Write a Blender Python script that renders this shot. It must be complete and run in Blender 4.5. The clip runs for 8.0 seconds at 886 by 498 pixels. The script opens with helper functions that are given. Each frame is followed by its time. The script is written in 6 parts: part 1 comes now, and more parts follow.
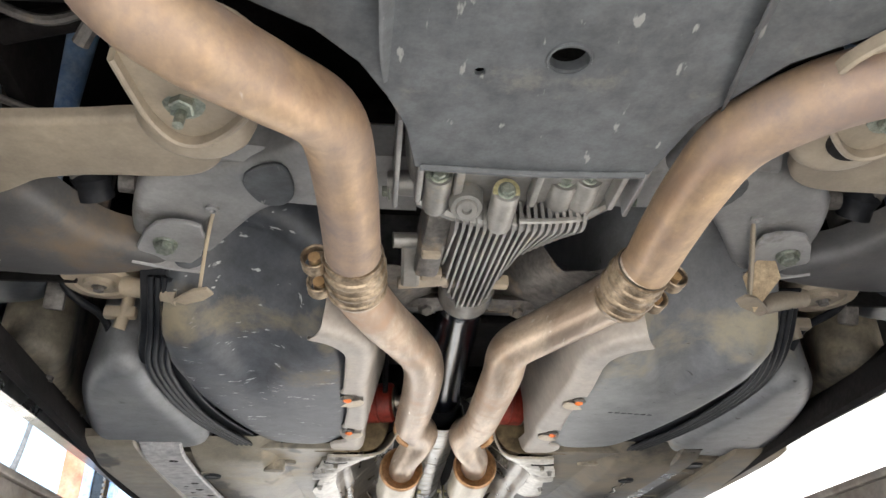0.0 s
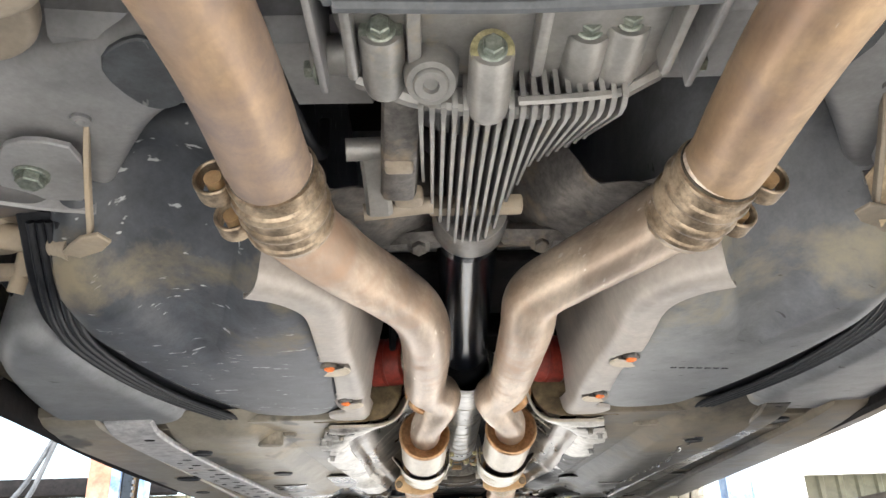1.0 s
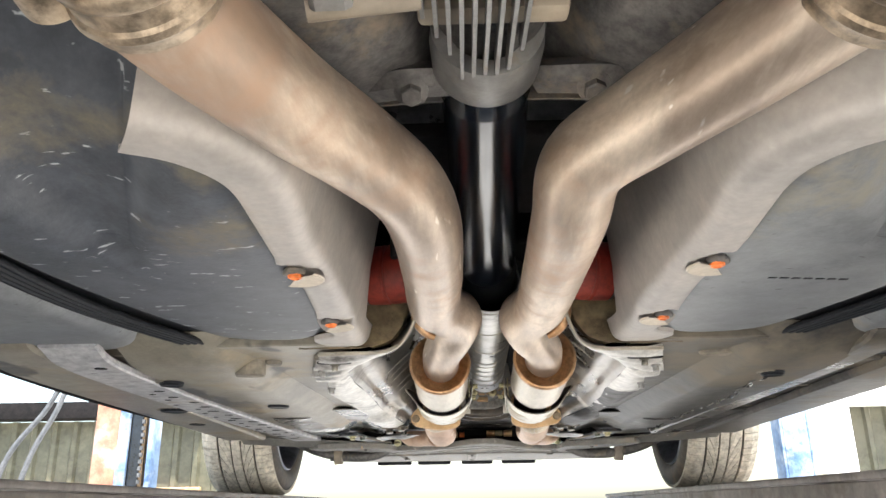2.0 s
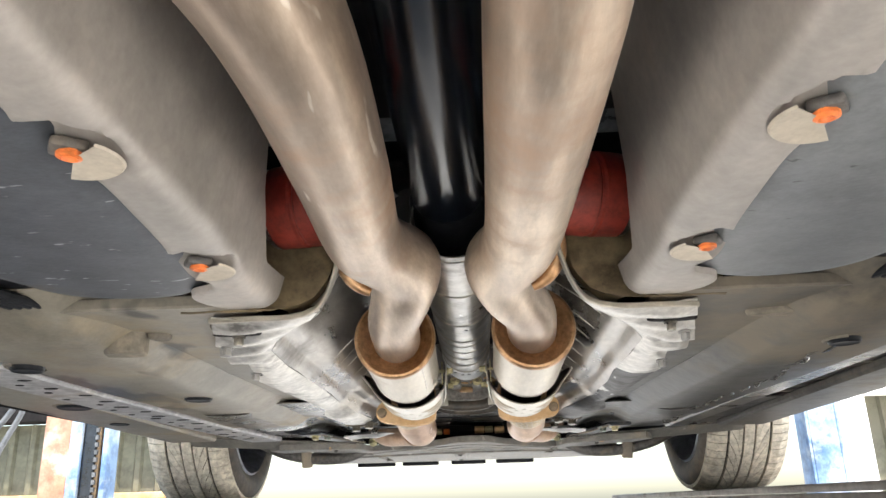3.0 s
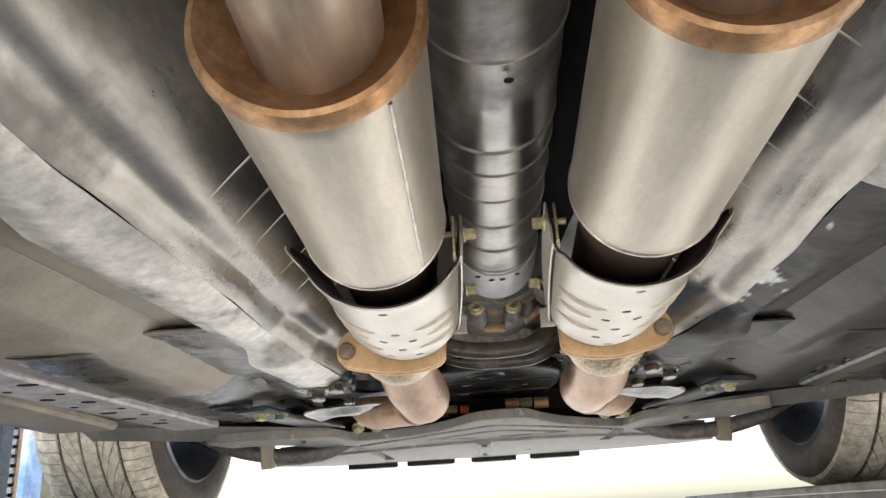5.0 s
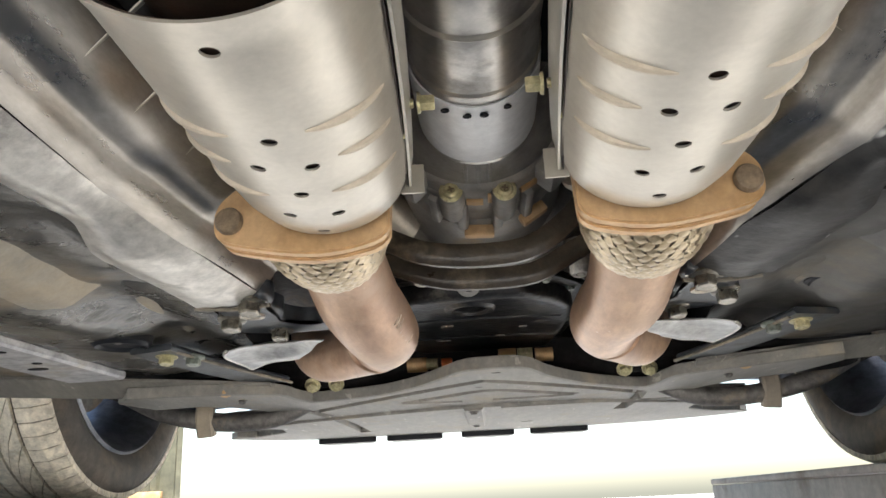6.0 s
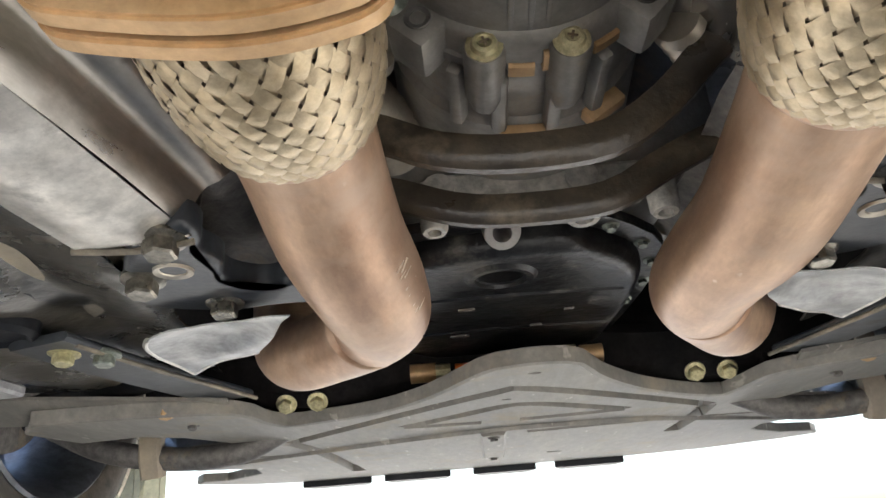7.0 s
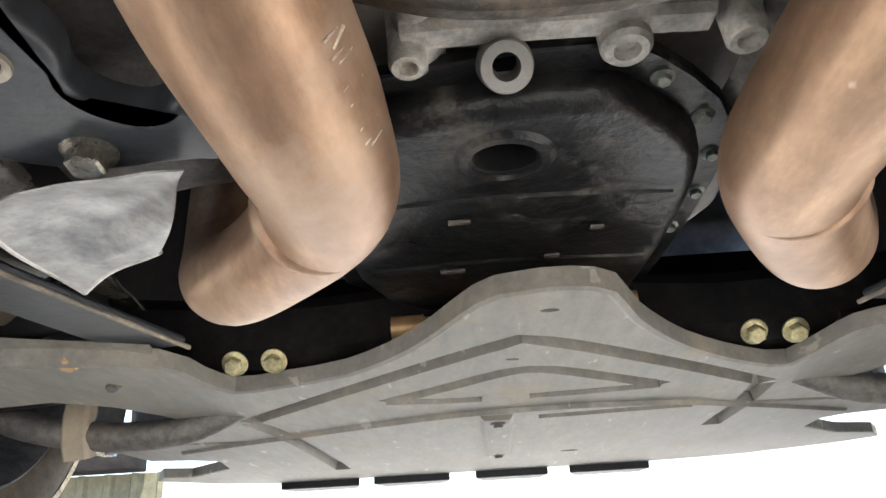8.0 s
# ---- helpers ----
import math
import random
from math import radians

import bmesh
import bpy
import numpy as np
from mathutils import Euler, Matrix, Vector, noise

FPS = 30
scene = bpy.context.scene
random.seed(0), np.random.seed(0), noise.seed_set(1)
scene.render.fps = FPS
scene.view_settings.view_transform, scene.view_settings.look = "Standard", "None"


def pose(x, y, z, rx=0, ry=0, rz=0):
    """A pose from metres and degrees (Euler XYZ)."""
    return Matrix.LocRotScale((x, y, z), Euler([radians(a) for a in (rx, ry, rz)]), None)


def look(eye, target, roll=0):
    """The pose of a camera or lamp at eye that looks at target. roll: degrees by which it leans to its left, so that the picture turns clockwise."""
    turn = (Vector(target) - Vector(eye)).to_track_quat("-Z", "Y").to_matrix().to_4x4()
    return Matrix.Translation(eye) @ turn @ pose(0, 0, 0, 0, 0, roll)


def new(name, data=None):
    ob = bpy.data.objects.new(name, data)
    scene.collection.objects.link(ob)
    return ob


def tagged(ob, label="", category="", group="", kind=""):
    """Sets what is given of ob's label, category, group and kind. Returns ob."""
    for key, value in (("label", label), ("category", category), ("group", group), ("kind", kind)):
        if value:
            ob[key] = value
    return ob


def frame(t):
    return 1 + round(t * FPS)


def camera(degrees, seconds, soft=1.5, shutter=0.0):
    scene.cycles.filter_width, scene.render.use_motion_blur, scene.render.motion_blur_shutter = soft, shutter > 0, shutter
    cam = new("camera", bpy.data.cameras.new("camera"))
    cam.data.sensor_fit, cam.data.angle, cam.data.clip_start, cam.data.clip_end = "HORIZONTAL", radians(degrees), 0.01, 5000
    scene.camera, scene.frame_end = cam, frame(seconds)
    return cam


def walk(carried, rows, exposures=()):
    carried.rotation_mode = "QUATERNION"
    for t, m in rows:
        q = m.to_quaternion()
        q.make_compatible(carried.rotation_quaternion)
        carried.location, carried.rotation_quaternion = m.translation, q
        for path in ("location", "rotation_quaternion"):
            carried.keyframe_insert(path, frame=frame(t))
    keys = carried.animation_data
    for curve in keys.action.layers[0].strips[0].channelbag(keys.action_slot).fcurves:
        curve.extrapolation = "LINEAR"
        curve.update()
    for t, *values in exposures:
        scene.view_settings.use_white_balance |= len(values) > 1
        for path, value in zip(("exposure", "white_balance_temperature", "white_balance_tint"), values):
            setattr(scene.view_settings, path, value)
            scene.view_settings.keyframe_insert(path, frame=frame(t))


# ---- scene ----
cam = camera(59.4, 8.0)
PATH = [
    (0, (-0.16, 0.765, 1.335), (0.011, 2.52, 2.278), -0.6),
    (0.5, (-0.158, 0.926, 1.404), (-0.046, 2.713, 2.294), -2.3),
    (1, (-0.064, 1.06, 1.466), (-0.025, 2.894, 2.264), -1.8),
    (1.5, (-0.028, 1.181, 1.514), (-0.09, 3.064, 2.185), -0.3),
    (1.7, (-0.036, 1.252, 1.519), (-0.099, 3.144, 2.165), -0.4),
    (2.8, (-0.007, 1.643, 1.547), (-0.026, 3.545, 2.166), -2.3),
    (3, (0.014, 1.707, 1.552), (-0.038, 3.606, 2.175), -1.7),
    (3.5, (0.011, 1.871, 1.541), (-0.088, 3.771, 2.157), -0.5),
    (4, (-0.042, 2.065, 1.533), (-0.122, 3.963, 2.158), -1.4),
    (4.2, (-0.053, 2.133, 1.538), (-0.124, 4.029, 2.17), -1.8),
    (5.3, (0.011, 2.528, 1.553), (-0.067, 4.417, 2.204), -3.6),
    (5.5, (0.023, 2.592, 1.554), (-0.064, 4.486, 2.191), -3.3),
    (6, (0.005, 2.765, 1.541), (-0.082, 4.664, 2.162), -2.8),
    (6.5, (-0.03, 2.949, 1.546), (-0.101, 4.832, 2.216), -3.4),
    (7, (-0.036, 3.053, 1.548), (-0.093, 4.916, 2.273), -4.5),
    (7.5, (-0.026, 3.172, 1.551), (-0.085, 5.025, 2.301), -4.4),
    (8, (-0.029, 3.265, 1.528), (-0.116, 5.103, 2.311), -3.1),
]
walk(cam, [(t, look(eye, target, roll)) for t, eye, target, roll in PATH], exposures=[(0.0, 1.85), (1.0, 1.95), (2.0, 1.85), (3.5, 1.7), (6.0, 1.65), (7.0, 1.75), (8.0, 2.05)])

# ---------------------------------------------------------------- light
world = bpy.data.worlds.new("sky")
scene.world = world
world.use_nodes = True
wn = world.node_tree
sky = wn.nodes.new("ShaderNodeTexSky")
sky.sky_type, sky.sun_disc = "NISHITA", False
scene.view_settings.exposure = 1.85
SUN_EL, SUN_AZ = radians(64), radians(150)
sky.sun_elevation, sky.sun_rotation = SUN_EL, SUN_AZ
sky.air_density, sky.dust_density = 1.2, 2.0
wn.links.new(sky.outputs[0], wn.nodes["Background"].inputs[0])
wn.nodes["Background"].inputs[1].default_value = 0.15
sun_data = bpy.data.lights.new("sun", "SUN")
sun_data.energy, sun_data.angle, sun_data.color = 5.0, radians(0.6), (1.0, 0.95, 0.87)
sun = new("sun", sun_data)
sun_way = Vector((math.sin(SUN_AZ) * math.cos(SUN_EL), math.cos(SUN_AZ) * math.cos(SUN_EL), math.sin(SUN_EL)))
sun.matrix_world = look(sun_way * 30, (0, 0, 0))


# ---------------------------------------------------------------- materials
def material(name, base, second, scale=12.0, rough=0.6, metal=0.0, bump=0.15, fine=220.0, dust=None, dust_at=0.55, dust_scale=5.0, rough_vary=0.15, coat=0.0, streak=None, spec=0.5, mottle=0.34, scrapes=None, dust_from=None):
    """Two colours mixed by a coarse noise, a fine grain, and patches of dust or rust on top."""
    m = bpy.data.materials.new(name)
    m.use_nodes = True
    t = m.node_tree
    n, l = t.nodes, t.links
    b = n["Principled BSDF"]
    co = n.new("ShaderNodeTexCoord")
    place = co.outputs["Object"]
    if streak:
        mp = n.new("ShaderNodeMapping")
        mp.inputs["Scale"].default_value = streak
        l.new(place, mp.inputs[0])
        place = mp.outputs[0]
    big = n.new("ShaderNodeTexNoise")
    big.inputs["Scale"].default_value, big.inputs["Detail"].default_value, big.inputs["Roughness"].default_value = scale, 6, 0.62
    l.new(place, big.inputs["Vector"])
    ramp = n.new("ShaderNodeValToRGB")
    ramp.color_ramp.elements[0].position, ramp.color_ramp.elements[1].position = 0.39, 0.62
    ramp.color_ramp.elements[0].color, ramp.color_ramp.elements[1].color = (*base, 1), (*second, 1)
    l.new(big.outputs[0], ramp.inputs[0])
    small = n.new("ShaderNodeTexNoise")
    small.inputs["Scale"].default_value, small.inputs["Detail"].default_value = fine, 4
    l.new(co.outputs["Object"], small.inputs["Vector"])
    grain = n.new("ShaderNodeMixRGB")
    grain.blend_type, grain.inputs[0].default_value = "OVERLAY", 0.10 if metal > 0.3 else 0.14
    l.new(ramp.outputs[0], grain.inputs[1])
    l.new(small.outputs[0], grain.inputs[2])
    # blotches between the coarse and the fine
    mid = n.new("ShaderNodeTexNoise")
    mid.inputs["Scale"].default_value, mid.inputs["Detail"].default_value, mid.inputs["Roughness"].default_value = scale * 5.3, 7, 0.7
    l.new(place, mid.inputs["Vector"])
    blot = n.new("ShaderNodeMapRange")
    blot.inputs["From Min"].default_value, blot.inputs["From Max"].default_value = 0.36, 0.64
    blot.inputs["To Min"].default_value, blot.inputs["To Max"].default_value = 1 - mottle, 1 + mottle * 0.8
    l.new(mid.outputs[0], blot.inputs["Value"])
    scaled = n.new("ShaderNodeVectorMath")
    scaled.operation = "SCALE"
    l.new(grain.outputs[0], scaled.inputs[0])
    l.new(blot.outputs[0], scaled.inputs["Scale"])
    colour = scaled.outputs[0]
    if scrapes:
        tint, stretch, above = scrapes
        sm = n.new("ShaderNodeMapping")
        sm.inputs["Scale"].default_value = stretch
        l.new(co.outputs["Object"], sm.inputs[0])
        sn = n.new("ShaderNodeTexNoise")
        sn.inputs["Scale"].default_value, sn.inputs["Detail"].default_value = 1.0, 3
        l.new(sm.outputs[0], sn.inputs["Vector"])
        sr = n.new("ShaderNodeValToRGB")
        sr.color_ramp.elements[0].position, sr.color_ramp.elements[1].position = above, above + 0.035
        l.new(sn.outputs[0], sr.inputs[0])
        sx = n.new("ShaderNodeMixRGB")
        sx.inputs[2].default_value = (*tint, 1)
        l.new(sr.outputs[0], sx.inputs[0])
        l.new(colour, sx.inputs[1])
        colour = sx.outputs[0]
    rgh = n.new("ShaderNodeMapRange")
    rgh.inputs["To Min"].default_value, rgh.inputs["To Max"].default_value = max(0.03, rough - rough_vary), min(1, rough + rough_vary)
    l.new(big.outputs[0], rgh.inputs["Value"])
    rough_out = rgh.outputs[0]
    if dust:
        dn = n.new("ShaderNodeTexNoise")
        dn.inputs["Scale"].default_value, dn.inputs["Detail"].default_value, dn.inputs["Roughness"].default_value = dust_scale, 9, 0.68
        l.new(co.outputs["Object"], dn.inputs["Vector"])
        dust_value = dn.outputs[0]
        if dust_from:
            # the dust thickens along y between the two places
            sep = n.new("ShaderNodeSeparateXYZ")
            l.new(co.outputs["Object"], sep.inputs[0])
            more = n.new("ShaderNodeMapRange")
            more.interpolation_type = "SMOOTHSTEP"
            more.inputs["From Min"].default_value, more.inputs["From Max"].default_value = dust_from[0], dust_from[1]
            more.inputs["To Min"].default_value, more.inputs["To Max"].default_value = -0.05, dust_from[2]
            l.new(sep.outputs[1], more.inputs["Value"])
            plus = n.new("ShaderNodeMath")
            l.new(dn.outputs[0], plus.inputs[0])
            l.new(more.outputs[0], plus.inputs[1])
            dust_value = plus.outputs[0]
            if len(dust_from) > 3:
                # dust fades above this height: shade of the upper walls put into colour
                top_shade = n.new("ShaderNodeMapRange")
                top_shade.inputs["From Min"].default_value, top_shade.inputs["From Max"].default_value = dust_from[3], dust_from[3] + 0.06
                top_shade.inputs["To Min"].default_value, top_shade.inputs["To Max"].default_value = 0.0, 0.35
                l.new(sep.outputs[2], top_shade.inputs["Value"])
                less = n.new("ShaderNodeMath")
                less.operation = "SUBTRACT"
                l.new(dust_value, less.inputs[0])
                l.new(top_shade.outputs[0], less.inputs[1])
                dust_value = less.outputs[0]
        dr = n.new("ShaderNodeValToRGB")
        dr.color_ramp.elements[0].position, dr.color_ramp.elements[1].position = dust_at - 0.06, dust_at + 0.10
        l.new(dust_value, dr.inputs[0])
        mix = n.new("ShaderNodeMixRGB")
        mix.inputs[2].default_value = (*dust, 1)
        l.new(dr.outputs[0], mix.inputs[0])
        l.new(colour, mix.inputs[1])
        colour = mix.outputs[0]
        add = n.new("ShaderNodeMath")
        add.operation, add.use_clamp = "MULTIPLY_ADD", True
        add.inputs[1].default_value = 0.25
        l.new(dr.outputs[0], add.inputs[0])
        l.new(rough_out, add.inputs[2])
        rough_out = add.outputs[0]
        if metal > 0.3:
            mm = n.new("ShaderNodeMapRange")
            mm.inputs["To Min"].default_value, mm.inputs["To Max"].default_value = metal, metal * 0.35
            l.new(dr.outputs[0], mm.inputs["Value"])
            l.new(mm.outputs[0], b.inputs["Metallic"])
    l.new(colour, b.inputs["Base Color"])
    l.new(rough_out, b.inputs["Roughness"])
    if not (dust and metal > 0.3):
        b.inputs["Metallic"].default_value = metal
    b.inputs["Specular IOR Level"].default_value = spec
    b.inputs["Coat Weight"].default_value = coat
    bp = n.new("ShaderNodeBump")
    bp.inputs["Strength"].default_value, bp.inputs["Distance"].default_value = bump, 0.002
    l.new(small.outputs[0], bp.inputs["Height"])
    bp2 = n.new("ShaderNodeBump")
    bp2.inputs["Strength"].default_value, bp2.inputs["Distance"].default_value = bump, 0.004
    l.new(big.outputs[0], bp2.inputs["Height"])
    l.new(bp.outputs[0], bp2.inputs["Normal"])
    l.new(bp2.outputs[0], b.inputs["Normal"])
    return m


PIPE = material("dull_exhaust_steel", (0.335, 0.258, 0.195), (0.60, 0.492, 0.380), 4.5, 0.38, 0.6, 0.04, 160, (0.38, 0.245, 0.160), 0.57, 5, streak=(4, 0.7, 4), mottle=0.14, scrapes=((0.70, 0.64, 0.56), (60, 8, 60), 0.69))
PIPE_REAR = material("heat_tinted_steel", (0.300, 0.198, 0.132), (0.545, 0.380, 0.228), 4, 0.40, 0.5, 0.04, 160, (0.215, 0.165, 0.145), 0.53, 3.5, streak=(3, 0.9, 3), mottle=0.10, scrapes=((0.62, 0.52, 0.42), (70, 14, 70), 0.74))
PIPE_END = material("bare_exhaust_steel", (0.46, 0.42, 0.37), (0.58, 0.53, 0.46), 11, 0.36, 0.8, 0.05, 160, (0.36, 0.25, 0.17), 0.68, 8)
PIPE_FRONT = material("browned_exhaust_steel", (0.325, 0.195, 0.122), (0.515, 0.345, 0.220), 7, 0.42, 0.6, 0.06, 180, (0.46, 0.34, 0.25), 0.57, 6, streak=(3, 0.8, 3), mottle=0.14, scrapes=((0.60, 0.46, 0.34), (60, 30, 60), 0.74))
COPPER = material("copper_tinted_ring", (0.34, 0.185, 0.085), (0.50, 0.31, 0.17), 22, 0.38, 0.7, 0.08, mottle=0.3)
STEEL = material("brushed_stainless", (0.450, 0.410, 0.341), (0.545, 0.497, 0.414), 5, 0.42, 0.9, 0.03, 260, (0.40, 0.32, 0.24), 0.66, 7, streak=(4, 0.8, 4), mottle=0.10)
SHIELD = material("aluminised_shield", (0.470, 0.439, 0.378), (0.550, 0.516, 0.446), 4, 0.36, 0.6, 0.03, 240, (0.48, 0.41, 0.32), 0.68, 6, mottle=0.08)
ALU = material("aluminium_sheet", (0.205, 0.192, 0.172), (0.355, 0.332, 0.30), 5, 0.30, 0.9, 0.03, 150, (0.14, 0.125, 0.11), 0.64, 7, streak=(1.5, 1, 5), mottle=0.14)
WAXED = material("black_waxed_aluminium", (0.016, 0.016, 0.016), (0.035, 0.034, 0.032), 14, 0.45, 0.0, 0.4, 60, (0.05, 0.046, 0.04), 0.6, 12, spec=0.3, scrapes=((0.66, 0.66, 0.64), (30, 10, 30), 0.60))
GEARCASE = material("grey_gearbox_casting", (0.205, 0.194, 0.176), (0.31, 0.292, 0.262), 10, 0.42, 0.35, 0.2, 300, (0.34, 0.26, 0.165), 0.62, 14, mottle=0.16)
ALU_WORN = material("crumpled_aluminium", (0.44, 0.42, 0.38), (0.64, 0.615, 0.565), 14, 0.36, 0.5, 0.10, 60, (0.11, 0.10, 0.09), 0.60, 12, mottle=0.22)
GREY_SHEET = material("dusty_grey_sheet", (0.325, 0.298, 0.268), (0.415, 0.375, 0.333), 5, 0.5, 0.3, 0.04, 150, (0.50, 0.43, 0.34), 0.66, 5, mottle=0.10)
CAST = material("cast_aluminium", (0.235, 0.228, 0.216), (0.325, 0.312, 0.290), 9, 0.45, 0.45, 0.15, 320, (0.38, 0.31, 0.215), 0.64, 11, mottle=0.14)
CAST_DIRTY = material("grimy_cast_aluminium", (0.112, 0.105, 0.098), (0.175, 0.161, 0.147), 16, 0.55, 0.4, 0.25, 320, (0.288, 0.224, 0.152), 0.62, 12)
# real tan dust below; its height limit puts upper wall shade into the colour
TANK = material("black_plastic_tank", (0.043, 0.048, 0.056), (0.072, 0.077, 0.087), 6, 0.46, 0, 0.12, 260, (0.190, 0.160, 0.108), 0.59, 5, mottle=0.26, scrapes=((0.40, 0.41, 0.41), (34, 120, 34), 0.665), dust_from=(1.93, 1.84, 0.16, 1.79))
# lighter copy of the tank plastic: stronger light put into the base colour
TANK_LIT_DUSTY = material("lit_dusty_plastic_tank", (0.138, 0.142, 0.150), (0.190, 0.194, 0.196), 5, 0.46, 0, 0.12, 260, (0.29, 0.255, 0.185), 0.59, 5, mottle=0.20, scrapes=((0.05, 0.05, 0.05), (38, 90, 38), 0.69), dust_from=(2.0, 1.86, 0.15, 1.81))
FRONT_FLOOR = material("oily_underbody", (0.022, 0.021, 0.018), (0.068, 0.061, 0.048), 7, 0.27, 0, 0.5, 60, (0.20, 0.155, 0.10), 0.61, 5, mottle=0.4, scrapes=((0.010, 0.010, 0.009), (14, 7, 14), 0.57))
COVER = material("grey_plastic_cover", (0.065, 0.070, 0.075), (0.091, 0.096, 0.101), 7, 0.5, 0, 0.1, 260, (0.188, 0.175, 0.150), 0.66, 9, mottle=0.3, scrapes=((0.22, 0.22, 0.21), (70, 22, 40), 0.68))
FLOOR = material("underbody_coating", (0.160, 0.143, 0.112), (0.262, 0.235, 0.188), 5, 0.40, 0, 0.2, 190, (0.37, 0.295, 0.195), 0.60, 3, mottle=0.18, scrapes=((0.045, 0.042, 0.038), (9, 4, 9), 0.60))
FLOOR_WET = material("waxed_underbody", (0.050, 0.048, 0.044), (0.112, 0.105, 0.090), 6, 0.28, 0, 0.35, 70, (0.195, 0.160, 0.112), 0.60, 5, mottle=0.32)
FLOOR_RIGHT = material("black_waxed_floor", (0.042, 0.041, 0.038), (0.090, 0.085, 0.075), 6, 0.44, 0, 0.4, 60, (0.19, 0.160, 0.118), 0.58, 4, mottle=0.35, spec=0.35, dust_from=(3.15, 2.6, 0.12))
SEALANT = material("olive_sealant", (0.085, 0.062, 0.034), (0.195, 0.145, 0.078), 12, 0.55, 0, 0.5, 120, (0.26, 0.20, 0.11), 0.58, 14)
RAIL = material("grey_painted_rail", (0.36, 0.36, 0.365), (0.45, 0.44, 0.435), 8, 0.5, 0.1, 0.1, 200, (0.33, 0.28, 0.20), 0.64, 9)
ARM = material("dusty_cast_arm", (0.215, 0.180, 0.140), (0.36, 0.30, 0.225), 4, 0.55, 0.1, 0.15, 240, (0.40, 0.32, 0.22), 0.60, 4, mottle=0.12)
ARM_GREY = material("grey_cast_arm", (0.062, 0.062, 0.065), (0.110, 0.105, 0.102), 4, 0.5, 0.15, 0.12, 240, (0.20, 0.145, 0.095), 0.60, 4, mottle=0.12)
SUBFRAME = material("dusty_grey_subframe", (0.225, 0.222, 0.222), (0.320, 0.315, 0.310), 5, 0.5, 0.1, 0.1, 220, (0.12, 0.105, 0.085), 0.64, 9, mottle=0.14)
BLACK = material("black_steel", (0.009, 0.010, 0.012), (0.016, 0.017, 0.020), 12, 0.45, 0.1, 0.15, 200, (0.060, 0.050, 0.035), 0.68, 10, spec=0.2)
# dark iron; near black also puts the shade of cavities into the colour
DARK = material("dark_iron_and_shade", (0.008, 0.008, 0.008), (0.016, 0.014, 0.014), 14, 0.7, 0.0, 0.2, 180, spec=0.1)
TRAY_EDGE = material("tan_dusted_edge", (0.135, 0.120, 0.096), (0.25, 0.212, 0.155), 12, 0.65, 0, 0.2, 200)
WAX = material("glossy_seam_wax", (0.055, 0.053, 0.048), (0.12, 0.115, 0.10), 30, 0.16, 0, 0.6, 45, (0.02, 0.02, 0.02), 0.6, 30)
# rusty brown, darkened further by the shield's inner shade
SCORCHED_SHADED = material("scorched_shaded_steel", (0.030, 0.019, 0.014), (0.060, 0.038, 0.028), 12, 0.5, 0.2, 0.1, 150, (0.11, 0.06, 0.035), 0.62, 12)
RUST = material("dull_brown_steel", (0.17, 0.125, 0.08), (0.25, 0.185, 0.12), 30, 0.55, 0.3, 0.2)
MARK = material("pale_stamped_steel", (0.66, 0.56, 0.46), (0.74, 0.64, 0.53), 40, 0.4, 0.5, 0.05)
TAN_TAPE = material("tan_paper_tape", (0.36, 0.27, 0.17), (0.44, 0.34, 0.22), 20, 0.7, 0, 0.05)
OILPAN = material("black_oil_pan", (0.008, 0.008, 0.009), (0.020, 0.020, 0.020), 24, 0.34, 0.1, 0.7, 70, (0.115, 0.105, 0.088), 0.60, 20, mottle=0.4, spec=0.4)
BAR = material("brown_dusty_bar", (0.032, 0.025, 0.018), (0.066, 0.052, 0.035), 14, 0.34, 0, 0.4, 150, (0.15, 0.118, 0.078), 0.60, 16)
# near white: ground reflection of the aluminium put into the base colour
PALE_SHEEN = material("reflection_white_aluminium", (0.72, 0.73, 0.735), (0.82, 0.83, 0.83), 14, 0.38, 0.1, 0.08, mottle=0.1)
# cream that puts lit faces and highlights into the colour
CREAM_LIT = material("cream_lit_sheet", (0.46, 0.40, 0.312), (0.55, 0.48, 0.38), 18, 0.6, 0.1, 0.05, mottle=0.1)
SATIN = material("satin_black_bracket", (0.026, 0.030, 0.035), (0.042, 0.047, 0.053), 10, 0.4, 0.1, 0.12, 200, (0.085, 0.070, 0.050), 0.64, 12, spec=0.5)
SHAFT = material("gloss_black_shaft", (0.010, 0.014, 0.021), (0.016, 0.021, 0.031), 6, 0.2, 0, 0.03, 200, None)
RED = material("red_bushing", (0.215, 0.023, 0.014), (0.286, 0.039, 0.023), 12, 0.5, 0, 0.06, 220, (0.180, 0.060, 0.036), 0.68, 14)
ORANGE = material("orange_clip", (0.75, 0.16, 0.03), (0.85, 0.22, 0.05), 20, 0.4)
BOLT = material("zinc_bolt", (0.208, 0.232, 0.200), (0.288, 0.304, 0.256), 40, 0.4, 0.6, 0.1)
BOLT_GOLD = material("yellow_zinc_bolt", (0.44, 0.40, 0.22), (0.56, 0.50, 0.30), 40, 0.4, 0.5, 0.1)
BOLT_TAN = material("rusty_tan_steel", (0.44, 0.275, 0.130), (0.60, 0.40, 0.215), 18, 0.45, 0.45, 0.1, mottle=0.12)
BOLT_PALE = material("pale_zinc_bolt", (0.15, 0.14, 0.115), (0.26, 0.24, 0.20), 40, 0.30, 0.8, 0.1)
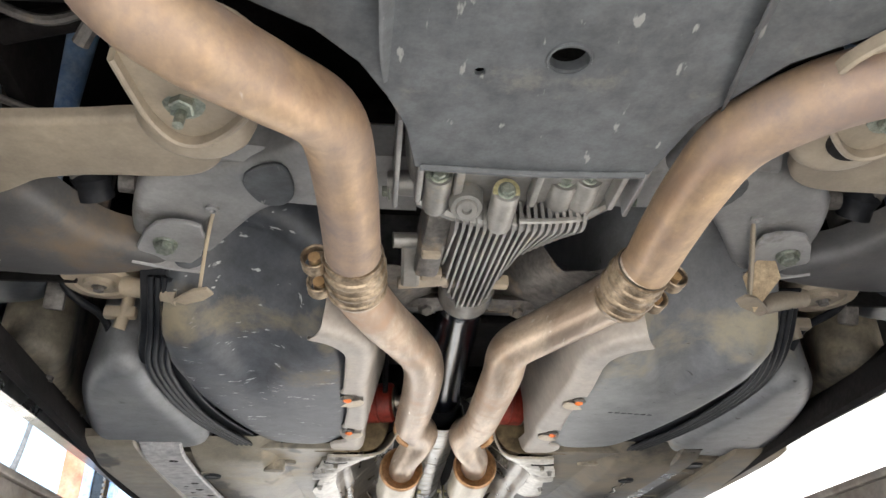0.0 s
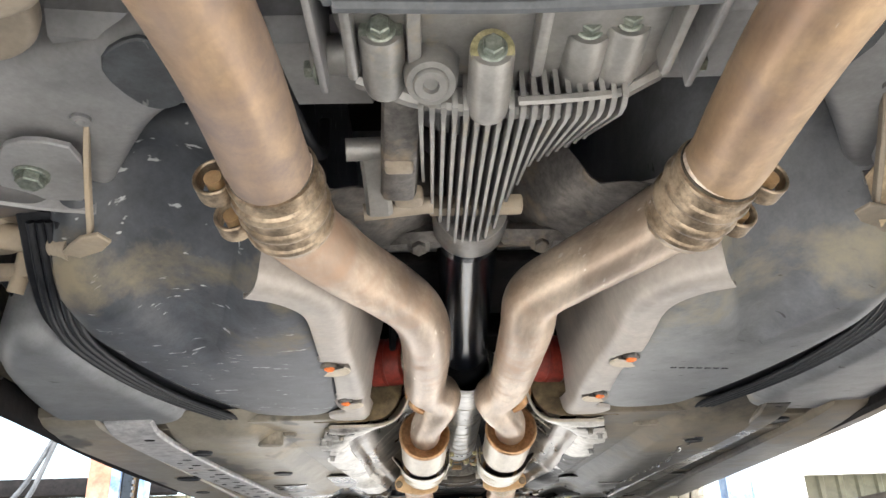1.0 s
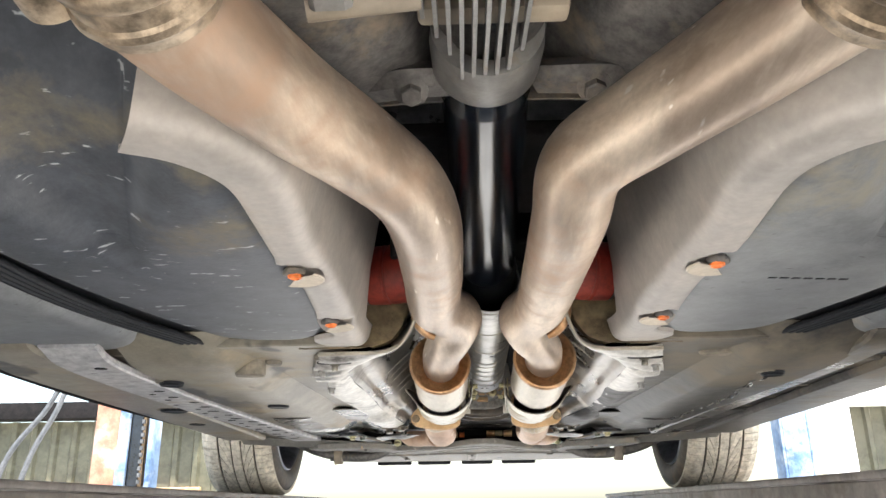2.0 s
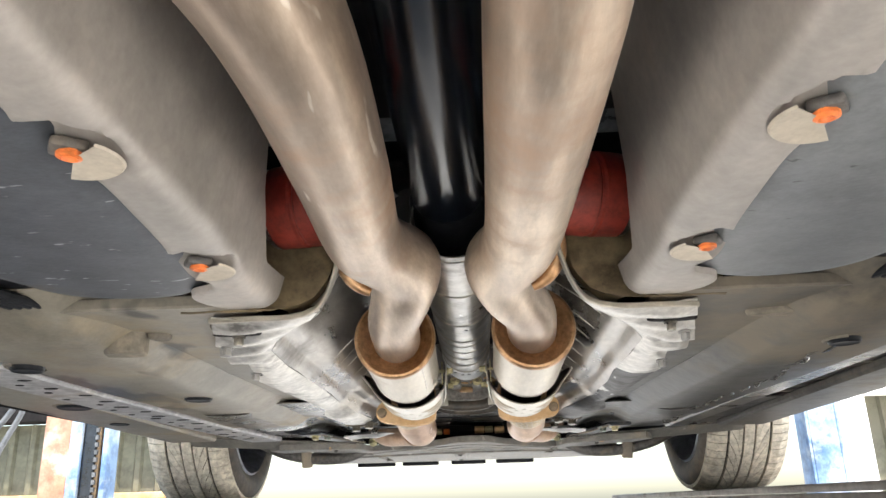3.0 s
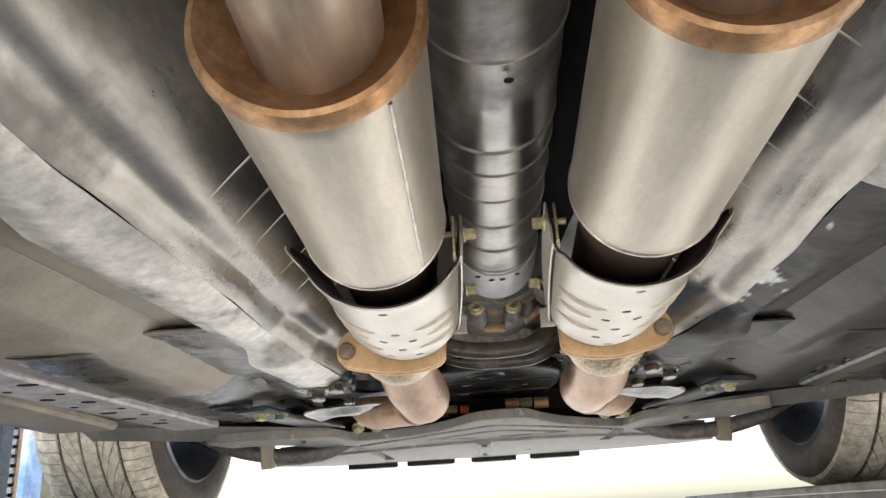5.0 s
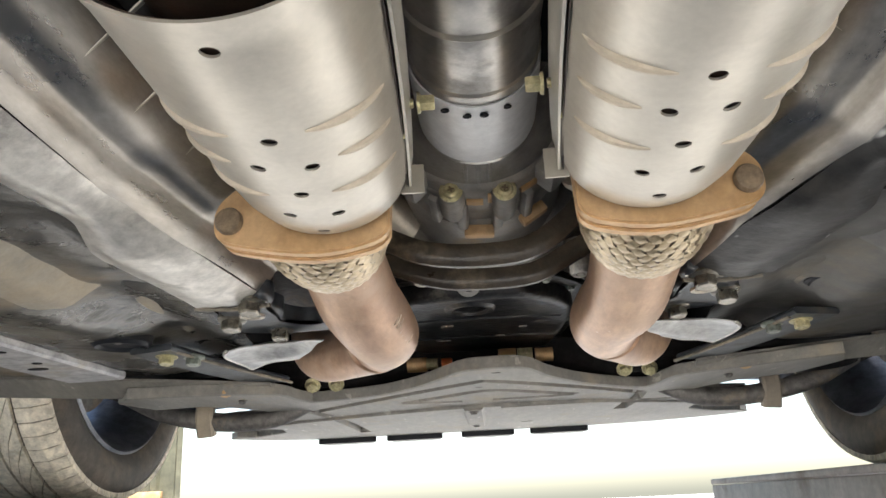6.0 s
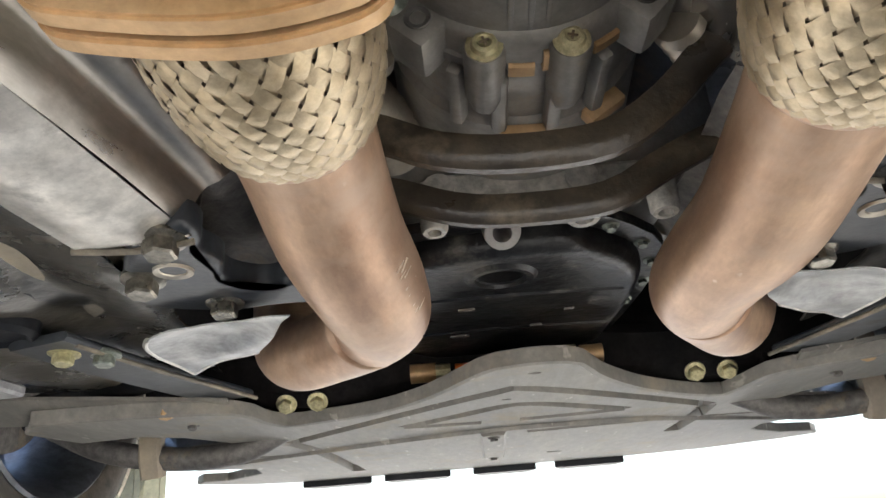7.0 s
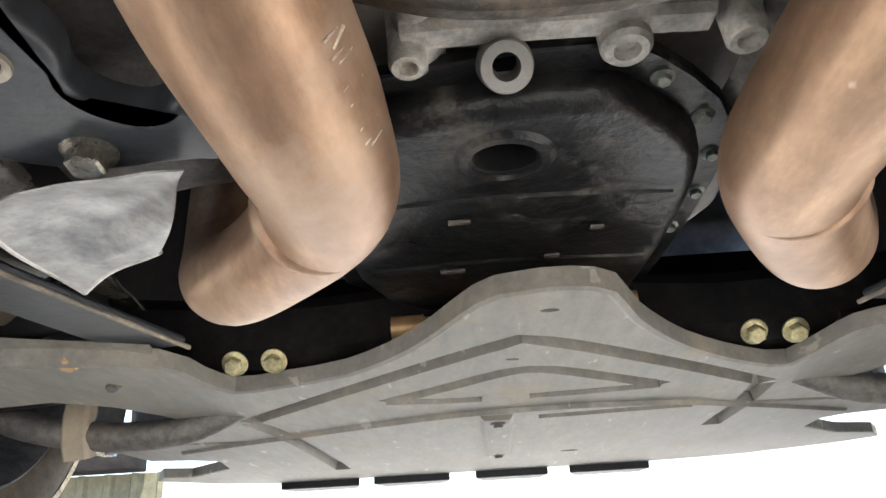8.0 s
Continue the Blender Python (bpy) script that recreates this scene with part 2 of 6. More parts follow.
BELL = material("pale_bell_casting", (0.40, 0.385, 0.35), (0.56, 0.54, 0.49), 16, 0.5, 0.3, 0.3, 300, (0.30, 0.24, 0.17), 0.62, 16)
SHAFT_COVER = material("bright_shaft_cover", (0.36, 0.35, 0.33), (0.50, 0.485, 0.455), 6, 0.32, 0.92, 0.04, 200, (0.19, 0.175, 0.15), 0.58, 11, mottle=0.2)
BRAID = material("braided_brass_steel", (0.40, 0.315, 0.195), (0.56, 0.46, 0.31), 30, 0.40, 0.65, 0.1, 300, mottle=0.15)
TAN_PANEL = material("tan_dusted_panel", (0.10, 0.088, 0.066), (0.20, 0.168, 0.118), 6, 0.55, 0, 0.2, 190, (0.03, 0.028, 0.026), 0.56, 7)
RUBBER = material("tyre_rubber", (0.040, 0.034, 0.028), (0.075, 0.062, 0.048), 10, 0.75, 0, 0.15, 240, (0.15, 0.115, 0.08), 0.6, 6)
# tan dust, raised paler to put sunlight on the tread into the colour
TREAD = material("dusty_sunlit_tread", (0.50, 0.45, 0.36), (0.62, 0.565, 0.46), 12, 0.8, 0, 0.15, 240)
RIM = material("grey_alloy_rim", (0.12, 0.128, 0.142), (0.19, 0.198, 0.212), 8, 0.35, 0.7, 0.05)
TRAY = material("dusty_plastic_tray", (0.150, 0.142, 0.126), (0.215, 0.200, 0.172), 5, 0.55, 0, 0.06, 240, (0.290, 0.246, 0.182), 0.61, 7, streak=(4, 1, 4), mottle=0.14, scrapes=((0.32, 0.30, 0.26), (60, 14, 40), 0.67))
PAINT = material("silver_car_paint", (0.20, 0.21, 0.22), (0.22, 0.23, 0.24), 3, 0.3, 0.5, 0.0, 400, coat=0.6)
GLASS_DARK = material("tinted_glass", (0.01, 0.012, 0.014), (0.012, 0.014, 0.016), 3, 0.06, 0, 0.0)
# dark colour of the slab added to weaken bounce light
SLAB_DARK = material("dark_slab_concrete", (0.085, 0.080, 0.073), (0.15, 0.142, 0.13), 1.4, 0.7, 0, 0.3, 60, (0.05, 0.046, 0.042), 0.6, 1.1)
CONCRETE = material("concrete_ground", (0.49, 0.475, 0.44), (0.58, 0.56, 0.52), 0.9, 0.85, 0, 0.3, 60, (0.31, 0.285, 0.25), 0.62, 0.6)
LIFT_STEEL = material("worn_grey_runway", (0.105, 0.092, 0.082), (0.17, 0.15, 0.135), 5, 0.6, 0.1, 0.2, 90, (0.09, 0.07, 0.052), 0.6, 8)
LIFT_BLUE = material("blue_lift_paint", (0.07, 0.14, 0.28), (0.20, 0.30, 0.45), 5, 0.45, 0.1, 0.1, 90, (0.50, 0.56, 0.60), 0.52, 4)
LIFT_PALE = material("peeling_orange_paint", (0.33, 0.115, 0.06), (0.40, 0.22, 0.15), 4, 0.5, 0, 0.1, 60, (0.62, 0.58, 0.53), 0.56, 3.5)
WALL_GREEN = material("olive_metal_siding", (0.095, 0.092, 0.058), (0.120, 0.113, 0.074), 1.5, 0.5, 0.1, 0.05, 40, (0.14, 0.128, 0.09), 0.6, 1.2)
WALL_WHITE = material("white_painted_wall", (0.74, 0.73, 0.70), (0.80, 0.79, 0.77), 0.8, 0.7, 0, 0.1, 40)
CLAMP = material("browned_clamp_steel", (0.22, 0.165, 0.11), (0.42, 0.33, 0.235), 22, 0.40, 0.7, 0.1, 180, (0.50, 0.40, 0.28), 0.60, 22, streak=(1, 1, 1), mottle=0.4)
FOIL = material("dull_foil", (0.263, 0.263, 0.254), (0.356, 0.356, 0.346), 10, 0.36, 0.6, 0.12, 60, (0.22, 0.20, 0.17), 0.62, 12)
HOSE = material("grey_rubber_hose", (0.085, 0.09, 0.095), (0.13, 0.135, 0.14), 20, 0.5)


# ---------------------------------------------------------------- mesh helpers
def part(name, bm, mat, parent=None, label="", smooth=35):
    """Links a bmesh as one mesh object, a child of parent."""
    bmesh.ops.recalc_face_normals(bm, faces=bm.faces[:])
    me = bpy.data.meshes.new(name)
    bm.to_mesh(me)
    bm.free()
    me.materials.append(mat)
    if smooth:
        me.shade_smooth()
        me.set_sharp_from_angle(angle=radians(smooth))
    ob = new(name, me)
    if parent is not None:
        ob.parent = parent
    if label:
        tagged(ob, label)
    return ob


def group_part(name, parent, label=""):
    ob = new(name)
    ob.parent = parent
    return tagged(ob, label)


def curve_points(pts, step=0.012):
    """A smooth line through the points (Catmull-Rom), each point a tuple whose further numbers are carried along."""
    p = [np.array(a, float) for a in pts]
    p = [2 * p[0] - p[1]] + p + [2 * p[-1] - p[-2]]
    out = []
    for a, b, c, d in zip(p, p[1:], p[2:], p[3:]):
        n = max(2, int(np.linalg.norm((c - b)[:3]) / step))
        for i in range(n):
            u = i / n
            out.append(0.5 * (2 * b + (c - a) * u + (2 * a - 5 * b + 4 * c - d) * u * u + (3 * b - a - 3 * c + d) * u ** 3))
    out.append(p[-2])
    return out


def add_tube(bm, pts, radius=None, seg=24, smooth=True, caps=True, step=0.012, squash=1.0):
    """A round tube along points (x, y, z[, r])."""
    if radius is not None:
        pts = [(*q[:3], radius) for q in pts]
    line = curve_points(pts, step) if smooth else [np.array(q, float) for q in pts]
    xyz = [Vector(q[:3]) for q in line]
    rads = [q[3] for q in line]
    side = None
    rings = []
    for i, c in enumerate(xyz):
        d = (xyz[min(i + 1, len(xyz) - 1)] - xyz[max(i - 1, 0)]).normalized()
        if side is None:
            side = d.orthogonal().normalized()
        side = (side - d * side.dot(d)).normalized()
        up = d.cross(side)
        rings.append([bm.verts.new(c + (side * math.cos(a) + up * math.sin(a) * squash) * rads[i]) for a in (2 * math.pi * k / seg for k in range(seg))])
    for r, s in zip(rings, rings[1:]):
        for k in range(seg):
            bm.faces.new((r[k], r[(k + 1) % seg], s[(k + 1) % seg], s[k]))
    if caps:
        bm.faces.new(rings[0][::-1])
        bm.faces.new(rings[-1])
    return bm


def tube(pts, radius=None, **k):
    return add_tube(bmesh.new(), pts, radius, **k)


def turned(a, b, profile, seg=32, start=0.0, sweep=360.0, bm=None, out_hint=(0, 0, -1)):
    """A turned form: profile of (distance along a-b, radius). Less than a full turn gives a half shell, about out_hint."""
    bm = bm or bmesh.new()
    a, b = Vector(a), Vector(b)
    d = (b - a).normalized()
    u = Vector(out_hint)
    u = u - d * u.dot(d)
    u = u.normalized() if u.length > 1e-4 else d.orthogonal().normalized()
    w = d.cross(u)
    full = sweep >= 359.9
    n = seg if full else seg + 1
    rings = []
    for h, r in profile:
        c = a + d * h
        rings.append([bm.verts.new(c + (u * math.cos(t) + w * math.sin(t)) * max(r, 1e-5)) for t in (radians(start + sweep * (k / seg - (0 if full else 0.5))) for k in range(n))])
    for r, s in zip(rings, rings[1:]):
        for k in range(n if full else n - 1):
            bm.faces.new((r[k], r[(k + 1) % n], s[(k + 1) % n], s[k]))
    return bm


def thicken(bm, t):
    """Gives a sheet its thickness."""
    bmesh.ops.recalc_face_normals(bm, faces=bm.faces[:])
    bmesh.ops.solidify(bm, geom=bm.faces[:], thickness=t)
    return bm


def add_box(bm, size, at, bevel=0.003, turn=None):
    """A box with rounded edges; at: its middle; turn: Euler degrees."""
    m = pose(*at, *(turn or (0, 0, 0))) @ Matrix.Diagonal((*size, 1))
    made = bmesh.ops.create_cube(bm, size=1, matrix=m)
    if bevel:
        edges = dict.fromkeys(e for v in made["verts"] for e in v.link_edges)
        bmesh.ops.bevel(bm, geom=list(edges), offset=bevel, segments=2, affect="EDGES", profile=0.5, clamp_overlap=True)
    return bm


def box(size, at, bevel=0.003, turn=None):
    return add_box(bmesh.new(), size, at, bevel, turn)


def rounded_outline(pts, times=2):
    """Cuts the corners of a closed outline."""
    for _ in range(times):
        q = []
        for a, b in zip(pts, pts[1:] + pts[:1]):
            q.append(tuple(0.75 * np.array(a) + 0.25 * np.array(b)))
            q.append(tuple(0.25 * np.array(a) + 0.75 * np.array(b)))
        pts = q
    return pts


def add_plate(bm, outline, z, t, bevel=0.0015, tilt=None):
    """A flat plate of the outline (x, y), from z upwards by t; tilt(x, y) adds to z."""
    low = [bm.verts.new((x, y, z + (tilt(x, y) if tilt else 0))) for x, y in outline]
    f = bm.faces.new(low)
    up = bmesh.ops.extrude_face_region(bm, geom=[f])
    vs = [g for g in up["geom"] if isinstance(g, bmesh.types.BMVert)]
    bmesh.ops.translate(bm, verts=vs, vec=(0, 0, t))
    if bevel:
        rim = list(dict.fromkeys(e for v in low for e in v.link_edges if all(w in low for w in e.verts)))
        bmesh.ops.bevel(bm, geom=rim, offset=bevel, segments=1, affect="EDGES", clamp_overlap=True)
    return bm


def plate(outline, z, t, bevel=0.0015, tilt=None):
    return add_plate(bmesh.new(), outline, z, t, bevel, tilt)


def vessel(outline, bottom, top, radius, lean=0.0, rings=7, bulge=0.0, tilt=None):
    """A moulded body with a rounded lower rim: outline (x, y) at its widest."""
    bm = bmesh.new()
    pts = [Vector((x, y)) for x, y in outline]
    area = sum(a.x * b.y - b.x * a.y for a, b in zip(pts, pts[1:] + pts[:1]))
    s = 1 if area > 0 else -1
    normal = []
    for i, p in enumerate(pts):
        d = pts[(i + 1) % len(pts)] - pts[i - 1]
        normal.append(Vector((d.y, -d.x)).normalized() * s)
    middle = sum(pts, Vector((0, 0))) / len(pts)
    made = []
    for k in range(rings + 1):
        a = math.pi / 2 * k / rings
        inset, h = radius * (1 - math.sin(a)), bottom + radius * (1 - math.cos(a))
        made.append([bm.verts.new((p.x - q.x * inset, p.y - q.y * inset, h + (tilt(p.x, p.y) if tilt else 0))) for p, q in zip(pts, normal)])
    made.append([bm.verts.new((p.x + q.x * lean, p.y + q.y * lean, top)) for p, q in zip(pts, normal)])
    for r, t in zip(made, made[1:]):
        for i in range(len(pts)):
            j = (i + 1) % len(pts)
            bm.faces.new((r[i], r[j], t[j], t[i]))
    prev = made[0]
    for f in (0.8, 0.5, 0.2):
        ring = [bm.verts.new(((v.co.x - middle.x) * f + middle.x, (v.co.y - middle.y) * f + middle.y, bottom - bulge * (1 - f * f) + (tilt(middle.x, middle.y) * (1 - f) + tilt(v.co.x, v.co.y) * f if tilt else 0))) for v in made[0]]
        for i in range(len(pts)):
            j = (i + 1) % len(pts)
            bm.faces.new((prev[j], prev[i], ring[i], ring[j]))
        prev = ring
    bm.faces.new(prev[::-1])
    bm.faces.new(made[-1])
    return bm


def add_bolt(bm, at, way=(0, 0, -1), size=0.008, washer=1.9, depth=0.9, drop=0.0):
    """A hexagon head on a flanged washer; size: radius of the head."""
    at, d = Vector(at), Vector(way).normalized()
    turned(at, at + d, [(0, 1e-5), (0, size * washer), (size * 0.25, size * washer), (size * 0.4, size * 1.25), (size * 0.4, 1e-5)], 20, bm=bm)
    c = at + d * size * 0.4
    turned(c, c + d, [(0, 1e-5), (0, size * 1.06), (size * depth * 0.85, size * 1.06), (size * depth, size * 0.9), (size * depth * 0.98, 1e-5)], 6, bm=bm)
    return bm


def bolt(*a, **k):
    return add_bolt(bmesh.new(), *a, **k)


def carve(bm, cutters):
    """Takes the cutters (bmeshes) out of bm and returns what is left."""
    made = []
    for k, b in enumerate([bm] + cutters):
        bmesh.ops.recalc_face_normals(b, faces=b.faces[:])
        me = bpy.data.meshes.new("cut")
        b.to_mesh(me)
        b.free()
        made.append(new("cut", me))
    body = made[0]
    for c in made[1:]:
        mod = body.modifiers.new("cut", "BOOLEAN")
        mod.operation, mod.solver, mod.object = "DIFFERENCE", "EXACT", c
    bpy.context.view_layer.update()
    deps = bpy.context.evaluated_depsgraph_get()
    left = bpy.data.meshes.new_from_object(body.evaluated_get(deps))
    out = bmesh.new()
    out.from_mesh(left)
    for ob in made:
        me = ob.data
        bpy.data.objects.remove(ob)
        bpy.data.meshes.remove(me)
    bpy.data.meshes.remove(left)
    return out


def drill(x, y, z, r, h=0.06, long=1.0, seg=16, turn=0.0):
    """A cutter: an upright round or oval pin."""
    bm = bmesh.new()
    bmesh.ops.create_cone(bm, cap_ends=True, segments=seg, radius1=r, radius2=r, depth=h, matrix=pose(x, y, z, 0, 0, turn) @ Matrix.Diagonal((1, long, 1, 1)))
    return bm


def fold(rows, t=0.0015):
    """A sheet through rows of points, with thickness."""
    bm = bmesh.new()
    v = [[bm.verts.new(p) for p in r] for r in rows]
    for a, b in zip(v, v[1:]):
        for i in range(len(a) - 1):
            bm.faces.new((a[i], a[i + 1], b[i + 1], b[i]))
    return thicken(bm, t)


def swept(path, profile, up=(0, 0, 1), closed=True, smooth=True, step=0.012):
    """A bar of the profile (across, up) along the path."""
    bm = bmesh.new()
    line = [Vector(q) for q in (curve_points(path, step) if smooth else path)]
    rings = []
    for i, c in enumerate(line):
        d = (line[min(i + 1, len(line) - 1)] - line[max(i - 1, 0)]).normalized()
        across = d.cross(Vector(up)).normalized()
        u = across.cross(d)
        rings.append([bm.verts.new(c + across * a + u * b) for a, b in profile])
    n = len(profile)
    for r, s in zip(rings, rings[1:]):
        for k in range(n if closed else n - 1):
            bm.faces.new((r[k], r[(k + 1) % n], s[(k + 1) % n], s[k]))
    if closed:
        bm.faces.new(rings[0][::-1])
        bm.faces.new(rings[-1])
    return bm


def bar_profile(w, h, r=0.003):
    w, h = w / 2, h / 2
    return [(-w + r, -h), (w - r, -h), (w, -h + r), (w, h - r), (w - r, h), (-w + r, h), (-w, h - r), (-w, -h + r)]


# ---------------------------------------------------------------- the setting
DECK = 1.565          # top of the runways

g = bmesh.new()
bmesh.ops.create_grid(g, x_segments=40, y_segments=40, size=400)
tagged(part("ground", g, CONCRETE), "sunlit pale concrete ground under the car lift", "ground", kind="structure")


# unseen slab, added to cut the light thrown up at the underside
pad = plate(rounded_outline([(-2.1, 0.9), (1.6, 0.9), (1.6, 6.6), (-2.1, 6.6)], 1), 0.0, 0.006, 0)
tagged(part("bounce_slab", pad, SLAB_DARK), "unseen dark slab added under the lift to cut bounced light", "floor", kind="structure")


def siding(x0, x1, y, z0, z1, pitch=0.2):
    """Ribbed metal siding that faces the car."""
    top, low = [], []
    x = x0
    k = 0
    while x < x1:
        for dx, dy in ((0, 0), (0.12, 0), (0.14, -0.03), (0.18, -0.03)):
            top.append((x + dx, y + dy, z1))
            low.append((x + dx, y + dy, z0))
        x += pitch
    return fold([low, top], 0.004)


tagged(part("wall_left", siding(-9.0, -2.55, 9.0, 0, 2.36), WALL_GREEN, smooth=0), "olive ribbed metal siding with a brown rail along it", "wall", kind="structure")
tagged(part("wall_beam", box((6.6, 0.22, 0.16), (-5.85, 8.85, 2.44), 0.01), DARK), "dark steel beam along the top of the siding", "beam", kind="structure")
tagged(part("wall_rail", box((6.5, 0.06, 0.06), (-5.8, 8.93, 1.70), 0.01), BOLT_TAN), "brown rail across the siding", "rail", kind="structure")
tagged(part("wall_post", box((0.14, 0.14, 2.4), (-5.0, 8.8, 1.2), 0.01), DARK), "dark steel post before the siding", "post", kind="structure")
tagged(part("wall_right", carve(box((7.0, 0.2, 4.6), (6.9, 9.1, 2.3), 0), [box((1.8, 0.6, 1.5), (4.515, 9.1, 1.65), 0)]), WALL_WHITE, smooth=0), "white painted wall with a wide window opening", "wall", kind="structure")
tagged(part("window_1", siding(3.55, 5.5, 9.3, 0.85, 2.5), WALL_GREEN, smooth=0), "green ribbed shutter behind the window opening", "window", kind="structure")

# ---------------------------------------------------------------- the lift
lift = tagged(new("car_lift"), "four-post car lift with worn grey runways and peeling blue posts", "car lift")
for s, inner in ((-1, 0.62), (1, 0.53)):
    x = s * (inner + 0.25)
    run = bmesh.new()
    add_box(run, (0.5, 5.1, 0.012), (x, 2.2, DECK - 0.006), 0.003)
    for e in (-1, 1):
        add_box(run, (0.012, 5.1, 0.13), (x + e * 0.242, 2.2, DECK - 0.079), 0.003)
        add_box(run, (0.06, 5.1, 0.010), (x + e * 0.215, 2.2, DECK - 0.142), 0.003)
    for k in range(9):
        add_box(run, (0.47, 0.05, 0.05), (x, -0.1 + k * 0.57, DECK - 0.04), 0.004)
    part("runway", run, LIFT_STEEL, lift)
    for y in (-0.55, 4.85):
        post = group_part("post", lift, "steel post of peeling orange and blue paint" if s < 0 else "steel post of worn blue paint")
        if s > 0:
            px = 1.345
            ch = bmesh.new()
            add_box(ch, (0.012, 0.10, 2.7), (px - 0.058, y - 0.05, 1.35), 0.004)
            add_box(ch, (0.012, 0.10, 2.7), (px + 0.058, y - 0.05, 1.35), 0.004)
            add_box(ch, (0.104, 0.012, 2.7), (px, y - 0.094, 1.35), 0.004)
            add_box(ch, (0.36, 0.36, 0.02), (px, y, 0.01), 0.004)
            part("post_channel", ch, LIFT_BLUE, post)
            part("post_back", box((0.104, 0.012, 2.7), (px, y - 0.01, 1.35), 0.002), RUST, post, "brown rusty back of the post")
            continue
        px = -1.51
        part("post_face", box((0.105, 0.02, 2.7), (px - 0.0775, y - 0.10, 1.35), 0.006), LIFT_PALE, post)
        part("post_face_edge", box((0.045, 0.022, 2.7), (px - 0.0025, y - 0.10, 1.35), 0.004), LIFT_BLUE, post)
        ch = bmesh.new()
        add_box(ch, (0.012, 0.09, 2.7), (px - 0.122, y - 0.06, 1.35), 0.004)
        add_box(ch, (0.012, 0.09, 2.7), (px + 0.122, y - 0.06, 1.35), 0.004)
        add_box(ch, (0.022, 0.02, 2.7), (px + 0.116, y - 0.10, 1.35), 0.004)
        add_box(ch, (0.42, 0.42, 0.02), (px, y, 0.01), 0.004)
        part("post_channel", ch, LIFT_BLUE, post)
        part("post_back", box((0.232, 0.012, 2.7), (px, y - 0.03, 1.35), 0.002), RUST, post, "brown rusty inside of the post")
        lad = bmesh.new()
        add_box(lad, (0.046, 0.012, 2.6), (px + 0.046, y - 0.085, 1.32), 0.001)
        part("locking_strip", lad, SHAFT, post, "dark blue locking strip", smooth=0)
        teeth = bmesh.new()
        for k in range(90):
            add_box(teeth, (0.012, 0.012, 0.017), (px + 0.073, y - 0.088, 0.1 + k * 0.028), 0)
        part("teeth", teeth, HOSE, post, "pale worn teeth", smooth=0)
for y in (-0.55, 4.85):
    part("crossbeam", box((2.62, 0.16, 0.20), (-0.06, y, DECK - 0.25), 0.01), LIFT_BLUE, lift, "blue steel crossbeam")
cable = tagged(new("air_hose"), "two slack grey hoses hanging from above", "hose")
for dx in (0.0, 0.10):
    part("hose", tube([(-2.9 - dx * 2.0, 6.3, 0.0), (-2.95 - dx, 6.3, 0.8), (-2.8 - dx * 1.5, 6.3, 1.75), (-2.62 - dx * 0.6, 6.3, 2.2), (-2.5, 6.3, 2.75), (-2.45, 6.3, 4.0)], 0.017, seg=10, step=0.05), HOSE, cable)

# ---------------------------------------------------------------- the car
car = tagged(new("car"), "low coupe raised on the lift, dusty underside with twin steel exhaust", "car")

# body shell
FRONT_Y, REAR_Y, HUB_Z, TYRE_R = 4.215, 1.47, 1.885, 0.32


def arch(y):
    return [(y + 0.37 * math.cos(radians(a)), HUB_Z + 0.37 * math.sin(radians(a))) for a in range(-12, 193, 12)]


belt = [(0.62, 1.90), (0.60, 2.15), (0.66, 2.36), (0.95, 2.46), (3.5, 2.46), (4.3, 2.40), (4.85, 2.26), (5.05, 2.05), (5.0, 1.82)]
for s in (-1, 1):
    bm = bmesh.new()
    loop = belt + arch(FRONT_Y) + arch(REAR_Y)
    a = [bm.verts.new((s * 0.90, y, z)) for y, z in loop]
    f = bm.faces.new(a)
    up = bmesh.ops.extrude_face_region(bm, geom=[f])
    bmesh.ops.translate(bm, verts=[q for q in up["geom"] if isinstance(q, bmesh.types.BMVert)], vec=(-s * 0.03, 0, 0))
    part("side_panel", bm, PAINT, car)
    part("side_window", fold([[(s * 0.86, 1.3, 2.46), (s * 0.87, 2.3, 2.46), (s * 0.86, 3.4, 2.46)], [(s * 0.66, 1.6, 2.64), (s * 0.62, 2.3, 2.82), (s * 0.66, 3.05, 2.77)]], 0.005), GLASS_DARK, car)
    part("sill", swept([(s * 0.665 - 0.012, 1.86, 1.765), (s * 0.69 - 0.016, 2.3, 1.765), (s * 0.73 - 0.016, 2.85, 1.765), (s * 0.725 - 0.02, 3.3, 1.765), (s * 0.72 - 0.02, 3.82, 1.768)], [(0.020, -0.030), (0.032, -0.035), (0.046, 0.0), (0.11, 0.05), (0.08, 0.06), (0.03, 0.02)] if s > 0 else [(-0.020, -0.030), (-0.032, -0.035), (-0.046, 0.0), (-0.11, 0.05), (-0.08, 0.06), (-0.03, 0.02)]), DARK, car, "dark lower sill")
    for y in (FRONT_Y, REAR_Y):
        part("wheel_liner", thicken(turned((s * 0.60, y, HUB_Z + 0.02), (s * 0.9, y, HUB_Z + 0.02), [(0, 0.385), (0.3, 0.385)], 24, sweep=200, out_hint=(0, 0, 1)), 0.004), DARK, car)
hood = [(0.60, 2.14), (0.66, 2.36), (0.95, 2.46), (1.3, 2.52), (2.1, 2.79), (2.6, 2.84), (3.0, 2.78), (3.5, 2.50), (4.3, 2.42), (4.85, 2.28), (5.05, 2.06), (5.06, 1.90), (4.95, 1.815)]
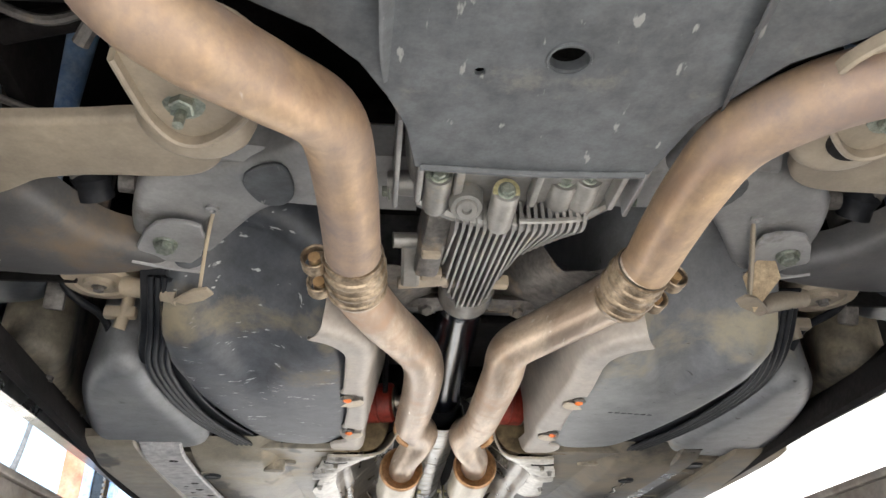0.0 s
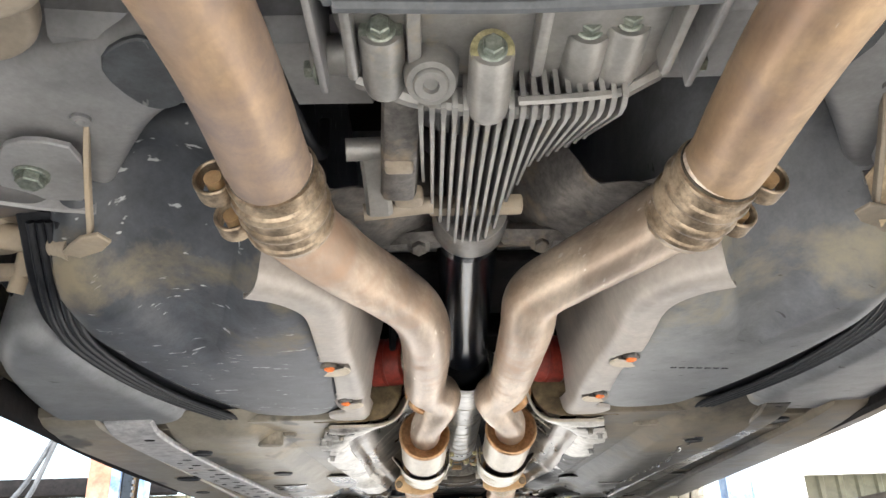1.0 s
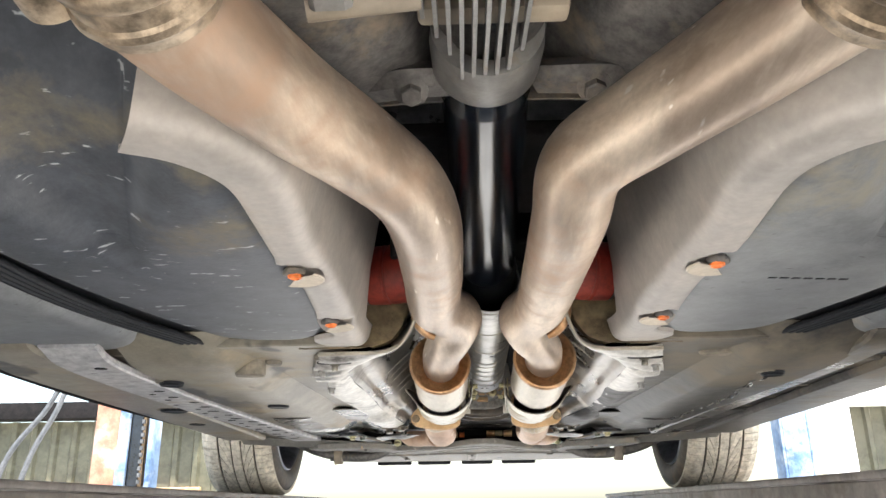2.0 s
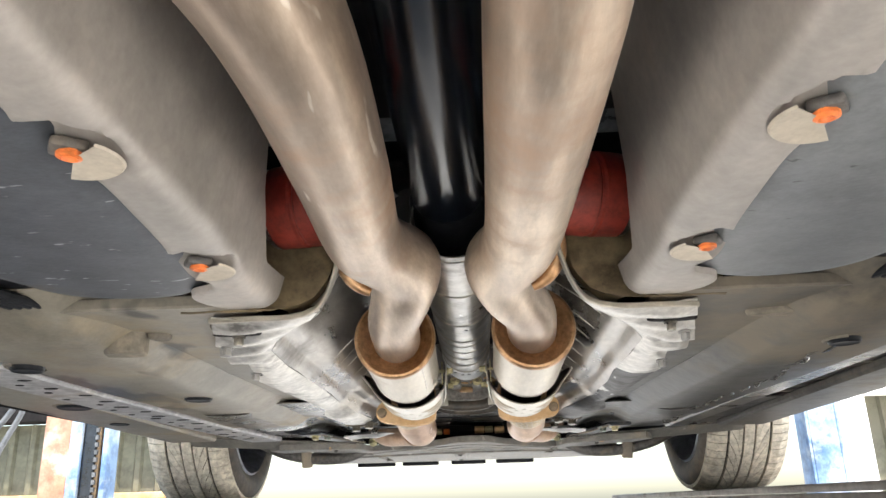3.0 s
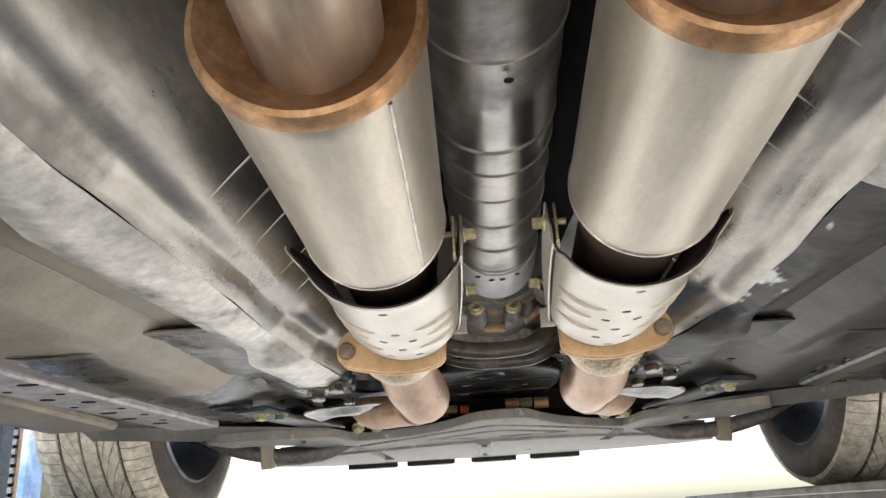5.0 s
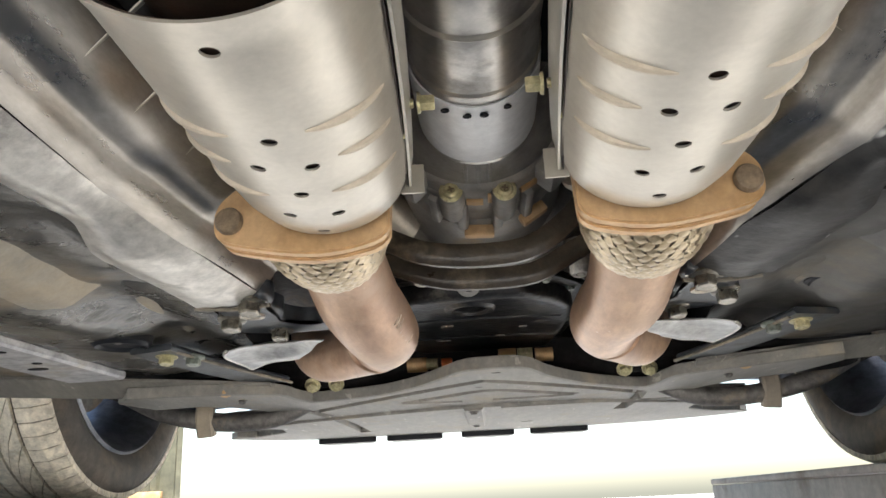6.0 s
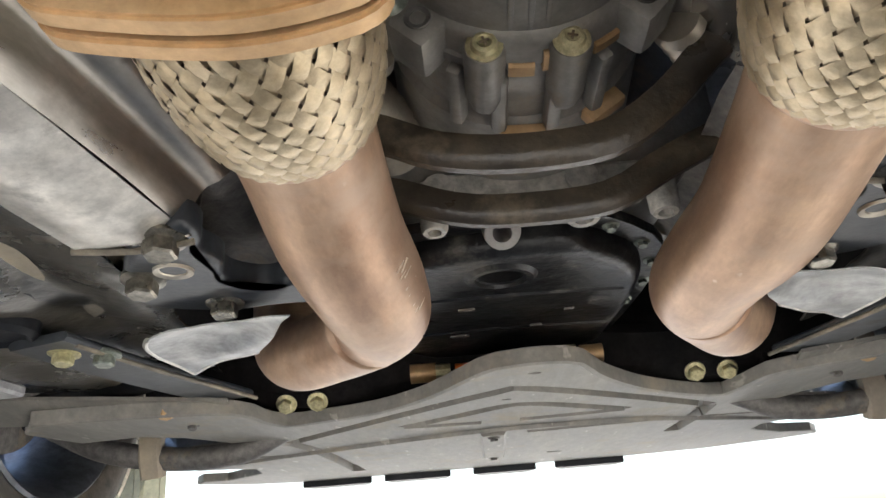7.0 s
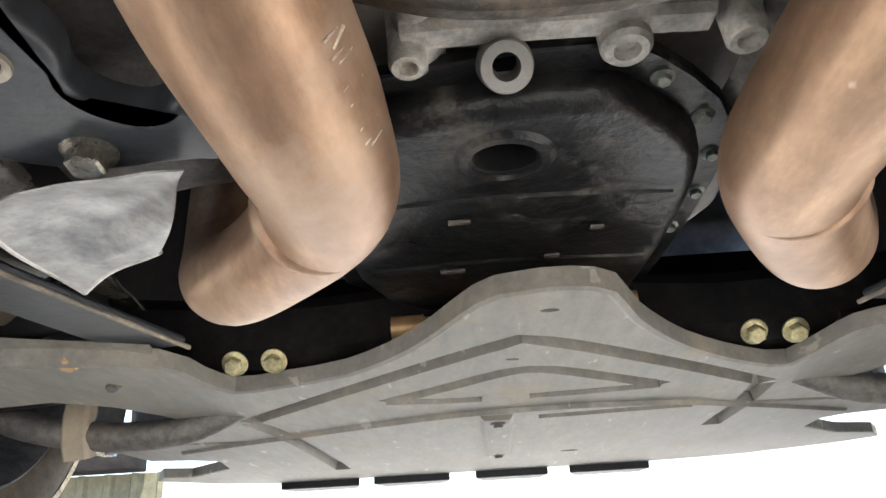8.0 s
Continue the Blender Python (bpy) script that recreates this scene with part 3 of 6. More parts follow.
part("roof_and_hood", fold([[((-0.87 + 1.74 * k / 8) * (0.74 if 2.0 < y < 3.1 else 1), y, z + 0.03 * (1 - ((k - 4) / 4) ** 2)) for k in range(9)] for y, z in hood], 0.006), PAINT, car)
# near-black sheets close the body, cavity shade put in as colour
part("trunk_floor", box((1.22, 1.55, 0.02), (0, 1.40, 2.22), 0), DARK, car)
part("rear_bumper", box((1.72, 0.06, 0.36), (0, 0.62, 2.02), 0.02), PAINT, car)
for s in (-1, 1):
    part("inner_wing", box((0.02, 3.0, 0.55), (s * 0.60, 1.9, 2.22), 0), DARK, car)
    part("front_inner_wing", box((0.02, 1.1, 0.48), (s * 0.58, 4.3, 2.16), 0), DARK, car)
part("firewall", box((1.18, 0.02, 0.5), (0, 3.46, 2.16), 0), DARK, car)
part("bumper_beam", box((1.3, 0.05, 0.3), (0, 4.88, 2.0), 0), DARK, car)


# wheels
def wheel(s, y, x=0.79, width=0.235):
    w = group_part("wheel", car)
    c = Vector((s * x, y, HUB_Z))
    ax = Vector((s, 0, 0))
    a = c - ax * width / 2
    h, R = width, TYRE_R - 0.007
    prof = [(0.018, 0.222), (0.004, 0.235), (-0.004, 0.262), (0.0, 0.288), (0.012, R - 0.01), (0.03, R - 0.001), (h / 2, R + 0.001), (h - 0.03, R - 0.001), (h - 0.012, R - 0.01), (h, 0.288), (h + 0.004, 0.262), (h - 0.004, 0.235), (h - 0.018, 0.222), (h - 0.02, 0.215), (0.02, 0.215), (0.018, 0.222)]
    tyre = part("tyre", turned(a, c, prof, 72, out_hint=(0, 1, 0)), RUBBER, w, "black tyre with a dusty tread")
    rim = turned(a, c, [(0.002, 0.226), (0.006, 0.231), (0.014, 0.226), (0.02, 0.214), (0.05, 0.206), (0.10, 0.19), (0.16, 0.192), (h - 0.02, 0.21), (h - 0.006, 0.228), (h + 0.002, 0.222), (h - 0.02, 0.204), (0.16, 0.185), (0.10, 0.183), (0.05, 0.199), (0.012, 0.215), (0.002, 0.226)], 64)
    rim_ob = part("rim", rim, RIM, w, "grey alloy rim")
    sp = bmesh.new()
    for k in range(6):
        t = radians(60 * k + 15)
        d = Vector((0, math.cos(t), math.sin(t)))
        p = c + ax * (h / 2 - 0.045)
        add_tube(sp, [tuple(p + d * 0.03), tuple(p + d * 0.11 + ax * 0.01), tuple(p + d * 0.19)], 0.019, seg=10, step=0.04)
    turned(c + ax * 0.05, c + ax * 0.09, [(0, 1e-5), (0, 0.07), (0.03, 0.07), (0.035, 1e-5)], 24, bm=sp)
    part("spokes", sp, RIM, w)
    disc = turned(c - ax * 0.02, c + ax, [(0, 1e-5), (0, 0.15), (0.024, 0.15), (0.024, 1e-5)], 40)
    part("brake_disc", disc, CAST_DIRTY, w)
    part("caliper", box((0.07, 0.09, 0.17), tuple(c + Vector((-s * 0.01, -0.13, 0.02))), 0.012), CAST_DIRTY, w)
    tread = bmesh.new()
    # shoulder, slanted and middle bands: inner edge, outer edge, slant, count, share filled
    bands = [(0.006, 0.056, 0.0, 76, 0.92), (0.063, 0.082, 0.9, 44, 0.91), (0.082, 0.099, 1.5, 44, 0.91), (0.104, 0.131, 0.0, 72, 1.0), (0.136, 0.153, -1.5, 44, 0.91), (0.153, 0.172, -0.9, 44, 0.91), (0.179, 0.229, 0.0, 76, 0.92)]
    for u0, u1, slant, n, share in bands:
        knee = 0.082 if u1 < h / 2 else 0.153
        bend = (math.copysign(0.9, slant) - slant) * (knee - h / 2) if abs(slant) == 1.5 else 0.0
        for k in range(n):
            last = None
            for j in range(4):
                tt = 2 * math.pi * (k + share * j / 3) / n
                ring = []
                for u, r in ((u0, R - 0.003), (u0, TYRE_R), ((u0 + u1) / 2, TYRE_R), (u1, TYRE_R), (u1, R - 0.003)):
                    edge = 0.010 * max(0, abs(u / h - 0.5) - 0.36) / 0.1
                    ang = tt + (slant * (u - h / 2) + bend) / TYRE_R * 2.2
                    q = a + ax * u
                    ring.append(tread.verts.new((q.x, q.y + (r - edge) * math.cos(ang), q.z + (r - edge) * math.sin(ang))))
                if last:
                    for e in range(4):
                        tread.faces.new((last[e], last[e + 1], ring[e + 1], ring[e]))
                elif share < 1:
                    tread.faces.new(ring)
                last = ring
            if share < 1:
                tread.faces.new(last)
    part("tread", tread, TREAD, w, "dusty directional tread blocks, sunlight put into their colour", smooth=0)
    return w


for s in (-1, 1):
    wheel(s, FRONT_Y)
    wheel(s, REAR_Y, 0.79)

# ---------------------------------------------------------------- floor pan
for s in (-1, 1):
    pan = [(s * 0.20, 2.475), (s * 0.22, 2.452), (s * 0.395, 2.452), (s * 0.45, 2.482), (s * 0.66, 2.525), (s * 0.745, 2.46), (s * 0.765, 2.42), (s * 0.765, 3.70), (s * 0.62, 3.80), (s * 0.42, 3.72), (s * 0.27, 3.58), (s * 0.24, 3.40), (s * 0.27, 2.9)]
    bm = plate(pan, 1.745, 0.012, 0.002)
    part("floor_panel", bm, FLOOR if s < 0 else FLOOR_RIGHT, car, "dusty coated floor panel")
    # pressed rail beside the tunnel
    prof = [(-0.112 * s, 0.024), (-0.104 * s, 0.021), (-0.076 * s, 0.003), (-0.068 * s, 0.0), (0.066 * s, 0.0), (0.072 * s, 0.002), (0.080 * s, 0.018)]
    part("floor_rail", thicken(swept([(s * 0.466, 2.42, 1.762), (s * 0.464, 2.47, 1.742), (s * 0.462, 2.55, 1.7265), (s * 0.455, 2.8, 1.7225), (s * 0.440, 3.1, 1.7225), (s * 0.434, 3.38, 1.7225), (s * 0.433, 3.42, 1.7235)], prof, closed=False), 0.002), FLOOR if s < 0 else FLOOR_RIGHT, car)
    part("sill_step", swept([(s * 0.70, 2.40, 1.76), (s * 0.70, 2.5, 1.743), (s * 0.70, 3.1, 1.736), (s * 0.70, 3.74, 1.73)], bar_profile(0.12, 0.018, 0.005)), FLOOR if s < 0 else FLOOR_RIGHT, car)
strip = swept([(-0.592, 2.42, 1.748), (-0.592, 2.50, 1.732), (-0.586, 2.8, 1.728), (-0.568, 3.2, 1.727), (-0.525, 3.80, 1.727)], bar_profile(0.084, 0.0125, 0.003))
rh = random.Random(4)
rail = part("perforated_rail", strip, RAIL, car, "pale grey perforated rail")
# flat dark discs on the rail stand for holes and the shade in them
for k in range(34):
    y = 2.50 + 0.036 * k
    xm = float(np.interp(y, (2.42, 2.8, 3.2, 3.8), (-0.592, -0.586, -0.568, -0.525))) + (-0.018 if k % 2 else 0.018) + rh.uniform(-0.010, 0.010)
    z = float(np.interp(y, (2.42, 2.50, 2.8, 3.2), (1.748, 1.732, 1.728, 1.727))) - 0.0061
    a, b = rh.choice(((0.010, 0.007), (0.006, 0.005), (0.013, 0.007)))
    out = [(xm + a * math.cos(q * 0.5236), y + b * math.sin(q * 0.5236)) for q in range(12)]
    part("rail_hole", vessel(out, z - 0.0010, z + 0.001, 0.0003, rings=2), DARK, rail, "dark oval hole")
# dried wax runs along the seam, tan sealant and pressed lines
rw = random.Random(11)
for k in range(26):
    y = 2.62 + 0.038 * k
    x = 0.462 + 0.018 * rw.random() + 0.01 * math.sin(y * 9)
    w = 0.004 + 0.005 * rw.random()
    part("wax_run", tube([(x, y, 1.7222, w * 0.4), (x + rw.uniform(-0.006, 0.006), y + 0.015, 1.7218, w), (x + rw.uniform(-0.012, 0.012), y + 0.03 + 0.02 * rw.random(), 1.7222, w * 0.4)], seg=8, squash=0.5), WAX, car, "glossy wax run")
for x, y, a, b in ((-0.371, 2.561, 0.03, 0.02), (-0.337, 2.570, 0.014, 0.012), (-0.70, 3.19, 0.034, 0.02), (-0.62, 2.58, 0.03, 0.016), (0.36, 2.55, 0.04, 0.014), (0.60, 2.62, 0.03, 0.014), (-0.24, 2.53, 0.03, 0.012)):
    out = [(x + a * (1 + 0.25 * rw.uniform(-1, 1)) * math.cos(q * 0.7854), y + b * (1 + 0.25 * rw.uniform(-1, 1)) * math.sin(q * 0.7854)) for q in range(8)]
    part("sealant_patch", vessel(rounded_outline(out, 2), 1.7385 if not 0.36 < abs(x) < 0.53 else 1.7205, 1.75, 0.004), TRAY_EDGE, car, "tan sealant patch")
for y in (2.93, 3.10, 3.26):
    part("floor_bead", tube([(0.53, y + 0.01, 1.7445), (0.64, y, 1.744), (0.745, y - 0.01, 1.7445)], 0.003, seg=8), FLOOR, car)
for y in (2.70, 3.05, 3.42):
    part("floor_bead", tube([(-0.62, y + 0.02, 1.7445), (-0.69, y, 1.744), (-0.755, y - 0.01, 1.7445)], 0.003, seg=8), FLOOR, car)
part("seam_rail", swept([(0.548, 2.42, 1.752), (0.546, 2.52, 1.735), (0.540, 3.0, 1.731), (0.535, 3.75, 1.730)], bar_profile(0.05, 0.014, 0.004)), FLOOR_WET, car)
for x, y, r in ((-0.412, 2.93, 0.021), (-0.515, 2.62, 0.019), (-0.66, 3.03, 0.028), (-0.70, 3.30, 0.020), (0.455, 2.62, 0.018), (0.57, 2.9, 0.02), (0.60, 2.56, 0.024), (-0.376, 3.566, 0.03), (0.37, 3.56, 0.028)):
    z = 1.7175 if 0.37 < abs(x) < 0.53 and y < 3.4 else 1.7245 if abs(x) > 0.63 else 1.741
    ring = turned((x, y, z + 0.006), (x, y, 1.60), [(0, r * 1.05), (0.005, r * 1.02), (0.0072, r * 0.90), (0.0066, r * 0.78), (0.0062, r * 0.70), (0.0066, 1e-5)], 28)
    part("floor_plug", ring, BLACK, car, "dark rubber floor plug")
    part("plug_rim", turned((x, y, z + 0.007), (x, y, 1.60), [(0, r * 1.40), (0.003, r * 1.34), (0.0045, r * 1.22), (0.004, r * 1.04)], 28, sweep=200, out_hint=(-1, 0.4, 0)), TRAY_EDGE, car, "tan dusted rim")

# ---------------------------------------------------------------- fuel tanks
for s in (-1, 1):
    main = rounded_outline([(s * 0.185, 1.79), (s * 0.29, 1.735), (s * 0.415, 1.735), (s * 0.475, 1.81), (s * 0.490, 1.95), (s * 0.473, 2.13), (s * 0.428, 2.32), (s * 0.378, 2.445), (s * 0.22, 2.455), (s * 0.18, 2.3)], 3)
    slope = lambda x, y: 0.10 * max(0, 1.96 - y) + 0.36 * max(0, 1.87 - y) + 6.5 * max(0, 1.85 - y) ** 2
    tank = group_part("fuel_tank", car, "black plastic fuel tank under dust and scrapes" if s < 0 else "dusty black plastic fuel tank, light from the right put into its colour")
    # right tank takes the copy with brighter side light in its colour
    skin = TANK if s < 0 else TANK_LIT_DUSTY
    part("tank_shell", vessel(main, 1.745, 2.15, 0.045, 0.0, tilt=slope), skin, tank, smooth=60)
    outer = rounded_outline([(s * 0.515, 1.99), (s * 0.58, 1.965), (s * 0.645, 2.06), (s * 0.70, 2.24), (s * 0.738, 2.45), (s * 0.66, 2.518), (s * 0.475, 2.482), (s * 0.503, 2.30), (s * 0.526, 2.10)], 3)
    part("tank_shell", vessel(outer, 1.747, 2.02, 0.036, -0.02), TANK_LIT_DUSTY, tank, smooth=60)
    centre = [(0.466, 1.80, 1.83), (0.474, 1.87, 1.776), (0.498, 1.97, 1.762), (0.503, 2.07, 1.758), (0.494, 2.20, 1.756), (0.470, 2.32, 1.755), (0.424, 2.445, 1.752)]
    part("tank_channel", swept([(s * x, y, z + 0.012) for x, y, z in centre], bar_profile(0.062, 0.006, 0.002)), BLACK, tank, "black channel between the tank halves")
    for k in range(4):
        d = k * 0.0098 - 0.0147
        part("tank_rib", tube([(s * (x + d), y, z) for x, y, z in centre], 0.0048, seg=10), BLACK, tank, "black moulded tank rib")
for k in range(7):
    part("moulded_mark", box((0.009, 0.004, 0.001), (0.284 + 0.013 * k, 2.146 + 0.002 * k, 1.7448), 0.0003, (0, 0, 8)), BLACK, tank, "small dark moulded mark")
part("tape_patch", fold([[(0.405, 1.700, 1.862), (0.43, 1.735, 1.828)], [(0.372, 1.735, 1.828), (0.40, 1.775, 1.790)]], 0.001), TAN_TAPE, tank, "patch of tan paper tape")

# ---------------------------------------------------------------- tank heat shields
for s in (-1, 1):
    sh = group_part("tank_heat_shield", car, "dusty grey sheet shield held by orange clips")
    wider = 0.0 if s < 0 else 0.005
    clips = ((0.2005, 2.090), (0.2015, 2.306)) if s < 0 else ((0.2070, 2.080), (0.2075, 2.300))
    edge = [(0.252, 1.803), (0.226, 1.818), (0.2065, 1.844), (0.1985, 1.875), (0.200, 1.93), (0.2035, 2.0), (0.206, 2.04), (0.214, 2.066), (0.211, 2.095), (0.200, 2.122), (0.203, 2.19), (0.208, 2.25), (0.213, 2.272), (0.2205, 2.298), (0.215, 2.330), (0.206, 2.352), (0.213, 2.374), (0.233, 2.388), (0.240, 2.410), (0.236, 2.445), (0.226, 2.462)]
    line = [(q[0] + wider * min(1, max(0, (q[1] - 1.9) / 0.1)), q[1]) for q in curve_points([(x, y, 0) for x, y in edge], 0.005)]
    rows = []
    for i, (x, y) in enumerate(line):
        # the inward way turns from rearwards at the flared corner to straight across
        f = min(1, max(0, (y - 1.80) / 0.09))
        n = Vector((-0.50 - 0.50 * f, -0.86 * (1 - f), 0)).normalized()
        tail = min(1, max(0, (y - 2.36) / 0.10))
        width = 0.022 + (x - 0.206) * min(1, max(0, (y - 1.95) / 0.05)) - 0.008 * min(1, max(0, (y - 2.25) / 0.08))
        row = []
        section = [(-0.001, 0.006), (0.0, 0.001)] + [(width * k / 9, 0.0) for k in range(1, 10)]
        bend, rise = 0.018, 76
        for k in range(1, 7):
            a = radians(rise * k / 6)
            section.append((width + bend * math.sin(a), bend * (1 - math.cos(a))))
        bx, bz = section[-1]
        tall = 0.125 - 0.03 * (1 - f) - 0.108 * min(1, max(0, (y - 2.26) / 0.13))
        for k in (0.3, 0.65, 1.0):
            section.append((bx + math.cos(radians(rise)) * tall * k, bz + math.sin(radians(rise)) * tall * k))
        for o, z in section:
            p = Vector((x, y, 0)) + n * o
            up = 0.0
            if z < 0.012:
                for cx, cy in clips:
                    q = math.hypot((p.x - cx + 0.002) / 0.027, (p.y - cy + 0.004) / 0.040)
                    up = max(up, 0.0135 * min(1, max(0, (1 - q) * 4.0)) * (0.20 + 0.80 * min(1, max(0, (cy + 0.026 - p.y) / 0.04))))
            row.append((s * p.x, p.y, 1.740 + z + up + 0.006 * tail * tail))
        rows.append(row)
    part("shield_sheet", fold(rows, 0.0015), GREY_SHEET, sh, smooth=50)
    for cx, cy in clips:
        c = Vector((s * cx, cy, 1.7400))
        # flat sector painted as the lit wall of the recess
        part("dish_lip", turned((s * (cx - 0.001), cy + 0.002, 1.7372), (s * (cx - 0.001), cy + 0.002, 1.80), [(0.0014, 0.0275), (0.0, 0.0262), (0.0003, 0.0225), (0.0012, 0.0120), (0.0016, 0.004)], 30, sweep=160, out_hint=(-s * 1.0, 0.8, 0)), CREAM_LIT, sh, "flat cream lip, lit wall of the recess put in as colour")
        part("clip_nut", box((0.020, 0.017, 0.007), (s * (cx + 0.001), cy - 0.001, 1.7445), 0.0025, (0, 0, s * -32)), CAST_DIRTY, sh)
        part("clip_stud", turned(c + Vector((0, 0, 0.003)), c + Vector((0, 0, -1)), [(0, 0.0078), (0.004, 0.0074), (0.0052, 0.0045), (0.0030, 0.0030), (0.003, 1e-5)], 16), ORANGE, sh, "bright orange clip stud")

# pocket of sealed floor beside the shaft, and the red bushings in it
for s in (-1, 1):
    rows = []
    for k in range(16):
        z = 1.7445 + 0.155 * (k / 15) ** 1.3
        inner = float(np.interp(z, (1.7445, 1.749, 1.756, 1.777, 1.815, 1.90), (0.175, 0.155, 0.141, 0.126, 0.119, 0.115)))
        row = []
        for i in range(13):
            x = 0.276 + (inner - 0.276) * i / 12
            y = 2.469 + 0.020 * k / 15 + 0.004 * noise.noise(Vector((x * 40, z * 40, s))) + 0.0015 * noise.noise(Vector((x * 170, z * 170, s)))
            row.append((s * x, y, z))
        row.append((s * (inner - 0.004), 2.487, z + 0.002))
        row.append((s * (inner - 0.002), 2.51, z + 0.004))
        rows.append(row)
    part("floor_pocket", fold(rows, 0.003), SEALANT, car, "olive sealant-coated floor pocket", smooth=70)
    b = group_part("bushing", car, "red polyurethane bushing between steel washers")
    c0 = Vector((s * 0.172, 2.440, 1.842))
    c1 = c0 + Vector((-s * 0.97, -0.24, 0)) * 0.066
    ax = (c1 - c0).normalized()
    part("bushing_body", turned(c0, c1, [(0, 1e-5), (0, 0.037), (0.003, 0.042), (0.029, 0.043), (0.031, 0.041), (0.034, 0.041), (0.036, 0.043), (0.062, 0.042), (0.066, 0.037), (0.066, 1e-5)], 40), RED, b)
    part("washer", turned(c0 - ax * 0.003, c1, [(0, 1e-5), (0, 0.041), (0.0028, 0.041), (0.0028, 1e-5)], 32), BOLT_PALE, b, "thin zinc washer")
    part("washer", turned(c1 + ax * 0.0002, c1 + ax, [(0, 1e-5), (0, 0.034), (0.0028, 0.034), (0.0028, 1e-5)], 32), BOLT_PALE, b, "thin zinc washer")
    part("sleeve", turned(c1, c1 + ax, [(0, 1e-5), (0, 0.014), (0.016, 0.014), (0.018, 0.010), (0.018, 1e-5)], 20), STEEL, b)
    part("bushing_bracket", box((0.012, 0.05, 0.10), (s * 0.13, 2.40, 1.90), 0.004), BLACK, b)

# ---------------------------------------------------------------- exhaust
LEFT_REAR = [(-0.3988, 1.141, 1.807), (-0.3692, 1.158, 1.7764), (-0.3363, 1.169, 1.7405), (-0.2978, 1.205, 1.7345), (-0.2512, 1.265, 1.7505), (-0.2073, 1.345, 1.7762), (-0.1949, 1.456, 1.7838), (-0.1888, 1.575, 1.7745), (-0.1859, 1.64, 1.7731)]
LEFT_MID = [(-0.1971, 1.6, 1.7641), (-0.1828, 1.67, 1.7631), (-0.1488, 1.79, 1.7712), (-0.1111, 1.89, 1.7794), (-0.0828, 1.965, 1.7803), (-0.0705, 2.05, 1.7777), (-0.0703, 2.2, 1.7772), (-0.0745, 2.36, 1.7793), (-0.0625, 2.42, 1.7843), (-0.047, 2.475, 1.7874), (-0.056, 2.54, 1.7736), (-0.0735, 2.63, 1.7640), (-0.079, 2.73, 1.7605)]
RIGHT_REAR = [(0.4529, 1.17, 1.7599), (0.3486, 1.21, 1.7727), (0.2813, 1.25, 1.7806), (0.2245, 1.285, 1.7785), (0.185, 1.345, 1.7797), (0.177, 1.43, 1.7805), (0.1799, 1.53, 1.7814), (0.186, 1.61, 1.7830), (0.1795, 1.66, 1.7800)]
RIGHT_MID = [(0.1833, 1.61, 1.7767), (0.1765, 1.67, 1.7755), (0.1429, 1.775, 1.7838), (0.1012, 1.865, 1.7875), (0.0621, 1.93, 1.7815), (0.0613, 2.02, 1.7699), (0.0653, 2.2, 1.7733), (0.0672, 2.34, 1.7764), (0.0638, 2.41, 1.7812), (0.052, 2.47, 1.7836), (0.0642, 2.53, 1.7717), (0.0879, 2.6, 1.7640), (0.099, 2.70, 1.7610)]
MUFF = {-1: ((-0.080, 2.708, 1.760), (-0.090, 3.236, 1.752)), 1: ((0.099, 2.676, 1.761), (0.114, 3.220, 1.750))}
DOWN = {-1: [(-0.1085, 3.332, 1.748, 0.0372), (-0.1104, 3.4007, 1.7406, 0.0368), (-0.1099, 3.479, 1.7285, 0.0390), (-0.1035, 3.5584, 1.7205, 0.0392), (-0.1095, 3.6455, 1.7256, 0.0375), (-0.1561, 3.7197, 1.7275, 0.0340), (-0.2083, 3.7792, 1.736, 0.0338), (-0.2300, 3.830, 1.785, 0.0335), (-0.235, 3.855, 1.93, 0.0335)],
        1: [(0.1232, 3.3107, 1.741, 0.0370), (0.1375, 3.3952, 1.731, 0.0372), (0.1430, 3.4903, 1.7232, 0.0390), (0.1401, 3.5667, 1.7241, 0.0380), (0.1451, 3.6468, 1.7276, 0.0385), (0.1731, 3.7143, 1.7322, 0.0390), (0.2111, 3.7833, 1.7395, 0.0382), (0.2342, 3.8186, 1.7917, 0.037), (0.236, 3.845, 1.94, 0.037)]}


def clamp(s, a, b, parent):
    """A band clamp round the slip joint, with two curled bolt ears."""
    a, b = Vector(a), Vector(b)
    d = (b - a).normalized()
    L = (b - a).length
    prof = [(0, 0.0335), (0.001, 0.0372), (0.004, 0.0378), (0.006, 0.0362), (0.016, 0.0365), (0.018, 0.0390), (0.023, 0.0402), (0.027, 0.0388), (0.029, 0.0372), (0.040, 0.0372), (0.042, 0.0392), (0.046, 0.0400), (0.050, 0.0390), (0.052, 0.0370), (0.062, 0.0370), (0.064, 0.0388), (0.068, 0.0392), (0.071, 0.0372), (L, 0.0350), (L, 0.033)]
    ob = part("band", turned(a, b, prof, 40), CLAMP, parent)
    part("joint_gap", turned(a - d * 0.003, b, [(0, 0.0338), (0.0002, 0.0349), (0.0028, 0.0349), (0.003, 0.0338)], 40), BAR, parent, "dark joint line")
    part("joint_burr", turned(a - d * 0.008, b, [(0, 0.0338), (0.001, 0.0343), (0.004, 0.0345), (0.005, 0.0338)], 40, sweep=210), MARK, parent, "pale scraped edge")
    side = Vector((s, 0, 0))
    side = (side - d * side.dot(d)).normalized()
    down = Vector((0, 0, -1))
    down = (down - d * down.dot(d)).normalized()
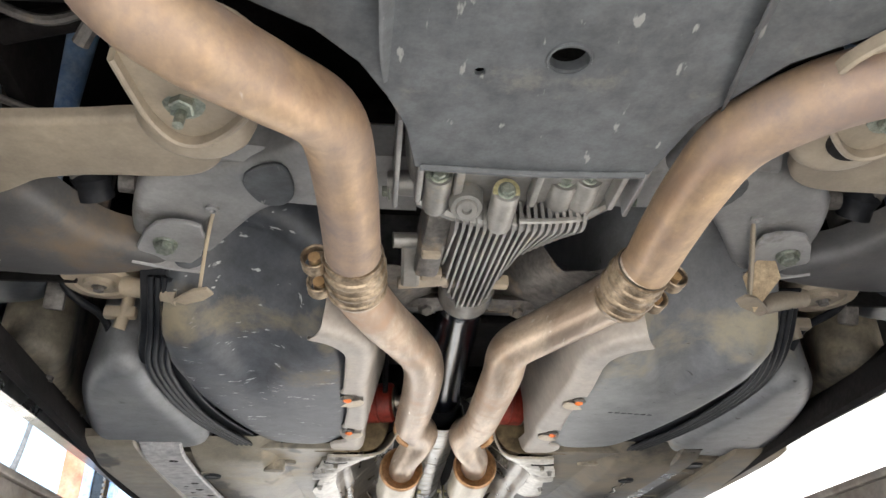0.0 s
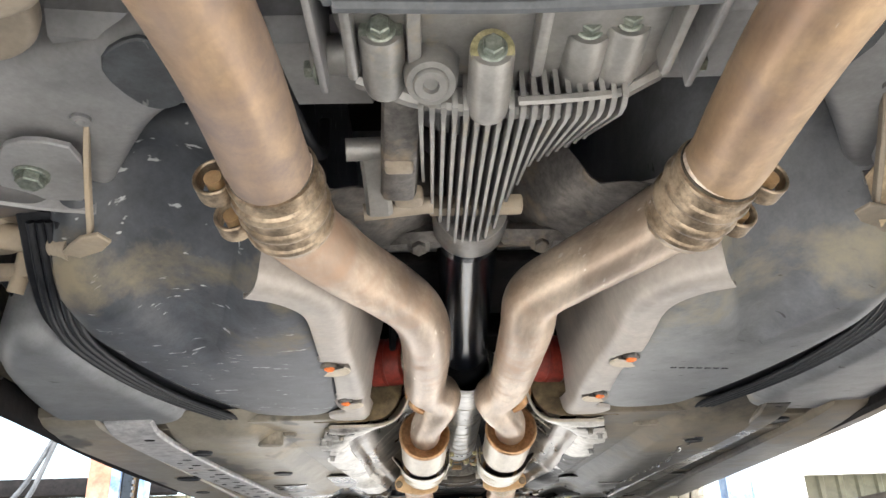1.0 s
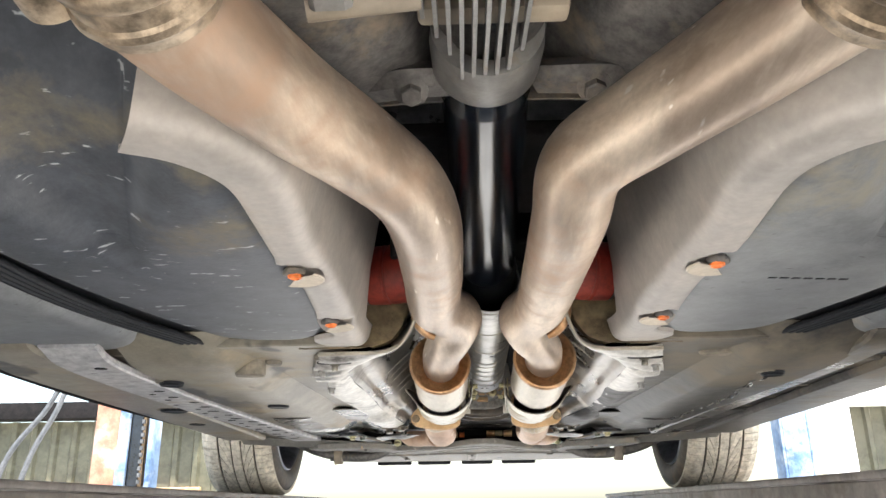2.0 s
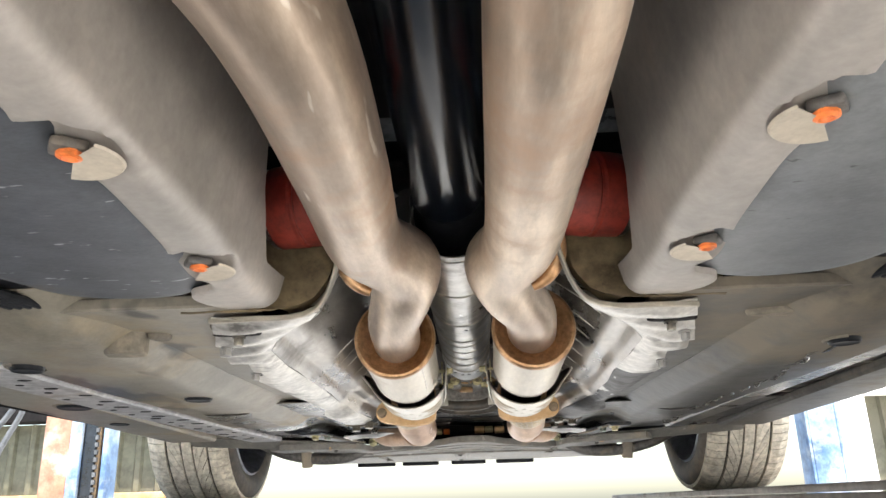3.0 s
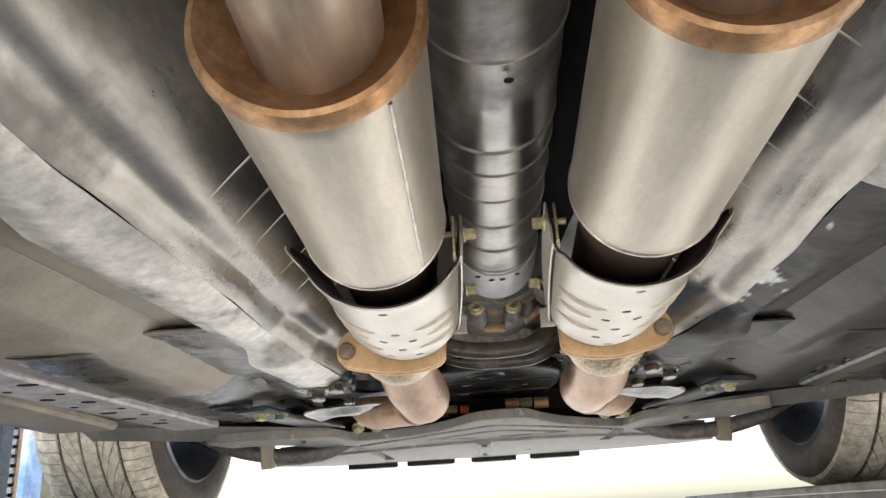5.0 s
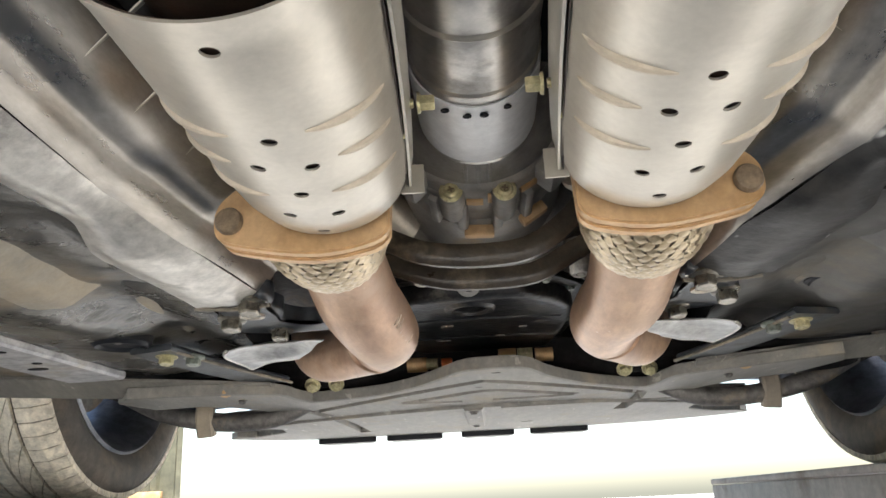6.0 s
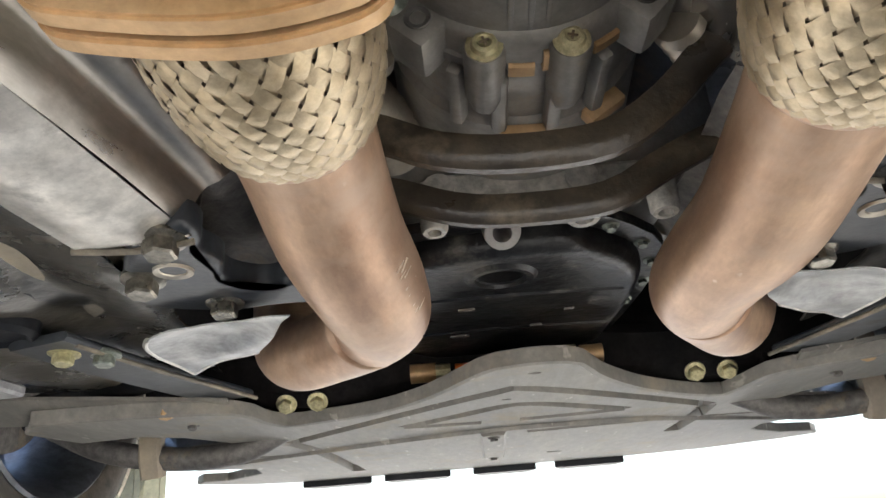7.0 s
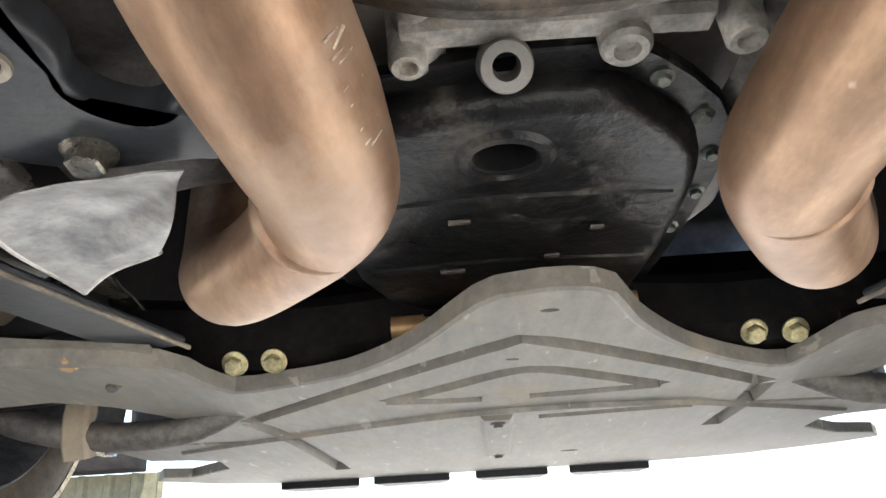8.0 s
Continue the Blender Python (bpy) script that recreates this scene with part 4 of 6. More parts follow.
    for f, size in ((0.08, 1.0), (0.74, 0.94)):
        c = a + d * (L * f) + side * 0.036
        loop = []
        for k in range(17):
            t = radians(-150 + 27 * k)
            r = (0.0172 - 0.00035 * k) * size
            loop.append(tuple(c + side * (0.011 + r * math.cos(t)) + down * (r * math.sin(t) + 0.003) + d * 0.0006 * k))
        part("clamp_ear", swept(loop, bar_profile(0.0036, 0.019, 0.0012), up=d, step=0.004), CLAMP, parent, "curled tan clamp ear")
        part("clamp_pin", tube([tuple(c + side * 0.011 + down * 0.003 - d * 0.006), tuple(c + side * 0.011 + down * 0.003 + d * 0.006)], 0.0075, seg=12, smooth=False), BOLT_TAN, parent)
    return ob


for s, rear, mid in ((-1, LEFT_REAR, LEFT_MID), (1, RIGHT_REAR, RIGHT_MID)):
    joint = (Vector(rear[-1]) + Vector(rear[-2])) / 2
    rear, mid = rear[:-1] + [tuple(joint)], [tuple(joint)] + mid[1:]
    ex = group_part("tail_pipe", car, "heat-tinted tan steel tail pipe with a clamped joint")
    part("rear_pipe", tube(rear, 0.0338, seg=40), PIPE_REAR, ex)
    sizes = [0.0345] * 8 + [0.036, 0.0375, 0.034, 0.0315, 0.0315]
    part("middle_pipe", tube([(*p, r) for p, r in zip(mid, sizes)], seg=40), PIPE, ex)
    a = joint - (Vector(mid[1]) - joint).normalized() * 0.004
    b = a + (Vector(mid[1]) - Vector(mid[0])).normalized() * 0.078
    clamp(s, a, b, ex)
    # half ring welded at the kink
    k = Vector(mid[8]) + Vector((s * 0.004, 0.0, -0.001))
    ring = [tuple(k + Vector((math.cos(t) * 0.036 * s, 0.016 * math.sin(t), 0.036 * -math.sin(t)))) for t in (radians(-60 + 12 * i) for i in range(12))]
    part("weld_ring", tube([(*q, 0.003 + 0.0055 * math.sin(math.pi * (i + 0.6) / 12.2)) for i, q in enumerate(ring)], seg=14, step=0.006), COPPER, ex, "copper-tinted half ring")

    # resonator body
    m0, m1 = (Vector(q) for q in MUFF[s])
    d = (m1 - m0).normalized()
    down = (Vector((0, 0, -1)) + d * d.z).normalized()
    out = (Vector((s, 0, 0)) - d * d.dot(Vector((s, 0, 0)))).normalized()
    can = group_part("resonator", car, "stainless steel resonator in a perforated shield")
    part("can", turned(m0, m1, [(0.016, 0.034), (0.012, 0.045), (0.004, 0.0495), (0.008, 0.051), (0.02, 0.0515), (0.15, 0.0515), (0.238, 0.0515), (0.2385, 0.0515)], 64), STEEL, can)
    part("end_ring", turned(m0, m1, [(0.016, 0.028), (0.010, 0.035), (0.004, 0.0415), (-0.002, 0.0455), (-0.005, 0.0490), (-0.004, 0.0518), (0.000, 0.0535), (0.006, 0.0535), (0.008, 0.051)], 64), COPPER, can, "copper-tinted rolled end ring")
    part("scorched_end", turned(m0, m1, [(0.2385, 0.0515), (0.244, 0.0505), (0.248, 0.0475), (0.253, 0.042), (0.30, 0.040), (0.53, 0.038)], 56), SCORCHED_SHADED, can, "scorched brown can end")
    part("end_bead", turned(m0, m1, [(0.2375, 0.0514), (0.2385, 0.0524), (0.2405, 0.0524), (0.2415, 0.0514)], 64), PIPE_END, can)
    if s < 0:
        seam = [tuple(m0 + d * h + (down * math.cos(radians(42)) - out * math.sin(radians(42))) * 0.0516) for h in (0.012, 0.236)]
        part("can_seam", tube(seam, 0.0011, seg=8, smooth=False), PIPE_END, can, "thin raised weld seam")
    # perforated half shell, wider than deep and drawn in at its far end
    H0, SL = (m0 - m1).length - 0.249, 0.244
    WIDE = ((0.0, 0.0640), (0.08, 0.0610), (0.5, 0.0595), (0.75, 0.0585), (0.90, 0.0565), (1.0, 0.0525))
    DEEP = ((0.0, 0.0565), (0.08, 0.0545), (0.5, 0.0520), (0.75, 0.0510), (0.90, 0.0485), (1.0, 0.0440))

    def shell_at(q, t, lift=0.0):
        a = float(np.interp(q, [k for k, _ in WIDE], [v for _, v in WIDE])) + lift
        b = float(np.interp(q, [k for k, _ in DEEP], [v for _, v in DEEP])) + lift
        h = q * SL
        far = abs(t)
        flare = 0.013 * min(1, max(0, (t - 66) / 24)) ** 1.4 * max(0, 1 - q / 0.35)
        step = 0.010 * min(1, max(0, (far - 62) / 6)) * max(0, 1 - q / 0.2)
        p = m0 + d * (H0 + h + step) + out * (a * math.sin(radians(t)) + flare) + down * b * math.cos(radians(t))
        return p

    NQ, NT = 58, 66
    sheet = bmesh.new()
    grid = [[sheet.verts.new(shell_at(i / NQ, -92 + 186 * j / NT)) for j in range(NT + 1)] for i in range(NQ + 1)]
    for r, q in zip(grid, grid[1:]):
        for j in range(NT):
            sheet.faces.new((r[j], r[j + 1], q[j + 1], q[j]))
    thicken(sheet, 0.0014)
    cutters = []
    early = 0.0 if s < 0 else 0.075
    for q, t in ((0.085, 2), (0.40, 0), (0.525, 13), (0.535, -13), (0.665, -1), (0.805, 13), (0.815, -15), (0.955, 0)):
        q, t = q - early * min(1, q * 3), t - 2 * (s > 0)
        c = shell_at(q, t)
        n = (out * math.sin(radians(t)) + down * math.cos(radians(t)))
        pin = bmesh.new()
        bmesh.ops.create_cone(pin, cap_ends=True, segments=14, radius1=0.0040, radius2=0.0040, depth=0.03, matrix=Matrix.Translation(c) @ n.to_track_quat("Z", "Y").to_matrix().to_4x4())
        cutters.append(pin)
    part("shield", carve(sheet, cutters), SHIELD, can, "pale perforated half-round heat shield", smooth=50)
    for qc, t0, t1 in ((0.38, 17, 63), (0.52, 27, 63), (0.675, 17, 62)):
        for e in (-1, 1):
            line = []
            for k in range(13):
                f = k / 12
                p = shell_at(qc - early * 0.75 + 0.03 * f * (1 if s * e > 0 else 0.8), e * (t0 + (t1 - t0) * f), -0.0007)
                line.append((*p, 0.0032 * max(0.12, math.sin(math.pi * (0.06 + 0.88 * f))) ** 0.6))
            # rib crest coloured as its own tan highlight
            part("rib", tube(line, seg=10, step=0.004), CREAM_LIT, can, "embossed rib with its tan highlight put into the colour")
    # dark liner: rust and the shade inside the shell in one colour
    part("shield_liner", fold([[tuple(shell_at(0.012 + 0.985 * i / 16, -92 + 186 * j / 40, -0.0028)) for j in range(41)] for i in range(17)], 0.0006), SCORCHED_SHADED, can, "scorched brown inner face with shade in its colour")
    # upright inner flange with its bolts, and a folded tab at its end
    c = m0 + d * H0 - out * 0.0625
    rows = []
    for z in (-0.016, -0.002, 0.006, 0.016, 0.024):
        start = 0.004 + max(0, z) * 0.55
        rows.append([tuple(c + d * (start + (0.240 - start) * k / 6) - out * (0.0015 if z > 0 else 0) + out * 0.007 * (k / 6) ** 2 - down * z) for k in range(7)])
    part("shield_flange", fold(rows, 0.0016), SHIELD, can)
    end = c + d * 0.243 + out * 0.006
    part("shield_tab", fold([[tuple(end + out * x - down * z) for x in (-0.007, 0.0, 0.008)] for z in (-0.020, -0.010, 0.0)], 0.0016), SHIELD, can)
    # same dark brown puts the inner shade on the flange
    part("flange_inner", fold([[tuple(Vector(v) + out * 0.003) for v in r] for r in rows], 0.0006), SCORCHED_SHADED, can, "scorched flange inner face with shade in its colour")
    for h in (0.020, 0.176):
        part("shield_bolt", bolt(c + d * h - down * 0.008 - out * 0.002, -out, 0.0048, 1.35, 1.7), BOLT_GOLD, can, "small brassy bolt")
        part("bolt_clip", swept([tuple(c + out * 0.006 + d * (h + x) - down * z) for x, z in ((-0.004, -0.012), (0.003, -0.006), (-0.003, 0.008), (0.002, 0.022))], bar_profile(0.0025, 0.008, 0.0008), up=d), BOLT_GOLD, can, "brassy spring clip")
        part("bolt_shank", tube([tuple(c - down * 0.008 + d * h), tuple(c - down * 0.008 + d * h + out * 0.014)], 0.0028, seg=10, smooth=False), BOLT_GOLD, can)
    # flange, flex and front pipe
    fr = group_part("front_pipe", car, "browned steel front pipe with braided flex joint")
    cx, fy = (-0.105, 3.236) if s < 0 else (0.124, 3.220)
    ear = [(0.0625, 1.719), (0.061, 1.734), (0.051, 1.744), (0.036, 1.754), (0.040, 1.775), (0.0, 1.800), (-0.040, 1.788), (-0.056, 1.765), (-0.055, 1.725), (-0.054, 1.706), (-0.026, 1.6985), (0.002, 1.6970), (0.048, 1.7055), (0.0585, 1.710)]
    for off in (0.0, 0.0115):
        bm = bmesh.new()
        loop = [bm.verts.new((cx + s * o * (1 if off == 0 else 0.985), fy + off, z - off * 0.1)) for o, z in rounded_outline(ear, 2)]
        f = bm.faces.new(loop)
        up = bmesh.ops.extrude_face_region(bm, geom=[f])
        bmesh.ops.translate(bm, verts=[q for q in up["geom"] if isinstance(q, bmesh.types.BMVert)], vec=(0, 0.0095, 0))
        rim = [e for e in bm.edges if abs(e.verts[0].co.y - e.verts[1].co.y) < 1e-5]
        bmesh.ops.bevel(bm, geom=rim, offset=0.0014, segments=2, affect="EDGES", clamp_overlap=True)
        part("flange", bm, BOLT_TAN, fr, "tan rusted flange plate", smooth=50)
    part("flange_bolt", turned((cx + s * 0.051, fy + 0.001, 1.7228), (cx + s * 0.051, fy - 1, 1.7228), [(0, 0.0092), (0.004, 0.0092), (0.0058, 0.0082), (0.0064, 0.005), (0.0064, 1e-5)], 28), RUST, fr, "rusty round bolt head")
    pts = DOWN[s]
    f1 = Vector(pts[1][:3])
    f0 = Vector((pts[0][0], fy + 0.024, pts[0][2] + 0.003))
    dd = (f1 - f0).normalized()
    FL = 0.100
    part("flex_neck", turned(f0 - dd * 0.012, f1, [(0, 0.036), (0.010, 0.0375), (0.022, 0.0400), (0.024, 0.038)], 40), PIPE_FRONT, fr, "browned neck of the flex joint")
    part("flex_liner", turned(f0, f1, [(0, 0.036), (0.005, 0.0425), (0.03, 0.0475), (0.05, 0.0480), (FL - 0.02, 0.0435), (FL, 0.038)], 40), CLAMP, fr)
    braid = bmesh.new()
    side0 = dd.orthogonal().normalized()
    side1 = dd.cross(side0)
    N, T = 30, 1.15
    for way in (1, -1):
        for k in range(N):
            last = None
            for i in range(73):
                v = i / 72
                ang = 2 * math.pi * k / N + way * v * T
                r = 0.0443 + 0.0066 * math.sin(math.pi * v) ** 0.8 - 0.0035 * v + way * 0.0006 * math.cos(v * N * T)
                row = []
                for w, drop in ((-0.0036, 0.0003), (0.0, 0.0), (0.0036, 0.0003)):
                    q = ang + w * 0.866 / r
                    row.append(braid.verts.new(f0 + dd * (0.004 + v * (FL - 0.006) - way * w * 0.5) + (side0 * math.cos(q) + side1 * math.sin(q)) * (r - drop)))
                if last:
                    for e in (0, 1):
                        braid.faces.new((last[e], last[e + 1], row[e + 1], row[e]))
                last = row
    tagged(part("flex_braid", braid, BRAID, fr), "brassy woven flex braid", kind="stuff")
    part("flex_collar", turned(f0 + dd * (FL - 0.008), f1, [(0, 0.0400), (0.003, 0.0412), (0.008, 0.0405), (0.014, 0.0370)], 40), PIPE_FRONT, fr)
    q0 = f0 + dd * (FL - 0.006)
    run = [(*q0, 0.0368)] + [p for p in pts if p[1] > q0.y + 0.03]
    part("pipe", tube(run, seg=44), PIPE_FRONT, fr, "brown heat-tinted pipe")
    wv = Vector(pts[4][:3]) + (Vector(pts[5][:3]) - Vector(pts[4][:3])) * 0.25
    wd = (Vector(pts[5][:3]) - Vector(pts[4][:3])).normalized()
    wr = pts[4][3] * 0.75 + pts[5][3] * 0.25
    part("weld_bead", turned(wv, wv + wd, [(-0.006, wr - 0.002), (-0.003, wr + 0.0008), (0.001, wr + 0.0016), (0.004, wr + 0.0004), (0.007, wr - 0.002)], 44), PIPE_FRONT, fr)
    if s > 0:
        part("weld_spatter", turned((0.1305, 3.4649, 1.7085), (0.1295, 3.46, 1.70), [(0, 0.0028), (0.003, 0.0022), (0.004, 1e-5)], 10), MARK, fr)

# stamped marks on the front pipe, too worn to read
front_pipe = bpy.data.objects["front_pipe"]
for y0 in (3.486, 3.512, 3.537):
    for k, lean in enumerate((38, -25, 40, 35)):
        y = y0 + 0.0048 * k
        t = radians(61.5 + (3 if k % 2 else -2))
        cz, cx = 1.7285 - 0.101 * (y - 3.479), -0.1099 + 0.08 * (y - 3.479)
        part("stamped_mark", box((0.010, 0.0014, 0.0010), (cx + 0.0395 * math.sin(t), y, cz - 0.0395 * math.cos(t)), 0.0003, (0, -61.5, lean)), MARK, front_pipe)

# ---------------------------------------------------------------- shaft and tunnel
shaft = group_part("drive_shaft", car, "gloss black tubular drive shaft")
part("shaft_tube", turned((-0.014, 1.925, 1.886), (0.004, 2.62, 1.868), [(0, 0.02), (0.0, 0.034), (0.05, 0.0415), (0.055, 0.0405), (0.7, 0.0405)], 40), SHAFT, shaft)
part("shaft_collar", turned((0.0, 2.452, 1.8725), (0.004, 2.62, 1.868), [(0, 0.0315), (0.001, 0.0327), (0.003, 0.0327), (0.004, 0.0315)], 40), COPPER, shaft, "thin copper-coloured ring")
part("shaft_boot", turned((0.001, 2.458, 1.872), (0.004, 2.62, 1.868), [(0, 0.0315), (0.012, 0.040), (0.05, 0.046), (0.10, 0.046), (0.14, 0.03)], 36), BLACK, shaft, "black rubber shaft boot")

tun = group_part("tunnel_shield", car, "shiny aluminium tunnel heat shield, creased and worn")


IN_Y, IN_X = (2.474, 2.516, 2.56, 2.62, 2.68, 2.80, 2.95, 3.10, 3.22, 3.30, 3.46), (0.128, 0.146, 0.176, 0.208, 0.230, 0.236, 0.230, 0.228, 0.230, 0.208, 0.192)
OUT_Y, OUT_X = (2.474, 2.54, 2.60, 2.656, 2.705, 2.712, 2.79, 2.88, 3.02, 3.19, 3.25, 3.29, 3.36, 3.46), (0.246, 0.262, 0.279, 0.291, 0.294, 0.274, 0.287, 0.302, 0.290, 0.276, 0.268, 0.276, 0.268, 0.259)


def flange_in(s, y):
    """How far from the middle the flange turns up into the tunnel."""
    return float(np.interp(y, IN_Y, IN_X)) + (0.018 * min(1, max(0, (y - 2.85) / 0.2)) * min(1, max(0, (3.34 - y) / 0.1)) if s > 0 else 0)


def flange_out(s, y):
    return float(np.interp(y, OUT_Y, OUT_X)) + (0.010 * min(1, max(0, (y - 2.9) / 0.2)) if s > 0 else 0)


def flange_level(y):
    return 1.7365 - 0.0105 * min(1, max(0, (y - 3.24) / 0.06))


def tunnel_at(s, y, f, lift=0.0):
    x0 = flange_in(s, y) + 0.006
    x = x0 + (0.04 - x0) * f
    z = flange_level(y) + 0.008 + 0.128 * math.sin(min(1, f) * math.pi / 2) ** 1.1 - lift
    z += 0.0035 * noise.noise(Vector((y * 9, f * 3.2, s * 2.0))) + 0.0012 * math.sin(y * 23 + f * 9 + s)
    # pressed channel beside the flange
    z += 0.0075 * math.exp(-((f - 0.085) / 0.045) ** 2)
    return (s * x, y, z)


RIBS = {-1: (2.93, 2.985, 3.036, 3.118, 3.18, 3.248), 1: (2.72, 2.80, 2.865, 2.93, 2.999, 3.083, 3.149, 3.218)}


for s in (-1, 1):
    part("shield_sheet", fold([[tunnel_at(s, 2.478 + 0.975 * i / 120, 0.72 * j / 30) for j in range(31)] for i in range(121)], 0.0015), ALU, tun, smooth=70)
    for yc in RIBS[s]:
        line = []
        for k in range(15):
            f = 0.175 + 0.40 * k / 14
            q = tunnel_at(s, yc - 0.020 * f + 0.035 * max(0, f - 0.35), f, 0.0004)
            line.append((*q, 0.0028 * math.sin(math.pi * (k + 0.7) / 15.4) ** 0.5))
        # paler metal than the sheet: the rib's highlight is in the colour
        part("rib", tube(line, seg=8, step=0.006, squash=0.8), SHIELD, tun, "thin embossed rib, its bright highlight put into the colour")
    # upper tunnel wall and roof painted near black in place of cavity shade
    part("tunnel_side", fold([[tunnel_at(s, 2.478 + 0.975 * i / 10, j / 12, -0.003) for j in range(8, 13)] for i in range(11)], 0.0015), DARK, car, "tunnel wall above the heat shield, its shade put in as black")
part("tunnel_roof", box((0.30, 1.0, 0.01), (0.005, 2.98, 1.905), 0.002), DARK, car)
BEADS = (2.50, 2.65, 2.815, 2.935, 2.975, 3.028, 3.09, 3.158, 3.225)
shaft_a, shaft_b = Vector((0.004, 2.485, 1.842)), Vector((0.012, 3.335, 1.842))
part("shaft_shield", thicken(turned(shaft_a, shaft_b, [(0.85 * k / 60, 0.0455 + 0.0004 * math.sin(k * 1.7)) for k in range(61)], 48, sweep=230), 0.0014), SHAFT_COVER, tun, "bright aluminium shaft cover")
for y in BEADS:
    # paler than the cover, as the light a raised bead catches
    part("cover_bead", turned(shaft_a, shaft_b, [(y - 2.4885, 0.0450), (y - 2.4862, 0.0466), (y - 2.485, 0.0470), (y - 2.4838, 0.0466), (y - 2.4815, 0.0450)], 48, sweep=226), SHIELD, tun, "thin embossed ring, caught light put into its colour")
# sleeve painted with the white reflection it would show
part("cover_sleeve", thicken(turned(shaft_a, shaft_b, [(0.752, 0.0472), (0.756, 0.0476), (0.80, 0.0477), (0.842, 0.0474), (0.846, 0.0455)], 48, sweep=226), 0.0012), PALE_SHEEN, tun, "end sleeve of the cover, white reflection put into its colour")
for dx, y in ((-0.021, 3.245), (-0.006, 3.247), (0.006, 3.247), (0.022, 3.246), (0.004, 2.83)):
    # thin dark disc put on the cover as a shaded hole
    part("cover_hole", turned((0.010 + dx, y, 1.842 - math.sqrt(0.0485 ** 2 - dx * dx)), (0.010 + dx, y, 1.70), [(0, 1e-5), (0, 0.0032), (0.0006, 0.003), (0.0006, 1e-5)], 12), DARK, tun, "small dark hole")
for s in (-1, 1):
    # crumpled lower flange of the shield: broad folds first, fine creases after the step
    n = 150
    rows = []
    for i in range(n + 1):
        y = 2.476 + 0.978 * i / n
        o, q = flange_out(s, y), flange_in(s, y) + 0.006
        broad = min(1, max(0, (2.74 - y) / 0.06))
        row = []
        for j in range(13):
            f = j / 12
            w = noise.noise(Vector((y * 20, s * 3.0 + f * 3, 0.3))) * 0.7 + noise.noise(Vector((y * 75, s * 2.0 + f * 6, 4.3))) * 0.45 * (1 - 0.6 * broad)
            folds = 0.0050 * broad * math.sin((y - 2.49) * 95 + 0.8 * f + 1.5 * noise.noise(Vector((y * 6, f * 2, s)))) * (1 - f) ** 0.5
            row.append((s * (o + (q - o) * f + (0.004 * w if j == 0 else 0)), y + 0.002 * w, flange_level(y) - 0.003 * math.sin(f * math.pi) + 0.008 * f ** 3 + (0.0034 * w) * (1 - f * 0.8) - folds))
        rows.append(row)
    cut_at = n if s < 0 else 66
    part("shield_flange", fold(rows[:cut_at + 1], 0.0012), ALU_WORN, tun, "crumpled bright shield flange", smooth=70)
    if s > 0:
        part("shield_flange", fold(rows[cut_at:], 0.0012), WAXED, tun, "black waxed shield flange with white scrapes", smooth=70)
    for x, y, a, b in ((0.233, 2.523, 0.026, 0.010), (0.283, 2.800, 0.006, 0.005)):
        z = flange_level(y) - (0.0055 if y < 2.7 else 0.0045)
        # dark oval laid on the flange in place of a shaded opening
        part("slot", vessel(rounded_outline([(s * (x - a), y - b), (s * (x + a), y - b), (s * (x + a), y + b), (s * (x - a), y + b)], 2), z, z + 0.003, 0.0012), DARK, tun, "dark slotted hole")
    for x, y in ((0.233, 2.531), (0.279, 2.773), (0.262, 2.585)):
        part("shield_stud", bolt((s * x, y, flange_level(y) - 0.006), (0, -0.1, -1), 0.0050, 1.5, 1.6), BOLT_PALE if y < 2.56 else CAST, tun, "small dulled stud")
    part("flange_box", fold([[(s * 0.192, 3.455, 1.726), (s * 0.225, 3.458, 1.7245), (s * 0.259, 3.455, 1.726)], [(s * 0.190, 3.461, 1.730), (s * 0.225, 3.464, 1.7275), (s * 0.262, 3.461, 1.730)], [(s * 0.186, 3.466, 1.80), (s * 0.225, 3.468, 1.80), (s * 0.266, 3.466, 1.80)]], 0.0015), ALU, tun, "folded end of the shield flange")
    part("box_rim", swept([(s * 0.190, 3.457, 1.7235), (s * 0.225, 3.460, 1.722), (s * 0.261, 3.456, 1.7235)], bar_profile(0.003, 0.004, 0.001)), TRAY_EDGE, tun)
    edge = curve_points([(0.165, 2.474, 1.739), (0.135, 2.455, 1.742), (0.112, 2.41, 1.754), (0.090, 2.35, 1.787), (0.075, 2.30, 1.83)], 0.02)
    m = len(edge) - 1
    part("shield_throat", fold([[(s * q[0], q[1], q[2]) for q in edge], [tuple((Vector((s * q[0], q[1], q[2])) + Vector(tunnel_at(s, 2.478, 0.85 * i / m))) / 2) for i, q in enumerate(edge)], [tunnel_at(s, 2.482, 0.85 * i / m) for i in range(m + 1)]], 0.0012), ALU, tun, smooth=60)
    part("shield_lip", swept([(s * 0.250, 2.480, 1.737), (s * 0.205, 2.476, 1.737), (s * 0.165, 2.474, 1.737), (s * 0.135, 2.455, 1.740), (s * 0.112, 2.41, 1.752), (s * 0.090, 2.35, 1.785)], bar_profile(0.004, 0.006, 0.001)), STEEL, tun)

# ---------------------------------------------------------------- rear: cover, differential, suspension
cover = [(-0.124, 1.432), (-0.137, 1.363), (-0.155, 1.322), (-0.180, 1.279), (-0.217, 1.242), (-0.268, 1.214), (-0.40, 1.16), (-0.52, 1.0), (-0.55, 0.66), (0.55, 0.66), (0.52, 1.0), (0.38, 1.14), (0.248, 1.208), (0.190, 1.250), (0.161, 1.297), (0.140, 1.341), (0.124, 1.428)]
